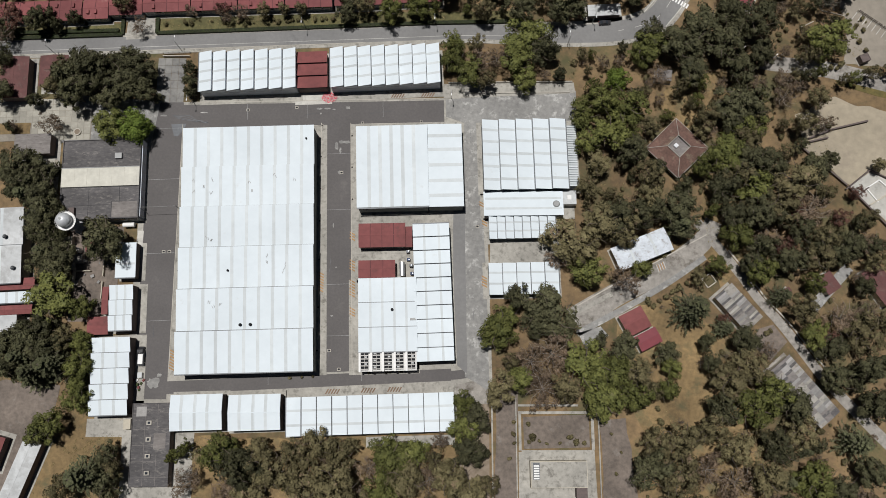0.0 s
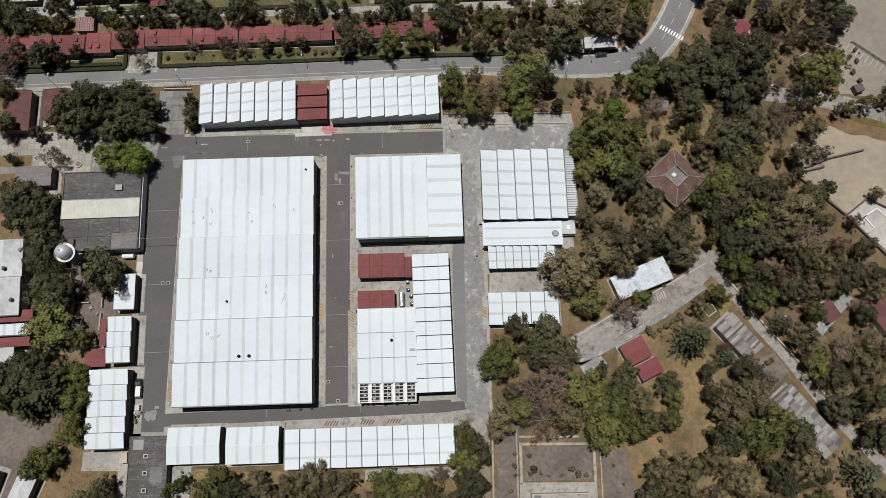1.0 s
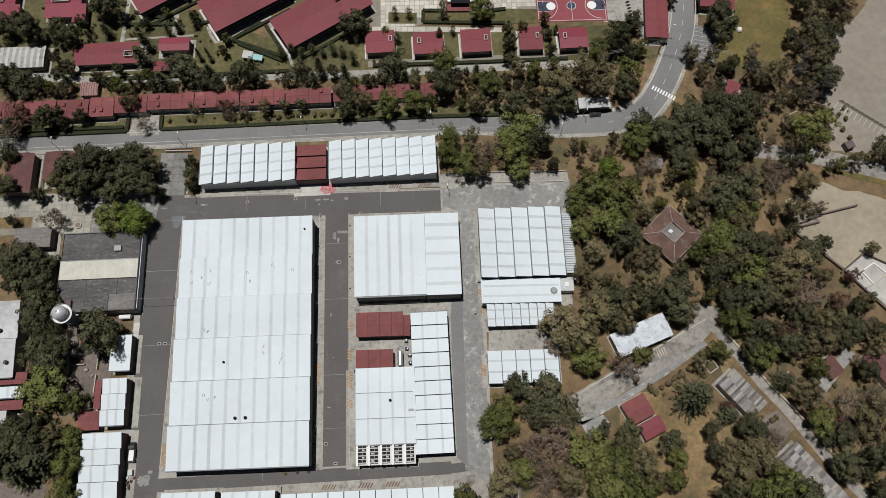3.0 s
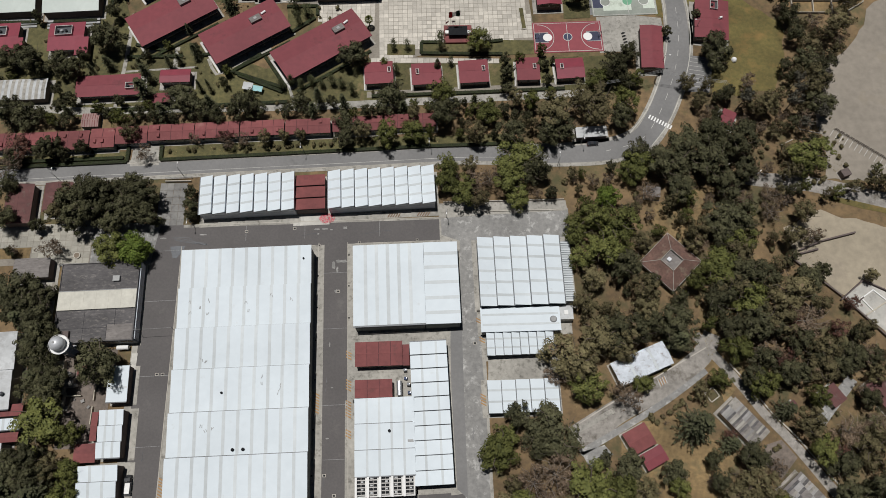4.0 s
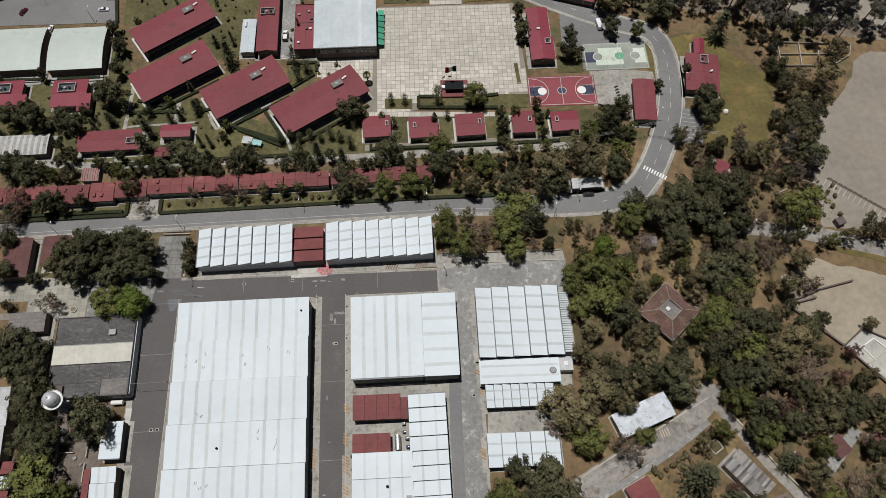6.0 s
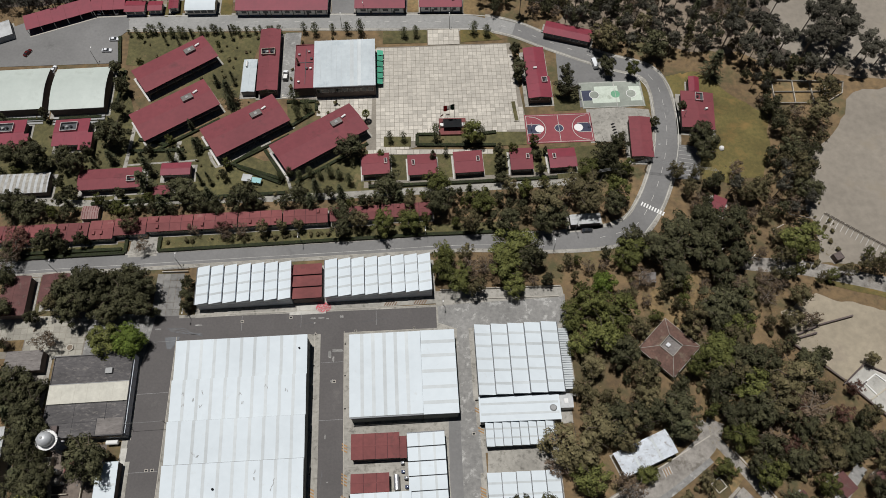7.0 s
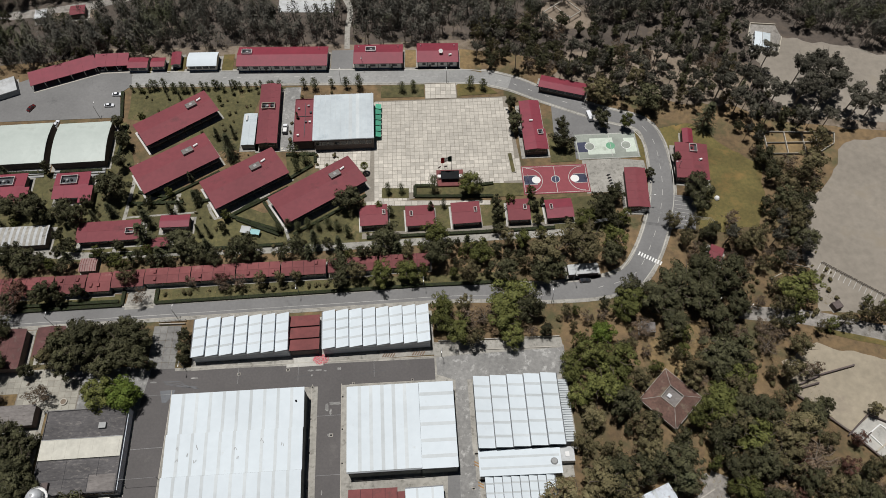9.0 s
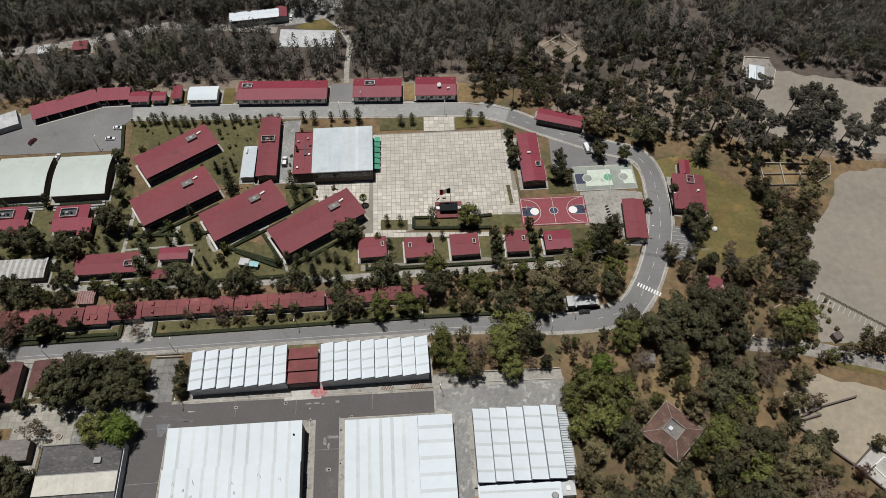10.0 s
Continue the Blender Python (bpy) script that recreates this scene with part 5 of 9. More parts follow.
# water tower
w_ = thing("water_tower", -127.2, 54.6, 0, "steel water tower with a domed silver tank", "water tower")
for k in range(6):
    q = k * math.pi / 3
    part("leg", sheet([(2.2 * math.cos(q) - 0.15, 2.2 * math.sin(q) - 0.15, 14.5), (2.2 * math.cos(q) + 0.15, 2.2 * math.sin(q) - 0.15, 14.5), (2.2 * math.cos(q) + 0.15, 2.2 * math.sin(q) + 0.15, 14.5), (2.2 * math.cos(q) - 0.15, 2.2 * math.sin(q) + 0.15, 14.5)], 14.5), GREYPAINT, w_)
for z in (4.5, 9.5):
    part("ring_brace", tube(2.45, z, z + 0.25, 6), GREYPAINT, w_)
part("gallery", tube(3.3, 14.4, 14.6, 28), CLEANWHITE, w_, "white round gallery")
rl = bmesh.new()
for k in range(28):
    q0, q1 = k * 6.28319 / 28, (k + 1) * 6.28319 / 28
    hexa(rl, [(3.25 * math.cos(q0), 3.25 * math.sin(q0), 15.5), (3.3 * math.cos(q0), 3.3 * math.sin(q0), 15.5), (3.3 * math.cos(q1), 3.3 * math.sin(q1), 15.5), (3.25 * math.cos(q1), 3.25 * math.sin(q1), 15.5),
              (3.25 * math.cos(q0), 3.25 * math.sin(q0), 15.58), (3.3 * math.cos(q0), 3.3 * math.sin(q0), 15.58), (3.3 * math.cos(q1), 3.3 * math.sin(q1), 15.58), (3.25 * math.cos(q1), 3.25 * math.sin(q1), 15.58)])
    box(3.27 * math.cos(q0) - 0.03, 3.27 * math.cos(q0) + 0.03, 3.27 * math.sin(q0) - 0.03, 3.27 * math.sin(q0) + 0.03, 14.6, 15.5, rl)
part("railing", rl, CLEANWHITE, w_)
dm = bmesh.new()
bmesh.ops.create_uvsphere(dm, u_segments=28, v_segments=16, radius=2.5)
part("tank", dm, SILVERPAINT, w_, "domed silver tank", pose(0, 0, 16.2), smooth=True)
part("hatch", tube(0.4, 18.6, 18.95, 12), GREYPAINT, w_)
for x, y, r, h in ((-128.7, 47.0, 0.85, 3.0), (-126.4, 43.4, 0.5, 1.4)):
    k_ = thing("water_tank", x, y, 0, "small white domed water tank", "tank", "small tanks")
    part("drum", tube(r, 0, h, 18), CLEANWHITE, k_)
    part("lid", tube(r, h, h + 0.35, 18, 0.3), CLEANWHITE, k_)
for x, y, w, d, h in ((-133.2, 49.6, 4.6, 4.2, 2.5), (-131.6, 41.6, 3.0, 2.4, 1.4), (-128.6, 44.2, 3.0, 3.0, 1.6), (-128.6, 35.5, 1.4, 1.6, 1.2), (-126.8, 60.6, 3.2, 3.0, 3.2), (-106.4, -12.7, 2.4, 3.4, 2.2)):
    flat("service_hut", x, y, w, d, 2, h, "small flat-roofed service hut with a dusty roof", "hut", CONCRETE if h < 2 else WALLCREAM, WALLCREAM, parapet=0.1, group="service huts", plinth=0.2)
gable("lean_to", -124.4, 49.4, 3.0, 6.0, 2, 2.6, 0.2, "small rusty red lean-to behind a round tree", "shed", OLDRED, WALLDARK, over=0.15, plinth=0.2, group="red sheds")
c_ = thing("storage_tank", -111.6, 56.2, 92, "white water cylinder lying beside the office block", "tank")
part("drum", tube(0.8, -2.0, 2.0, 18), CLEANWHITE, c_, at=pose(0, 0, 1.7, 90, 0, 0))
for y in (-1.2, 1.2):
    part("cradle", box(-0.7, 0.7, y - 0.15, y + 0.15, 0, 1.1), GREYPAINT, c_)
for x0, x1, y0, y1 in ((-130.2, -129.6, 34.0, 41.0), (-119.7, -119.4, 38, 44), (-119.7, -119.4, 30, 36), (-130.0, -124.0, 39.6, 39.9)):
    tagged(part("yard_wall", box(x0, x1, y0, y1, 0, 1.3), WALLCREAM, None), "low cream yard wall", "wall", "yard walls", "structure")
patch("pavement", [(-108.9, 44.6), (-106.9, 44.6), (-106.8, 54.4), (-108.8, 54.4)], 0.12, PALECONC, "pale concrete strip beside a shed", "pavement")
rng = random.Random(41)
for k in range(26):
    x, y, a_ = rng.uniform(-130, -114), rng.uniform(24, 55), rng.uniform(0.2, 0.6)
    if not blocked(x, y, 0.2):
        cr = thing("crate", x, y, rng.uniform(0, 90), "small weathered crate lying in the service yard", "crate", "crates", z=0.07)
        part("body", soft_box(-a_, a_, -a_ * 0.8, a_ * 0.8, 0, a_ * 1.2, 0.04), rng.choice((GREYPAINT, CONCRETE, PINKSHEET, CLEANWHITE)), cr)
        part("lid", box(-a_ * 1.05, a_ * 1.05, -a_ * 0.85, a_ * 0.85, a_ * 1.2, a_ * 1.2 + 0.05), GREYROOF, cr)

# ---- south-eastern buildings among the trees ----
h_ = thing("tiled_house", 84.4, 84.2, -46, "brown hip-roofed tiled house round a small light court", "house")
FOOT.append((83.6, 82.9, 10, 10, -46))
hw, hd, ci = 7.9, 8.1, 2.9
part("wall", box(-hw + 0.8, hw - 0.8, -hd + 0.8, hd - 0.8, 0, 3.4), WALLCREAM, h_)
ring = [(-hw, -hd), (hw, -hd), (hw, hd), (-hw, hd)]
inn = [(-ci, -ci), (ci, -ci), (ci, ci), (-ci, ci)]
for k in range(4):
    j = (k + 1) % 4
    part("roof_slope", sheet([(*ring[k], 3.4), (*ring[j], 3.4), (*inn[j], 5.4), (*inn[k], 5.4)], 0.14), TILE, h_)
    hp = bmesh.new()
    sheet([(ring[k][0] - 0.12, ring[k][1] - 0.12, 3.5), (ring[k][0] + 0.12, ring[k][1] - 0.12, 3.5), (inn[k][0] + 0.12, inn[k][1] + 0.12, 5.5), (inn[k][0] - 0.12, inn[k][1] + 0.12, 5.5)], 0.1, 0, hp)
    part("hip_cap", hp, CONCRETE, h_, "pale mortared hip line")
    part("court_wall", box(*(sorted((inn[k][0], inn[j][0]))[0] - 0.1, sorted((inn[k][0], inn[j][0]))[1] + 0.1), *(sorted((inn[k][1], inn[j][1]))[0] - 0.1, sorted((inn[k][1], inn[j][1]))[1] + 0.1), 4.6, 5.7), CONCRETE, h_)
part("court_floor", box(-ci, ci, -ci, ci, 4.2, 4.6), ROOFGREY, h_)
part("roof_unit", soft_box(-1.6, -0.2, -1.2, 0.2, 4.6, 5.6, 0.06), STEEL, h_)
for k in range(4):
    j = (k + 1) % 4
    x0, x1 = sorted((ring[k][0], ring[j][0]))
    y0, y1 = sorted((ring[k][1], ring[j][1]))
    part("eave", box(x0 - (0.12 if x0 == x1 else 0), x1 + (0.12 if x0 == x1 else 0), y0 - (0.12 if y0 == y1 else 0), y1 + (0.12 if y0 == y1 else 0), 3.15, 3.42), CONCRETE, h_)
gable("white_shed", 69.6, 47.0, 20.5, 8.6, 22, 4.2, 0.6, "dusty white sheet-roofed shed under trees", "shed", FLAKED, WALLCREAM, over=0.3, bands=[(0.3, 0.02), (0.7, 0.02)], plinth=0.2)
gable("red_cabin", 66.0, 21.8, 8.8, 7.8, 26.5, 3.6, 0.4, "faded red-roofed cabin on dry grass", "cabin", OLDRED, WALLCREAM, over=0.3, group="red cabins", plinth=0.25)
gable("red_cabin", 70.4, 15.7, 8.2, 5.6, 26.5, 3.3, 0.4, "faded dark red-roofed cabin on dry grass", "cabin", RED, WALLCREAM, over=0.3, group="red cabins", plinth=0.25)


def striped_shed(x, y, w, d, deg, h, n, m, label):
    """A long shed roofed with single weathered sheets, n along and m across."""
    e = thing("sheet_roofed_shed", x, y, deg, label, "shed", "grey sheds")
    FOOT.append((x, y, w / 2 + 0.8, d / 2 + 0.8, deg))
    apron(e, -w / 2 - 0.6, w / 2 + 0.6, -d / 2 - 0.6, d / 2 + 0.6, 0.12, DIRTCONC)
    part("wall", box(-w / 2 + 0.3, w / 2 - 0.3, -d / 2 + 0.3, d / 2 - 0.3, 0, h - 0.1), WALLCREAM, e)
    r = random.Random(int(x))
    for i in range(m):
        for j in range(n):
            x0, x1 = -w / 2 + w * i / m, -w / 2 + w * (i + 1) / m
            y0, y1 = -d / 2 + d * j / n, -d / 2 + d * (j + 1) / n
            z0, z1 = h + 0.5 * (1 - abs(2 * i / m - 1)), h + 0.5 * (1 - abs(2 * (i + 1) / m - 1))
            k = r.uniform(0, 0.03)
            part("roof_sheet", sheet([(x0, y0 + 0.02, z0 + k), (x1 + 0.1, y0 + 0.02, z1 + k), (x1 + 0.1, y1 + 0.03, z1 + k), (x0, y1 + 0.03, z0 + k)], 0.05), r.choice((GREYROOF, ROOFGREY, ROOFGREY, BITUMEN, DIRTCONC, GREYROOF, CONCRETE)), e)
    return e


striped_shed(102.0, 26.6, 8.0, 15.4, 40, 3.8, 20, 2, "weathered grey sheet-roofed shed among trees")
striped_shed(122.0, -1.8, 8.8, 24.4, 39, 4.0, 26, 3, "long shed roofed with weathered grey sheets")
patch("pavement", [(109.6, 19.4), (115, 21), (119.4, 15.0), (113, 8.4), (107, 14)], 0.1, YARDDIRT, "dark stained yard floor beside sheds", "pavement")
for q in ((91.1, 36.9, 3.7, 34), (93.2, 33.9, 3.7, 34), (91.1, 36.9, 3.6, -56), (94.2, 39.0, 3.8, -57)):
    tagged(part("low_wall", box(0, q[2], -0.15, 0.15, 0, 0.5), KERB, None, at=pose(q[0], q[1], 0, 0, 0, q[3])), "low wall of a small square basin", "wall", "garden walls", "structure")
gable("red_cabin", 134.4, 35.2, 5.6, 6.8, 33, 3.2, 0.4, "dull red-roofed cabin among trees", "cabin", DULLRED, WALLCREAM, ridge="y", over=0.3, group="red cabins", plinth=0.25)
gable("red_hut", 119.6, 32.2, 3.2, 2.4, 28, 2.6, 0.3, "tiny red-roofed hut among trees", "hut", DULLRED, WALLCREAM, over=0.15, group="red cabins", plinth=0.3)
gable("red_cabin", 152.5, 34.5, 7.4, 14, 33, 3.6, 0.4, "dull red-roofed cabin beside a lane", "cabin", DULLRED, WALLCREAM, ridge="y", over=0.3, group="red cabins", plinth=0.25)
patch("path", [(127, 27), (130.5, 25), (145, 40), (142, 42.5)], 0.07, OLDCONC, "grey concrete path", "path")
W_ = flat("concrete_pavilion", 38.4, -28.8, 18.8, 8.6, 0.5, 3.8, "low flat concrete pavilion with a pale roof", "building", CONCRETE, WALLCREAM, parapet=0.0, plinth=0)
part("stair_well", box(-8.6, -6.4, -1.6, 3.8, 3.8, 4.1), DARKTRIM, W_)
for k in range(6):
    part("step", box(-8.4, -6.6, -1.4 + k * 0.8, -0.9 + k * 0.8, 4.1, 4.16 + 0.02 * k), CLEANWHITE, W_)
for k in range(8):
    part("roof_rib", box(-5.6 + k * 1.9, -5.5 + k * 1.9, -4.1, 4.1, 3.8, 3.83), CONCRETE, W_)
part("porch", box(5.6, 9.2, -7.6, -4.3, 0, 3.4), WALLDARK, W_)
flat("stone_hut", 81.6, 112.6, 5.4, 4.2, -8, 3.0, "small grey-brown flat-roofed hut under trees", "hut", ROOFGREY, WALLCREAM, parapet=0.1, plinth=0.4)
# walled ruins on the sandy yard
for x0, y0, ln, deg in ((133.4, 88.7, 9.2, 21), (142.2, 92.2, 14, 13.6), (133.6, 87.4, 7.2, 13.6), (129.8, 86.1, 22, -43.7), (145.9, 70.7, 24, -49.6), (168, 66, 14, -46), (176, 60, 12, 44)):
    tagged(part("ruined_wall", soft_box(0, ln, -0.3, 0.3, 0, 1.3, 0.08), WALLCREAM if 11 < ln < 18 and ln != 14 else WALLDARK, None, at=pose(x0, y0, 0, 0, 0, deg)), "low weathered wall of a roofless plot", "wall", "ruined walls", "structure")

patch("pavement", [(146.4, 70.6), (155.6, 76.6), (164, 71.4), (159.4, 57.2)], 0.07, PALECONC, "pale concrete floor of a roofless plot", "pavement", wobble=0.4)
for x0, y0, x1, y1, stuff_, h in ((145.0, 69.4, 154.6, 76.8, WALLDARK, 1.3), (154.6, 76.8, 164.4, 71.6, WALLDARK, 1.2), (153.2, 63.7, 161.3, 68.4, WALLCREAM, 0.8), (152.8, 70.0, 157.7, 73.1, CLEANWHITE, 0.6), (157.7, 73.1, 161.6, 69.2, CLEANWHITE, 0.6), (152.8, 70.0, 156.4, 64.9, CLEANWHITE, 0.6), (149.0, 66.9, 153.6, 70.4, WALLDARK, 0.9)):
    tagged(part("ruined_wall", soft_box(0, math.dist((x0, y0), (x1, y1)), -0.22, 0.22, 0, h, 0.06), stuff_, None, at=pose(x0, y0, 0, 0, 0, math.degrees(math.atan2(y1 - y0, x1 - x0)))), "low weathered wall of a roofless plot", "wall", "ruined walls", "structure")
for x0, y0, x1, y1 in ((141.5, 145.0, 143.8, 139.7), (143.8, 139.7, 151.9, 137.6), (135.0, 132.9, 140.0, 135.3), (146.4, 144.6, 148.4, 139.8)):
    tagged(part("low_wall", soft_box(0, math.dist((x0, y0), (x1, y1)), -0.14, 0.14, 0, 0.5, 0.04), KERB, None, at=pose(x0, y0, 0, 0, 0, math.degrees(math.atan2(y1 - y0, x1 - x0)))), "low pale wall among trees by the training ground", "wall", "garden walls", "structure")
flat("timber_hut", 156.6, 119.6, 3.4, 3.0, 20, 2.6, "small dark flat-roofed timber hut on sandy ground", "hut", WALLDARK, WALLDARK, parapet=0.1, plinth=0.3)

# ---- the camp north of the road ----
def barrack(x, y, w, d, deg, label, box_at=0.68, h=5.4):
    """Two-storey block under one wide red roof, with window bands, columns and roof tanks."""
    e = thing("barrack", x, y, deg, label, "barrack", "red-roofed barracks")
    FOOT.append((x, y, w / 2 + 1.5, d / 2 + 1.5, deg))
    apron(e, -w / 2 - 0.8, w / 2 + 0.8, -d / 2 - 0.8, d / 2 + 0.4)
    part("wall", box(-w / 2 + 0.8, w / 2 - 0.8, -d / 2 + 2.0, d / 2 - 0.8, 0, h), WALLDARK, e)
    for s0 in (-1, 1):
        r = part("roof_slope", sheet([(-w / 2, -d / 2, h), (w / 2, -d / 2, h), (w / 2, 0, h + 0.9), (-w / 2, 0, h + 0.9)] if s0 < 0 else [(-w / 2, 0, h + 0.9), (w / 2, 0, h + 0.9), (w / 2, d / 2, h), (-w / 2, d / 2, h)], 0.25), RED, e, "matt dark red painted roof")
    part("gable_wall", hexa(bmesh.new(), [(-w / 2 + 0.8, -d / 2 + 2, h - 0.05), (w / 2 - 0.8, -d / 2 + 2, h - 0.05), (w / 2 - 0.8, d / 2 - 0.8, h - 0.05), (-w / 2 + 0.8, d / 2 - 0.8, h - 0.05),
                                          (-w / 2 + 0.8, -0.3, h + 0.55), (w / 2 - 0.8, -0.3, h + 0.55), (w / 2 - 0.8, 0.3, h + 0.55), (-w / 2 + 0.8, 0.3, h + 0.55)]), WALLDARK, e)
    n = round(w / 4.4)
    for i in range(n + 1):
        c = -w / 2 + 1.0 + (w - 2.0) * i / n
        # columns coloured dark to deepen the shade below the eaves
        part("column", box(c - 0.18, c + 0.18, -d / 2 + 0.5, -d / 2 + 0.85, 0, h - 0.2), DARKTRIM, e)
    windows(e, -d / 2 + 2.0, -w / 2 + 1.2, w / 2 - 1.2, h - 1.9, h - 0.7, n, 0.5)
    windows(e, -d / 2 + 2.0, -w / 2 + 1.2, w / 2 - 1.2, 1.0, 2.3, n, 0.5)
    part("gallery_floor", box(-w / 2 + 0.8, w / 2 - 0.8, -d / 2 + 0.6, -d / 2 + 2.0, 2.6, 2.8), GREYPAINT, e)
    part("white_end_strip", box(-w / 2 - 0.75, -w / 2 + 0.3, -d / 2 - 0.6, d / 2, 0.14, 0.4), TRIM, e)
    q = -w / 2 + w * box_at
    tk = part("tank_house", soft_box(-2.4, 2.4, -1.4, 1.4, -0.5, 1.5, 0.08), ROOFGREY, e, "grey roof tank house", pose(q, 1.4, h + 0.5))
    part("hatch", box(-0.6, 0.6, -0.6, 0.6, 1.5, 1.62), GREYPAINT, tk)
    heater(e, q + 4.2, 2.8, h + 0.4, 10)
    for k in range(3):
        part("roof_pipe", box(q + 2.6 + k * 0.9, q + 2.7 + k * 0.9, -1.8, 1.6, h + 0.85, h + 1.05), OLDRED, e)
    return e


barrack(-112.5, 221.4, 35.2, 15.0, 34.5, "large dark red roofed barrack beside a lawn", 0.74)
barrack(-109.0, 195.8, 34.8, 16.6, 32.5, "large dark red roofed barrack block", 0.7)
barrack(-78.2, 186.8, 34.2, 16.8, 31.8, "large dark red roofed barrack block", 0.68)
barrack(-46.6, 179.6, 39.0, 16.2, 32.8, "large dark red roofed barrack near the parade ground", 0.74)
b_ = gable("long_red_block", -71.2, 223.2, 9.2, 35.6, 1.5, 4.8, 0.7, "long narrow red-roofed block beside a service lane", "building", RED, WALLDARK, ridge="y", south=2, group="red-roofed blocks")
roof_box(b_, -0.2, 3.4, 5.3, 6.0, 3.4, 1.0, WALLCREAM)
g_ = gable("grey_shed", -79.6, 215.4, 6.0, 18.4, 0.5, 3.2, 0.3, "low grey sheet-roofed shed with a blue-grey roof", "shed", BLUEWHITE, WALLGREY, ridge="y", over=0.2)
heater(g_, -1.4, 6.0, 3.3, 90, 3.0)
# assembly hall
gy = saw_hall("assembly_hall", -37.0, 217.6, 26.4, 26.2, 1.4, 1, "y", "+", 7.2, 0.9, "large white-roofed assembly hall with dark walls", [(0.62, "y"), (0.74, "y")], wall=WALLDARK, edge=(0, 1.2, 1.5, 1), band_w=1.6, group="", roof=BLUEWHITE)
windows(gy, -12.9, -12.5, 12.5, 3.6, 6.0, 9)
for k in range(12):
    part("roof_seam", sheet([(-12.8 + k * 2.3, -13.1, 7.3), (-12.7 + k * 2.3, -13.1, 7.3), (-12.7 + k * 2.3, 13.1, 8.2), (-12.8 + k * 2.3, 13.1, 8.2)], 0.03, 0.03), SKYLIGHT, gy)
rg = flat("red_annex", -55.0, 218.0, 8.4, 25.0, 1.4, 5.2, "flat dark red roofed annex with vents and pipes", "building", RED, WALLDARK, parapet=0.4, plinth=0.6)
for k in range(6):
    part("vent_box", soft_box(-0.5, 0.5, -0.4, 0.4, 0, 0.9, 0.06), (GREYPAINT, CLEANWHITE, DARKTRIM)[k % 3], rg, at=pose((-2.4, -2.2, 1.0, 1.9, 2.8, 3.0)[k], (6.5, -9.0, -1.5, 8.0, -1.6, 4.0)[k], 5.2))
part("pipe_run", box(-2.6, 3.6, 2.0, 2.2, 5.3, 5.5), DARKTRIM, rg)
part("pipe_run", box(0.4, 0.6, -10, 10, 5.3, 5.45), DARKTRIM, rg)
for k in range(6):
    tagged(part("awning", sheet([(-23.2, 209.6 + k * 3.3, 2.9), (-20.6, 209.6 + k * 3.3, 2.3), (-20.6, 212.4 + k * 3.3, 2.3), (-23.2, 212.4 + k * 3.3, 2.9)], 0.06), GREENCLOTH, None), "green cloth awning on thin posts beside the hall", "awning", "green awnings")
patch("pavement", [(-66, 243), (-58.6, 243), (-59.6, 206), (-66, 205)], 0.11, OLDCONC, "pale concrete service lane", "pavement")
# quonset-like halls
for x in (-178.6, -152.2):
    q_ = gable("vaulted_hall", x, 209.4, 23.4, 22.6, 2.4, 4.4, 2.0, "pale green vaulted metal hall", "hall", PALEGREEN, WALLDARK, ridge="x", over=0.3, arch=4, group="pale vaulted halls")
    for k in range(3):
        part("bench_step", box(-11, 11, -13.4 - k * 1.4, -12.4 - k * 1.4, 0, 0.9 - 0.25 * k), GREYPAINT, q_)
# small houses with roof enclosures
for x in (-151.6, -178.4):
    r_ = gable("red_villa", x, 186.2, 14.6, 13.6, 3, 3.9, 0.4, "bright red roofed villa with an open roof enclosure", "house", BRIGHTRED, WALLDARK, over=0.8, south=4, group="red villas")
    roof_box(r_, -0.8, 2.2, 4.2, 7.0, 4.4, 1.1, TRIM)
    part("wing_roof", sheet([(4.0, -9.6, 4.1), (9.4, -9.6, 4.1), (9.4, -1.0, 4.3), (4.0, -1.0, 4.3)], 0.2), BRIGHTRED, r_)
    part("wing_wall", box(4.6, 8.8, -9.0, -1.0, 0, 3.9), WALLDARK, r_)
r_ = gable("red_block", -131.0, 162.4, 25.4, 9.8, 2.4, 3.9, 0.6, "long red-roofed block beside hedges", "building", RED, WALLDARK, over=0.8, south=6, group="red-roofed blocks")
roof_box(r_, 9.0, -1.2, 4.3, 3.4, 2.6, 1.0, TRIM)
r_ = gable("red_block", -104.8, 166.4, 12.2, 6.0, 1.0, 3.9, 0.4, "small bright red roofed block", "building", BRIGHTRED, WALLDARK, over=0.5, south=3, group="red-roofed blocks")
gable("red_block", -111.0, 156.6, 10.0, 4.4, 3, 3.4, 0.4, "small red-roofed outbuilding under trees", "building", RED, WALLDARK, over=0.4, south=2, group="red-roofed blocks")
gable("greenhouse_shed", -166.6, 161.2, 22.0, 9.6, 2, 3.6, 0.5, "striped shed with translucent roof sheets", "shed", GREYWHITE, WALLDARK, over=0.3, arch=2, bands=[(k / 9 + 0.055, 0.03) for k in range(9)], band_mat=CONCRETE)
ps = gable("pink_shed", -136.5, 147.4, 6.8, 6.0, 1, 2.6, 0.4, "small rusty pink striped shed", "shed", PINKSHEET, WALLDARK, ridge="x", over=0.15, bands=[(k / 7 + 0.07, 0.02) for k in range(7)], band_mat=OLDRED, plinth=0.3)
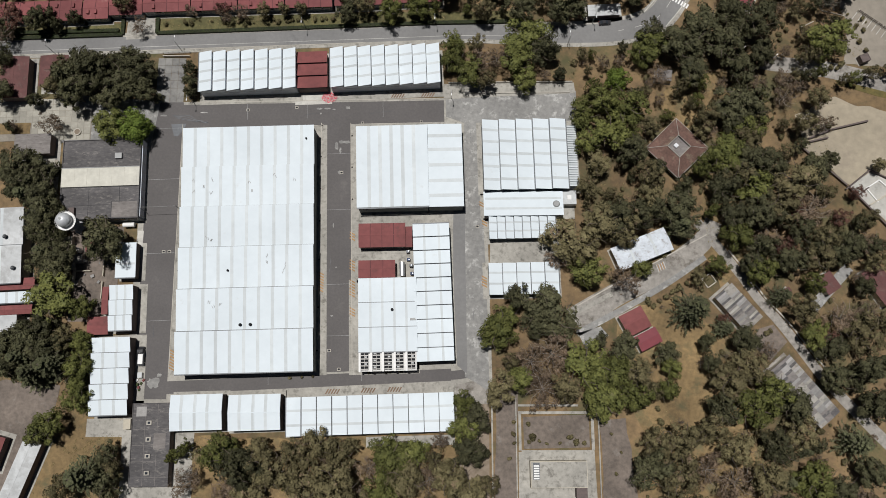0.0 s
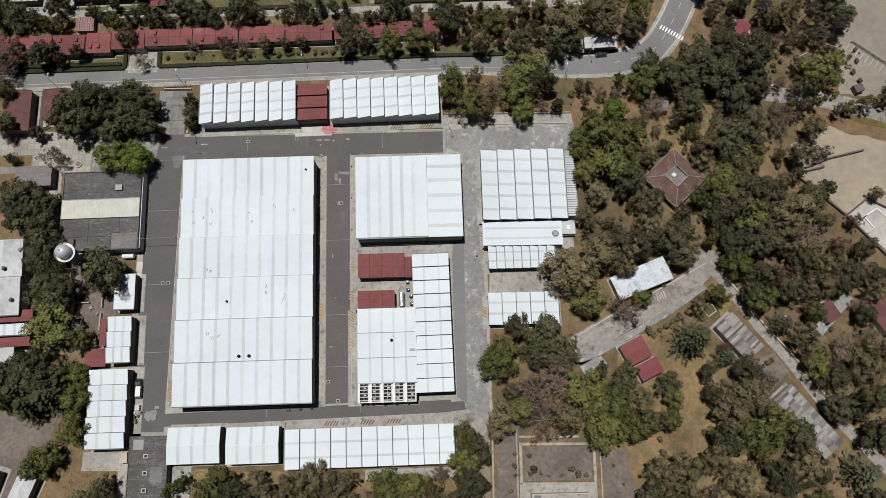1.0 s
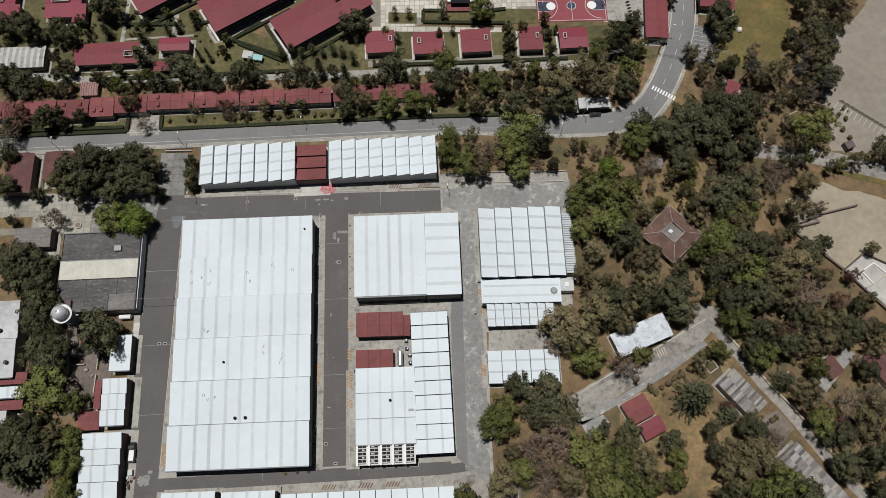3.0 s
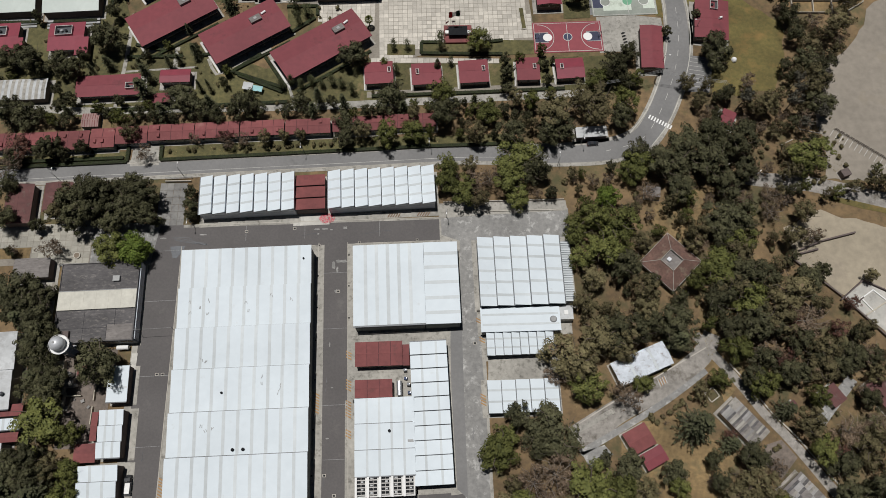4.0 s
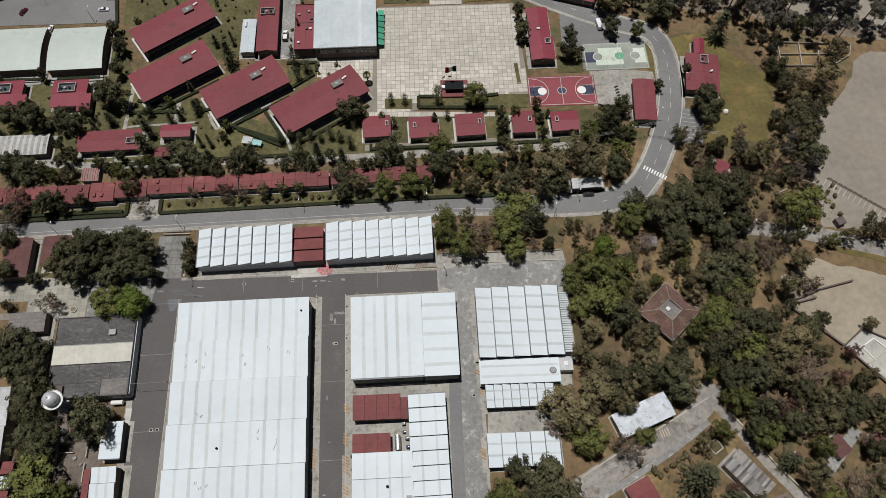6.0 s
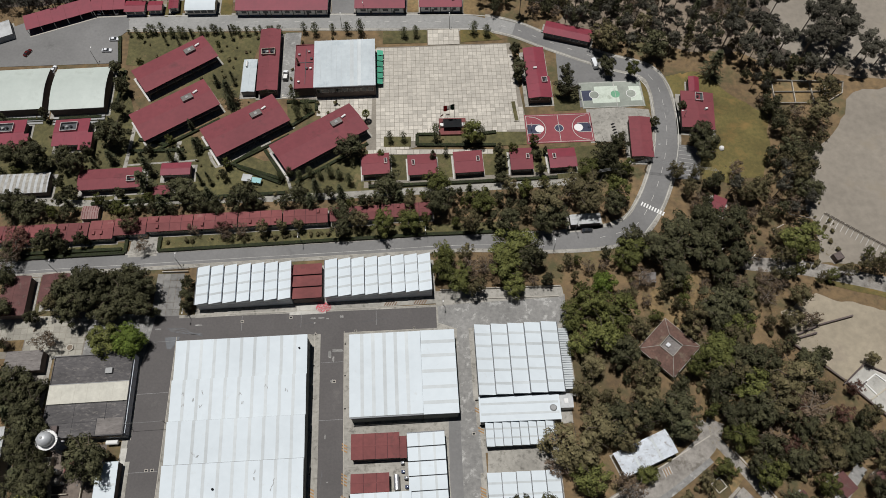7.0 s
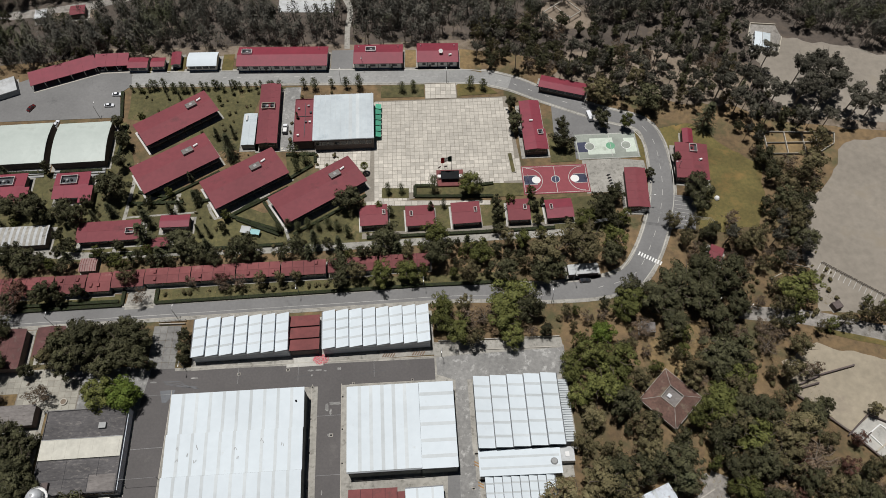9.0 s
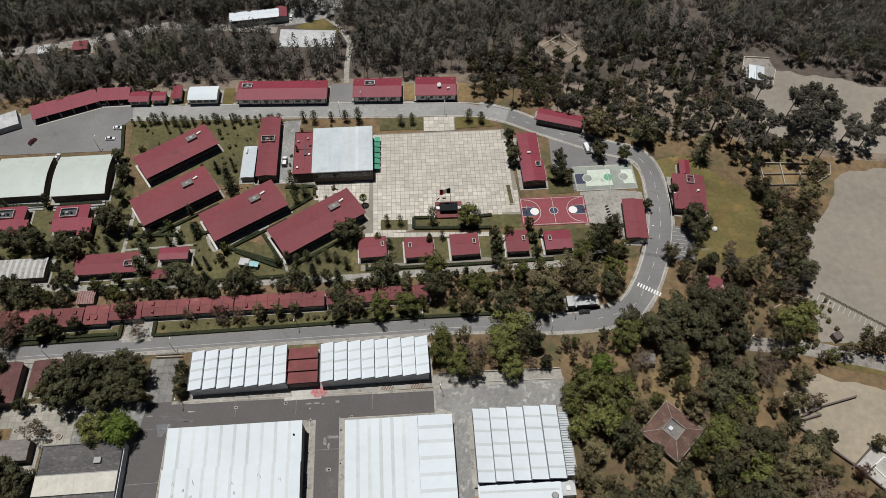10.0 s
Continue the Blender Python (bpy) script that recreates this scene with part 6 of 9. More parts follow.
# the long red range beside the road, block after block
LONG = [(-172, 137.6, 16, 7.4), (-155.6, 138.0, 15.6, 7.4), (-141.2, 138.0, 12.2, 8.2), (-130.0, 138.8, 9.4, 8.4), (-118.9, 140.0, 12.4, 7.6), (-103.6, 141.0, 17.8, 7.0), (-85.8, 141.6, 17.2, 7.0), (-68.2, 142.2, 17.2, 6.8), (-50.4, 142.6, 17.6, 6.6), (-31.0, 143.4, 19.6, 6.4), (-10.4, 144.4, 20.0, 6.2)]
rng = random.Random(5)
for x, y, w, d in LONG:
    r_ = gable("range_block", x, y, w - 0.02, d, 1.9, 3.6, 0.5, "low red-roofed range with small roof hatches", "building", RANGE, WALLGREY, over=0.35, south=round(w / 3.4), group="red range", plinth=0.8, seam=DARKRED)
    for k in range(2):
        part("roof_hatch", soft_box(-0.5, 0.5, -0.8, 0.8, 0, 0.9, 0.05), RANGE, r_, at=pose(rng.uniform(-w / 2 + 2, w / 2 - 2), rng.choice((-1.6, 1.6)), 3.7))
# little houses south of the parade ground
for x, y, w, d, deg, hx in ((-23.0, 166.6, 11.6, 10.2, 3, 4.2), (-3.8, 165.8, 12.0, 10.0, 3, -3.6), (15.2, 166.6, 12.0, 10.6, 3, 4.0), (37.2, 167.4, 9.4, 10.6, 1, 2.6), (54.2, 167.4, 11.4, 9.4, 3, -3.4)):
    r_ = gable("small_house", x, y, w, d, deg, 3.8, 0.6, "small red-roofed house with pale edging", "house", BRIGHTRED if x > 50 else RED, WALLDARK, over=0.5, south=2, doors=1, group="small red houses", plinth=0.7)
    part("edge_strip", box(-w / 2 - 0.6, -w / 2 - 0.1, -d / 2 - 0.5, d / 2 + 0.2, 0.14, 0.5), TRIM, r_)
    roof_box(r_, hx, 0.6, 4.1, 1.3, 2.4, 0.8, TRIM)
# blocks along the upper road
for x, w, n_win, bx in ((-68.0, 43.2, 8, -17), (-22.2, 23.6, 4, -3.6), (6.2, 20.0, 4, None)):
    r_ = thing("upper_block", x, 259.4, -1.2, "red-roofed block with a veranda along the upper road", "building", "upper blocks")
    FOOT.append((x, 259.4, w / 2 + 1, 7.6, -1))
    apron(r_, -w / 2 - 0.8, w / 2 + 0.8, -7.2, 6.8)
    part("wall", box(-w / 2 + 0.5, w / 2 - 0.5, -5.8, 5.8, 0, 4.4), CLEANWHITE, r_)
    part("dado", box(-w / 2 + 0.46, w / 2 - 0.46, -5.86, 5.84, 0.14, 1.0), WALLBLUE, r_, "dark blue lower wall")
    for s0 in (-1, 1):
        part("roof_slope", sheet([(-w / 2, -6.4, 4.4), (w / 2, -6.4, 4.4), (w / 2, 0, 5.6), (-w / 2, 0, 5.6)] if s0 < 0 else [(-w / 2, 0, 5.6), (w / 2, 0, 5.6), (w / 2, 6.4, 4.4), (-w / 2, 6.4, 4.4)], 0.18), BRIGHTRED, r_)
    part("gable_wall", hexa(bmesh.new(), [(-w / 2 + 0.5, -5.8, 4.3), (w / 2 - 0.5, -5.8, 4.3), (w / 2 - 0.5, 5.8, 4.3), (-w / 2 + 0.5, 5.8, 4.3), (-w / 2 + 0.5, -0.4, 5.3), (w / 2 - 0.5, -0.4, 5.3), (w / 2 - 0.5, 0.4, 5.3), (-w / 2 + 0.5, 0.4, 5.3)]), WALLWHITE, r_)
    for i in range(n_win + 1):
        c = -w / 2 + 0.6 + (w - 1.2) * i / n_win
        part("pilaster", box(c - 0.16, c + 0.16, -6.0, -5.8, 0.14, 4.3), DARKTRIM, r_)
    windows(r_, -5.86, -w / 2 + 1.4, w / 2 - 1.4, 2.0, 3.4, n_win, 2.6)
    for i in (0.32, 0.78):
        part("door", box(-w / 2 + w * i - 0.5, -w / 2 + w * i + 0.5, -5.95, -5.86, 0.14, 2.3), DARKTRIM, r_)
    if bx is not None:
        roof_box(r_, bx, 1.6, 5.2, 4.8, 2.8, 1.2, CLEANWHITE)
    else:
        dsh = bmesh.new()
        bmesh.ops.create_cone(dsh, cap_ends=True, segments=20, radius1=0.2, radius2=1.0, depth=0.4)
        part("satellite_dish", dsh, CLEANWHITE, r_, "white satellite dish on a short mast", pose(1.6, -1.6, 6.9, 40, 0, 0))
        part("mast", box(-0.07, 0.07, -0.07, 0.07, -1.9, -0.2), STEEL, r_, at=pose(1.6, -1.6, 6.9))
        heater(r_, 6.0, -2.6, 4.9, 20, 1.4)
    for i in (0.1, 0.9):
        part("vent_pipe", tube(0.16, 4.6, 6.0, 10, x=-w / 2 + w * i, y=3.6), CLEANWHITE, r_)
gable("white_pavilion", -106.2, 259.2, 14.2, 9.2, 0, 4.0, 1.3, "small white vaulted pavilion on a green plot", "pavilion", WHITE, WALLWHITE, over=0.4, arch=4, dado=True, south=4)
for x, w, d in ((-137.0, 9.6, 7.0), (-127.6, 6.8, 6.0)):
    gable("red_kiosk", x, 258.6, w, d, 0, 3.4, 0.5, "small bright red roofed kiosk with a white wall", "kiosk", BRIGHTRED, WALLWHITE, over=0.5, south=2, dado=True, group="red kiosks")
gable("red_kiosk", -119.4, 261.0, 4.6, 8.6, 4, 3.2, 0.5, "small bright red roofed kiosk with a white wall", "kiosk", BRIGHTRED, WALLWHITE, ridge="y", over=0.4, south=1, dado=True, group="red kiosks")


def carport(x, y, w, d, deg, label):
    e = thing("carport", x, y, deg, label, "carport", "red carports")
    FOOT.append((x, y, w / 2 + 0.5, d / 2 + 0.5, deg))
    part("roof_sheet", sheet([(-w / 2, -d / 2, 3.6), (w / 2, -d / 2, 3.6), (w / 2, d / 2, 4.6), (-w / 2, d / 2, 4.6)], 0.14), BRIGHTRED, e)
    part("back_wall", box(-w / 2, w / 2, d / 2 - 0.4, d / 2 - 0.15, 0, 4.3), WALLDARK, e)
    n = round(w / 6)
    for i in range(n + 1):
        c = -w / 2 + 0.2 + (w - 0.4) * i / n
        part("post", box(c - 0.1, c + 0.1, -d / 2 + 0.2, -d / 2 + 0.4, 0, 3.45), CLEANWHITE, e)
        if 0 < i < n:
            part("roof_rib", sheet([(c - 0.07, -d / 2, 3.66), (c + 0.07, -d / 2, 3.66), (c + 0.07, d / 2, 4.66), (c - 0.07, d / 2, 4.66)], 0.06), RED, e)
    part("ground_sill", box(-w / 2, w / 2, -d / 2 - 1.2, -d / 2 - 0.4, 0, 0.2), KERB, e)


carport(-171.6, 254.2, 30.6, 8.4, 21.2, "long red carport roof beside the parking yard")
carport(-149.8, 260.2, 16.0, 7.6, 2, "red carport roof with parked cars")
flat("grey_pavilion", -198.6, 244.6, 14, 9.6, 24, 3.2, "pale grey flat-roofed pavilion under trees", "building", GREYWHITE, WALLGREY, parapet=0.1)
# east side of the parade ground
e1 = gable("red_house", 47.2, 218.4, 9.2, 17.0, 1.5, 4.4, 0.6, "bright red roofed house beside the parade ground", "house", BRIGHTRED, WALLDARK, ridge="y", over=0.4, group="red-roofed blocks")
heater(e1, -0.5, -4.0, 4.7, 0, 1.5)
e2 = gable("red_house", 47.8, 204.0, 10.4, 11.6, 1.5, 4.6, 0.7, "bright red roofed house with a dark gable wall", "house", BRIGHTRED, WALLDARK, ridge="y", over=0.4, south=2, group="red-roofed blocks")
roof_box(e2, 2.6, 3.4, 4.9, 2.4, 2.6, 0.9, TRIM)
gable("red_block", 64.0, 236.6, 21.8, 7.6, -17.5, 3.9, 0.5, "long bright red roofed block under trees by the road", "building", BRIGHTRED, WALLDARK, over=0.5, south=5, group="red-roofed blocks")
gable("red_block", 88.4, 177.0, 9.2, 20.6, -4, 4.0, 0.5, "dark red roofed block beside the bend of the road", "building", RED, WALLDARK, ridge="y", over=0.4, south=2, group="red-roofed blocks")
e4 = gable("red_block", 114.8, 190.2, 14.0, 19.6, -8, 4.0, 0.6, "wide dark red roofed building beside a lawn", "building", RED, WALLDARK, ridge="y", over=0.5, south=4, group="red-roofed blocks")
roof_box(e4, 0.6, 6.4, 4.4, 3.2, 4.2, 1.0, TRIM)
heater(e4, 3.4, 0.4, 4.3, 30, 1.2)
gable("red_block", 115.6, 204.0, 4.6, 8.4, -8, 4.2, 0.7, "narrow bright red roofed tower wing", "building", BRIGHTRED, WALLDARK, ridge="y", over=0.3, plinth=0.4, group="red-roofed blocks")
k_ = thing("garden_monument", 122.6, 172.4, 0, "small white rounded stone on the lawn", "stone")
sb = bmesh.new()
bmesh.ops.create_icosphere(sb, subdivisions=2, radius=1.2)
for v in sb.verts:
    v.co += Vector((noise.noise(v.co * 1.3), noise.noise(v.co * 1.3 + Vector((5, 0, 0))), 0)) * 0.3
part("boulder", sb, CLEANWHITE, k_, at=pose(0, 0, 0.5))
gable("red_hut", 114.8, 144.2, 5.4, 6.6, -28, 3, 0.4, "little dark red roofed hut among trees", "hut", RED, WALLDARK, over=0.2, group="red cabins")
gable("white_shelter", 60.4, 138.6, 12.2, 4.6, 3, 3.0, 0.3, "white sheet-roofed shelter by the road", "shelter", GREYWHITE, WALLDARK, over=0.2)
# buildings in the wood
gable("wood_hall", -88, 316.4, 26, 7.0, 7, 4.4, 0.5, "long white-roofed hall at the edge of the wood", "building", WHITE, WALLGREY, over=0.3, south=6)
gable("red_block", -74.0, 318.6, 6.0, 8.4, 7, 4.2, 0.5, "dark red roofed wing in the wood", "building", RED, WALLGREY, ridge="y", over=0.3, group="red-roofed blocks")
gable("red_hut", -174.7, 297.2, 7.5, 6.8, 8, 3.2, 0.5, "dark red roofed hut by a forest track", "hut", RED, WALLDARK, over=0.3, group="red cabins")
flat("white_hut", -192.4, 294.4, 5.8, 6.4, 6, 3.4, "small white flat-roofed hut by a forest track", "hut", GREYWHITE, WALLWHITE, parapet=0.1)
hw_ = flat("white_hut", 165.9, 264.6, 7.4, 10.6, -17, 2.8, "hut with a half white, half grey sheet roof in a clearing", "hut", WHITE, WALLPALE, parapet=0.1, plinth=1.4)
part("roof_rib", box(-0.15, 0.15, -5.2, 5.2, 2.8, 2.98), GREYPAINT, hw_)
part("roof_sheet", box(0.15, 3.6, -5.2, 5.2, 2.8, 2.96), BLUEWHITE, hw_, "grey-blue roof sheets")
patch("yard", [(158.6, 263.6), (164.4, 278.8), (176.8, 277.4), (177.4, 268.6), (172.8, 257.6)], 0.07, DIRTCONC, "dirty concrete yard round a hut", "pavement", wobble=0.3)
for x0, y0, x1, y1 in ((158.6, 263.6, 164.4, 278.8), (164.4, 278.8, 176.8, 277.4), (158.6, 263.6, 172.8, 257.6), (172.8, 257.6, 177.4, 268.6)):
    tagged(part("low_wall", soft_box(0, math.dist((x0, y0), (x1, y1)), -0.2, 0.2, 0, 0.9, 0.05), WALLCREAM, None, at=pose(x0, y0, 0, 0, 0, math.degrees(math.atan2(y1 - y0, x1 - x0)))), "low cream wall round a hut's yard", "wall", "hut yard walls", "structure")
FOOT.append((168, 268, 10, 11, -17))
f_ = thing("roofless_frame", 70, 288, 38, "white concrete frame of a roofless house", "ruin")
for q in ((-8, 8, -6, -5.6), (-8, 8, 5.6, 6), (-8, -7.6, -6, 6), (7.6, 8, -6, 6), (-0.2, 0.2, -6, 6)):
    part("beam", box(*q, 2.4, 2.8), KERB, f_)
for x in (-7.8, 0, 7.8):
    for y in (-5.8, 5.8):
        part("post", box(x - 0.2, x + 0.2, y - 0.2, y + 0.2, 0, 2.4), KERB, f_)
# walled plots by the training ground
for x0, y0, ln, deg in ((151, 195.3, 22, -1), (152, 208, 32, -3), (151, 195.3, 12.6, 86), (159.8, 195.3, 12, 84), (167.8, 194.8, 12, 85), (172.4, 194.6, 12.4, 75), (181.8, 200.4, 5.6, 72), (172.4, 194.6, 11, 31), (152, 201.5, 21, -1)):
    tagged(part("plot_wall", soft_box(0, ln, -0.16, 0.16, 0, 1.2, 0.05), KERB if ln < 15 else CONCRETE, None, at=pose(x0, y0, 0, 0, 0, deg)), "low whitewashed plot wall", "wall", "plot walls", "structure")
patch("bare_strip", [(151, 195), (172, 194.6), (182, 200.4), (183, 205.6), (152, 208)], 0.045, DRYGRASS, "dry grass plots between low walls", "ground")
# fence along the training ground
fn = thing("fence", 157.2, 139.4, -38, "timber rail fence with pale posts along the training ground", "fence")
for k in range(15):
    part("post", box(k * 2.1 - 0.12, k * 2.1 + 0.12, -0.12, 0.12, 0, 1.6), KERB, fn)
    part("leg", sheet([(k * 2.1 - 0.1, -3.6, 0.15), (k * 2.1 + 0.1, -3.6, 0.15), (k * 2.1 + 0.1, -0.1, 0.25), (k * 2.1 - 0.1, -0.1, 0.25)], 0.14), LINE, fn)
part("rail", box(0, 29.6, 0.12, 0.24, 1.2, 1.5), WALLDARK, fn)
part("rail", box(0, 29.6, 0.12, 0.24, 0.5, 0.8), WALLDARK, fn)

# ---- sports courts ----
c_ = tagged(part("court", box(-14.4, 14.4, -7.6, 7.6, -0.1, 0.09), COURTRED, None, at=pose(55.2, 185.1, 0.1, 0, 0, 1.2)), "dark red basketball court with white lines", "sports court", kind="structure")


def band_ring(r0, r1, z, x=0.0, y=0.0, a0=0.0, a1=6.28319, n=40):
    bm = bmesh.new()
    rows = []
    for k in range(n + 1):
        q = a0 + (a1 - a0) * k / n
        rows.append([bm.verts.new((x + r * math.cos(q), y + r * math.sin(q), z)) for r in (r0, r1)])
    for p, q in zip(rows, rows[1:]):
        bm.faces.new((p[0], p[1], q[1], q[0]))
    return bm


def bars(rects, z):
    bm = bmesh.new()
    for x0, x1, y0, y1 in rects:
        bm.faces.new([bm.verts.new((x, y, z)) for x, y in ((x0, y0), (x1, y0), (x1, y1), (x0, y1))])
    return bm


part("key_area", bars([(-13.6, -8.0, -2.3, 2.3), (8.0, 13.6, -2.3, 2.3)], 0.095), COURTBLUE, c_, "dark blue key")
part("centre_disc", tube(1.7, 0.09, 0.096, 32), COURTBLUE, c_)
for s0 in (-1, 1):
    part("free_throw_disc", tube(1.9, 0.09, 0.102, 32, x=s0 * 8.4), CLEANWHITE, c_, "white painted disc")
    part("court_line", band_ring(6.3, 6.55, 0.1, s0 * 12.2, 0, (math.pi / 2 if s0 > 0 else -math.pi / 2), (1.5 * math.pi if s0 > 0 else math.pi / 2)), LINE, c_)
part("court_line", band_ring(1.7, 1.95, 0.1), LINE, c_)
part("court_line", bars([(-13.9, 13.9, -7.1, -6.9), (-13.9, 13.9, 6.9, 7.1), (-13.9, -13.7, -6.9, 6.9), (13.7, 13.9, -6.9, 6.9), (-0.1, 0.1, -6.9, 6.9), (-13.6, -8.0, 2.3, 2.5), (-13.6, -8.0, -2.5, -2.3), (8.0, 13.6, 2.3, 2.5), (8.0, 13.6, -2.5, -2.3)], 0.1), LINE, c_)
for s0, x, y, deg in ((-1, 41.6, 184.8, 0), (1, 68.9, 185.4, 180)):
    hp = thing("basketball_hoop", x, y, deg, "basketball stand with white backboard", "basketball hoop", "hoops")
    part("pole", box(-0.1, 0.1, -0.1, 0.1, 0, 3.0), DARKTRIM, hp)
    part("arm", box(0.1, 1.2, -0.06, 0.06, 2.8, 2.95), DARKTRIM, hp)
    part("backboard", box(1.2, 1.26, -0.9, 0.9, 2.7, 3.8), CLEANWHITE, hp)
    part("rim", band_ring(0.2, 0.26, 3.05, 1.5, 0, n=16), FLAGRED, hp)
c2 = tagged(part("court", box(-13.8, 13.8, -7.2, 7.2, -0.1, 0.085), COURTGREY, None, at=pose(80.3, 202.8, 0.1, 0, 0, 1.5)), "faded grey-green court with white painted fields", "sports court", kind="structure")
part("white_field", bars([(-9.0, 3.0, -4.6, 0.2), (-7.4, 3.0, 0.2, 4.6), (8.0, 13.0, -4.0, 4.0)], 0.092), PALEFIELD, c2, "faded pale painted field")
part("key_area", bars([(-13.2, -9.0, -3.0, 2.6)], 0.092), COURTBLUE, c2)
part("green_disc", tube(2.0, 0.085, 0.098, 32, x=1.6), COURTGREEN, c2, "green painted disc")
for s0 in (-1, 1):
    part("ring_mark", tube(2.0, 0.085, 0.1, 32, x=s0 * 8.2 + 0.4), COURTGREY, c2)
    part("court_line", band_ring(2.0, 2.2, 0.104, s0 * 8.2 + 0.4), CLEANWHITE, c2)
part("court_line", bars([(-13.4, 13.4, -6.9, -6.7), (-13.4, 13.4, 6.7, 6.9), (-13.4, -13.2, -6.7, 6.7), (13.2, 13.4, -6.7, 6.7), (1.5, 1.7, -6.7, 6.7)], 0.106), LINE, c2)

# ---- parade ground podium and flag ----
pd = thing("podium", 9.4, 186.7, 0, "dark red podium with a dark canopy on the parade ground", "podium")
part("platform", soft_box(-5.8, 5.8, -4.3, 4.3, 0.1, 1.2, 0.08), OLDRED, pd)
part("step", box(-3.5, 3.5, 4.3, 5.2, 0.1, 0.6), KERB, pd)
for x in (-3.6, 3.6):
    part("post", box(x - 0.15, x + 0.15, -1.5, -1.2, 1.2, 3.4), DARKTRIM, pd)
part("canopy", sheet([(-3.9, -2.2, 3.4), (3.9, -2.2, 3.4), (3.9, 1.8, 3.8), (-3.9, 1.8, 3.8)], 0.14), DARKVOID, pd)
for x in (-4.6, 4.6):
    part("white_shield", soft_box(x - 0.8, x + 0.8, -0.8, 0.8, 1.2, 2.6, 0.2), CLEANWHITE, pd)
fp = thing("flagpole", 10.2, 189.0, 0, "tall white flagpole with a hanging tricolour flag", "flagpole", z=1.2)
part("pole", tube(0.12, 0, 12, 10, 0.07), CLEANWHITE, fp)
for k, m_ in enumerate((FLAGGREEN, CLEANWHITE, FLAGRED)):
    bm = bmesh.new()
    rows = []
    for i in range(7):
        u = k + i / 6
        rows.append([bm.verts.new((-0.1 - u * 1.5, 0.25 * math.sin(u * 3.0 + j) + 0.1, 11.6 - j * 0.8 - 0.42 * u)) for j in range(5)])
    for p, q in zip(rows, rows[1:]):
        for j in range(4):
            bm.faces.new((p[j], p[j + 1], q[j + 1], q[j]))
    bmesh.ops.solidify(bm, geom=list(bm.faces), thickness=0.03)
    part("flag_stripe", bm, m_, fp)
for x, deg in ((5.6, 20), (8.0, -15)):
    sp = thing("small_flag", x, 189.4, deg, "small flag on a slanting staff", "flag", "small flags", z=1.2)
    part("staff", tube(0.06, 0, 5, 8), CLEANWHITE, sp, at=pose(0, 0, 0, 0, -14, 0))
    part("cloth", sheet([(-1.2, 0, 4.6), (0.2, 0.2, 4.8), (0.1, 0.6, 3.2), (-1.3, 0.4, 3.0)], 0.03), FLAGRED if deg > 0 else CLEANWHITE, sp)
tagged(part("planter", box(0, 2.2, 0, 11, 0, 0.5), KERB, None, at=pose(36.2, 189, 0, 0, 0, 5)), "long planter beside the parade ground", "planter")
tagged(part("planter_soil", box(0.3, 1.9, 0.3, 10.7, 0.5, 0.56), LAWN, None, at=pose(36.2, 189, 0, 0, 0, 5)), "dry soil in a long planter", "soil", kind="stuff")

# ---- vehicles ----
def wheel(parent, x, y, r=0.33, w=0.22):
    o = part("wheel", tube(r, -w / 2, w / 2, 16), RUBBER, parent, at=pose(x, y, r, 90, 0, 0))
    part("rim", tube(r * 0.6, -w / 2 - 0.01, w / 2 + 0.01, 12), STEEL, o)


def loft(sections):
    """A body from rings of (x, half width, low, high)."""
    bm = bmesh.new()
    rings = [[bm.verts.new(p) for p in ((x, -hw, lo), (x, hw, lo), (x, hw, (lo + hi) / 2), (x, hw * 0.88, hi), (x, -hw * 0.88, hi), (x, -hw, (lo + hi) / 2))] for x, hw, lo, hi in sections]
    for p, q in zip(rings, rings[1:]):
        for i in range(6):
            j = (i + 1) % 6
            bm.faces.new((p[i], p[j], q[j], q[i]))
    bm.faces.new(rings[0])
    bm.faces.new(list(reversed(rings[-1])))
    bmesh.ops.recalc_face_normals(bm, faces=list(bm.faces))
    return bm


def car(x, y, deg, paint, label, z=0.14):
    e = thing("car", x, y, deg, label, "car", "parked cars", z=z)
    part("body", loft([(-2.2, 0.75, 0.4, 0.8), (-2.0, 0.86, 0.25, 0.95), (-0.9, 0.88, 0.22, 0.98), (0.9, 0.88, 0.22, 0.95), (1.9, 0.84, 0.25, 0.82), (2.25, 0.7, 0.35, 0.68)]), paint, e, smooth=False)
    part("cabin", loft([(-1.7, 0.74, 0.9, 0.98), (-1.0, 0.72, 0.9, 1.42), (0.2, 0.72, 0.9, 1.44), (1.1, 0.74, 0.9, 0.97)]), GLASS, e, "dark glass cabin")
    part("roof", soft_box(-1.0, 0.25, -0.6, 0.6, 1.42, 1.47, 0.02), paint, e)
    for wx in (-1.35, 1.35):
        for wy in (-0.8, 0.8):
            wheel(e, wx, wy)
    for wy in (-0.6, 0.6):
        part("headlight", box(2.16, 2.27, wy - 0.15, wy + 0.15, 0.5, 0.64), CLEANWHITE, e)
        part("tail_light", box(-2.24, -2.14, wy - 0.13, wy + 0.13, 0.6, 0.75), FLAGRED, e)


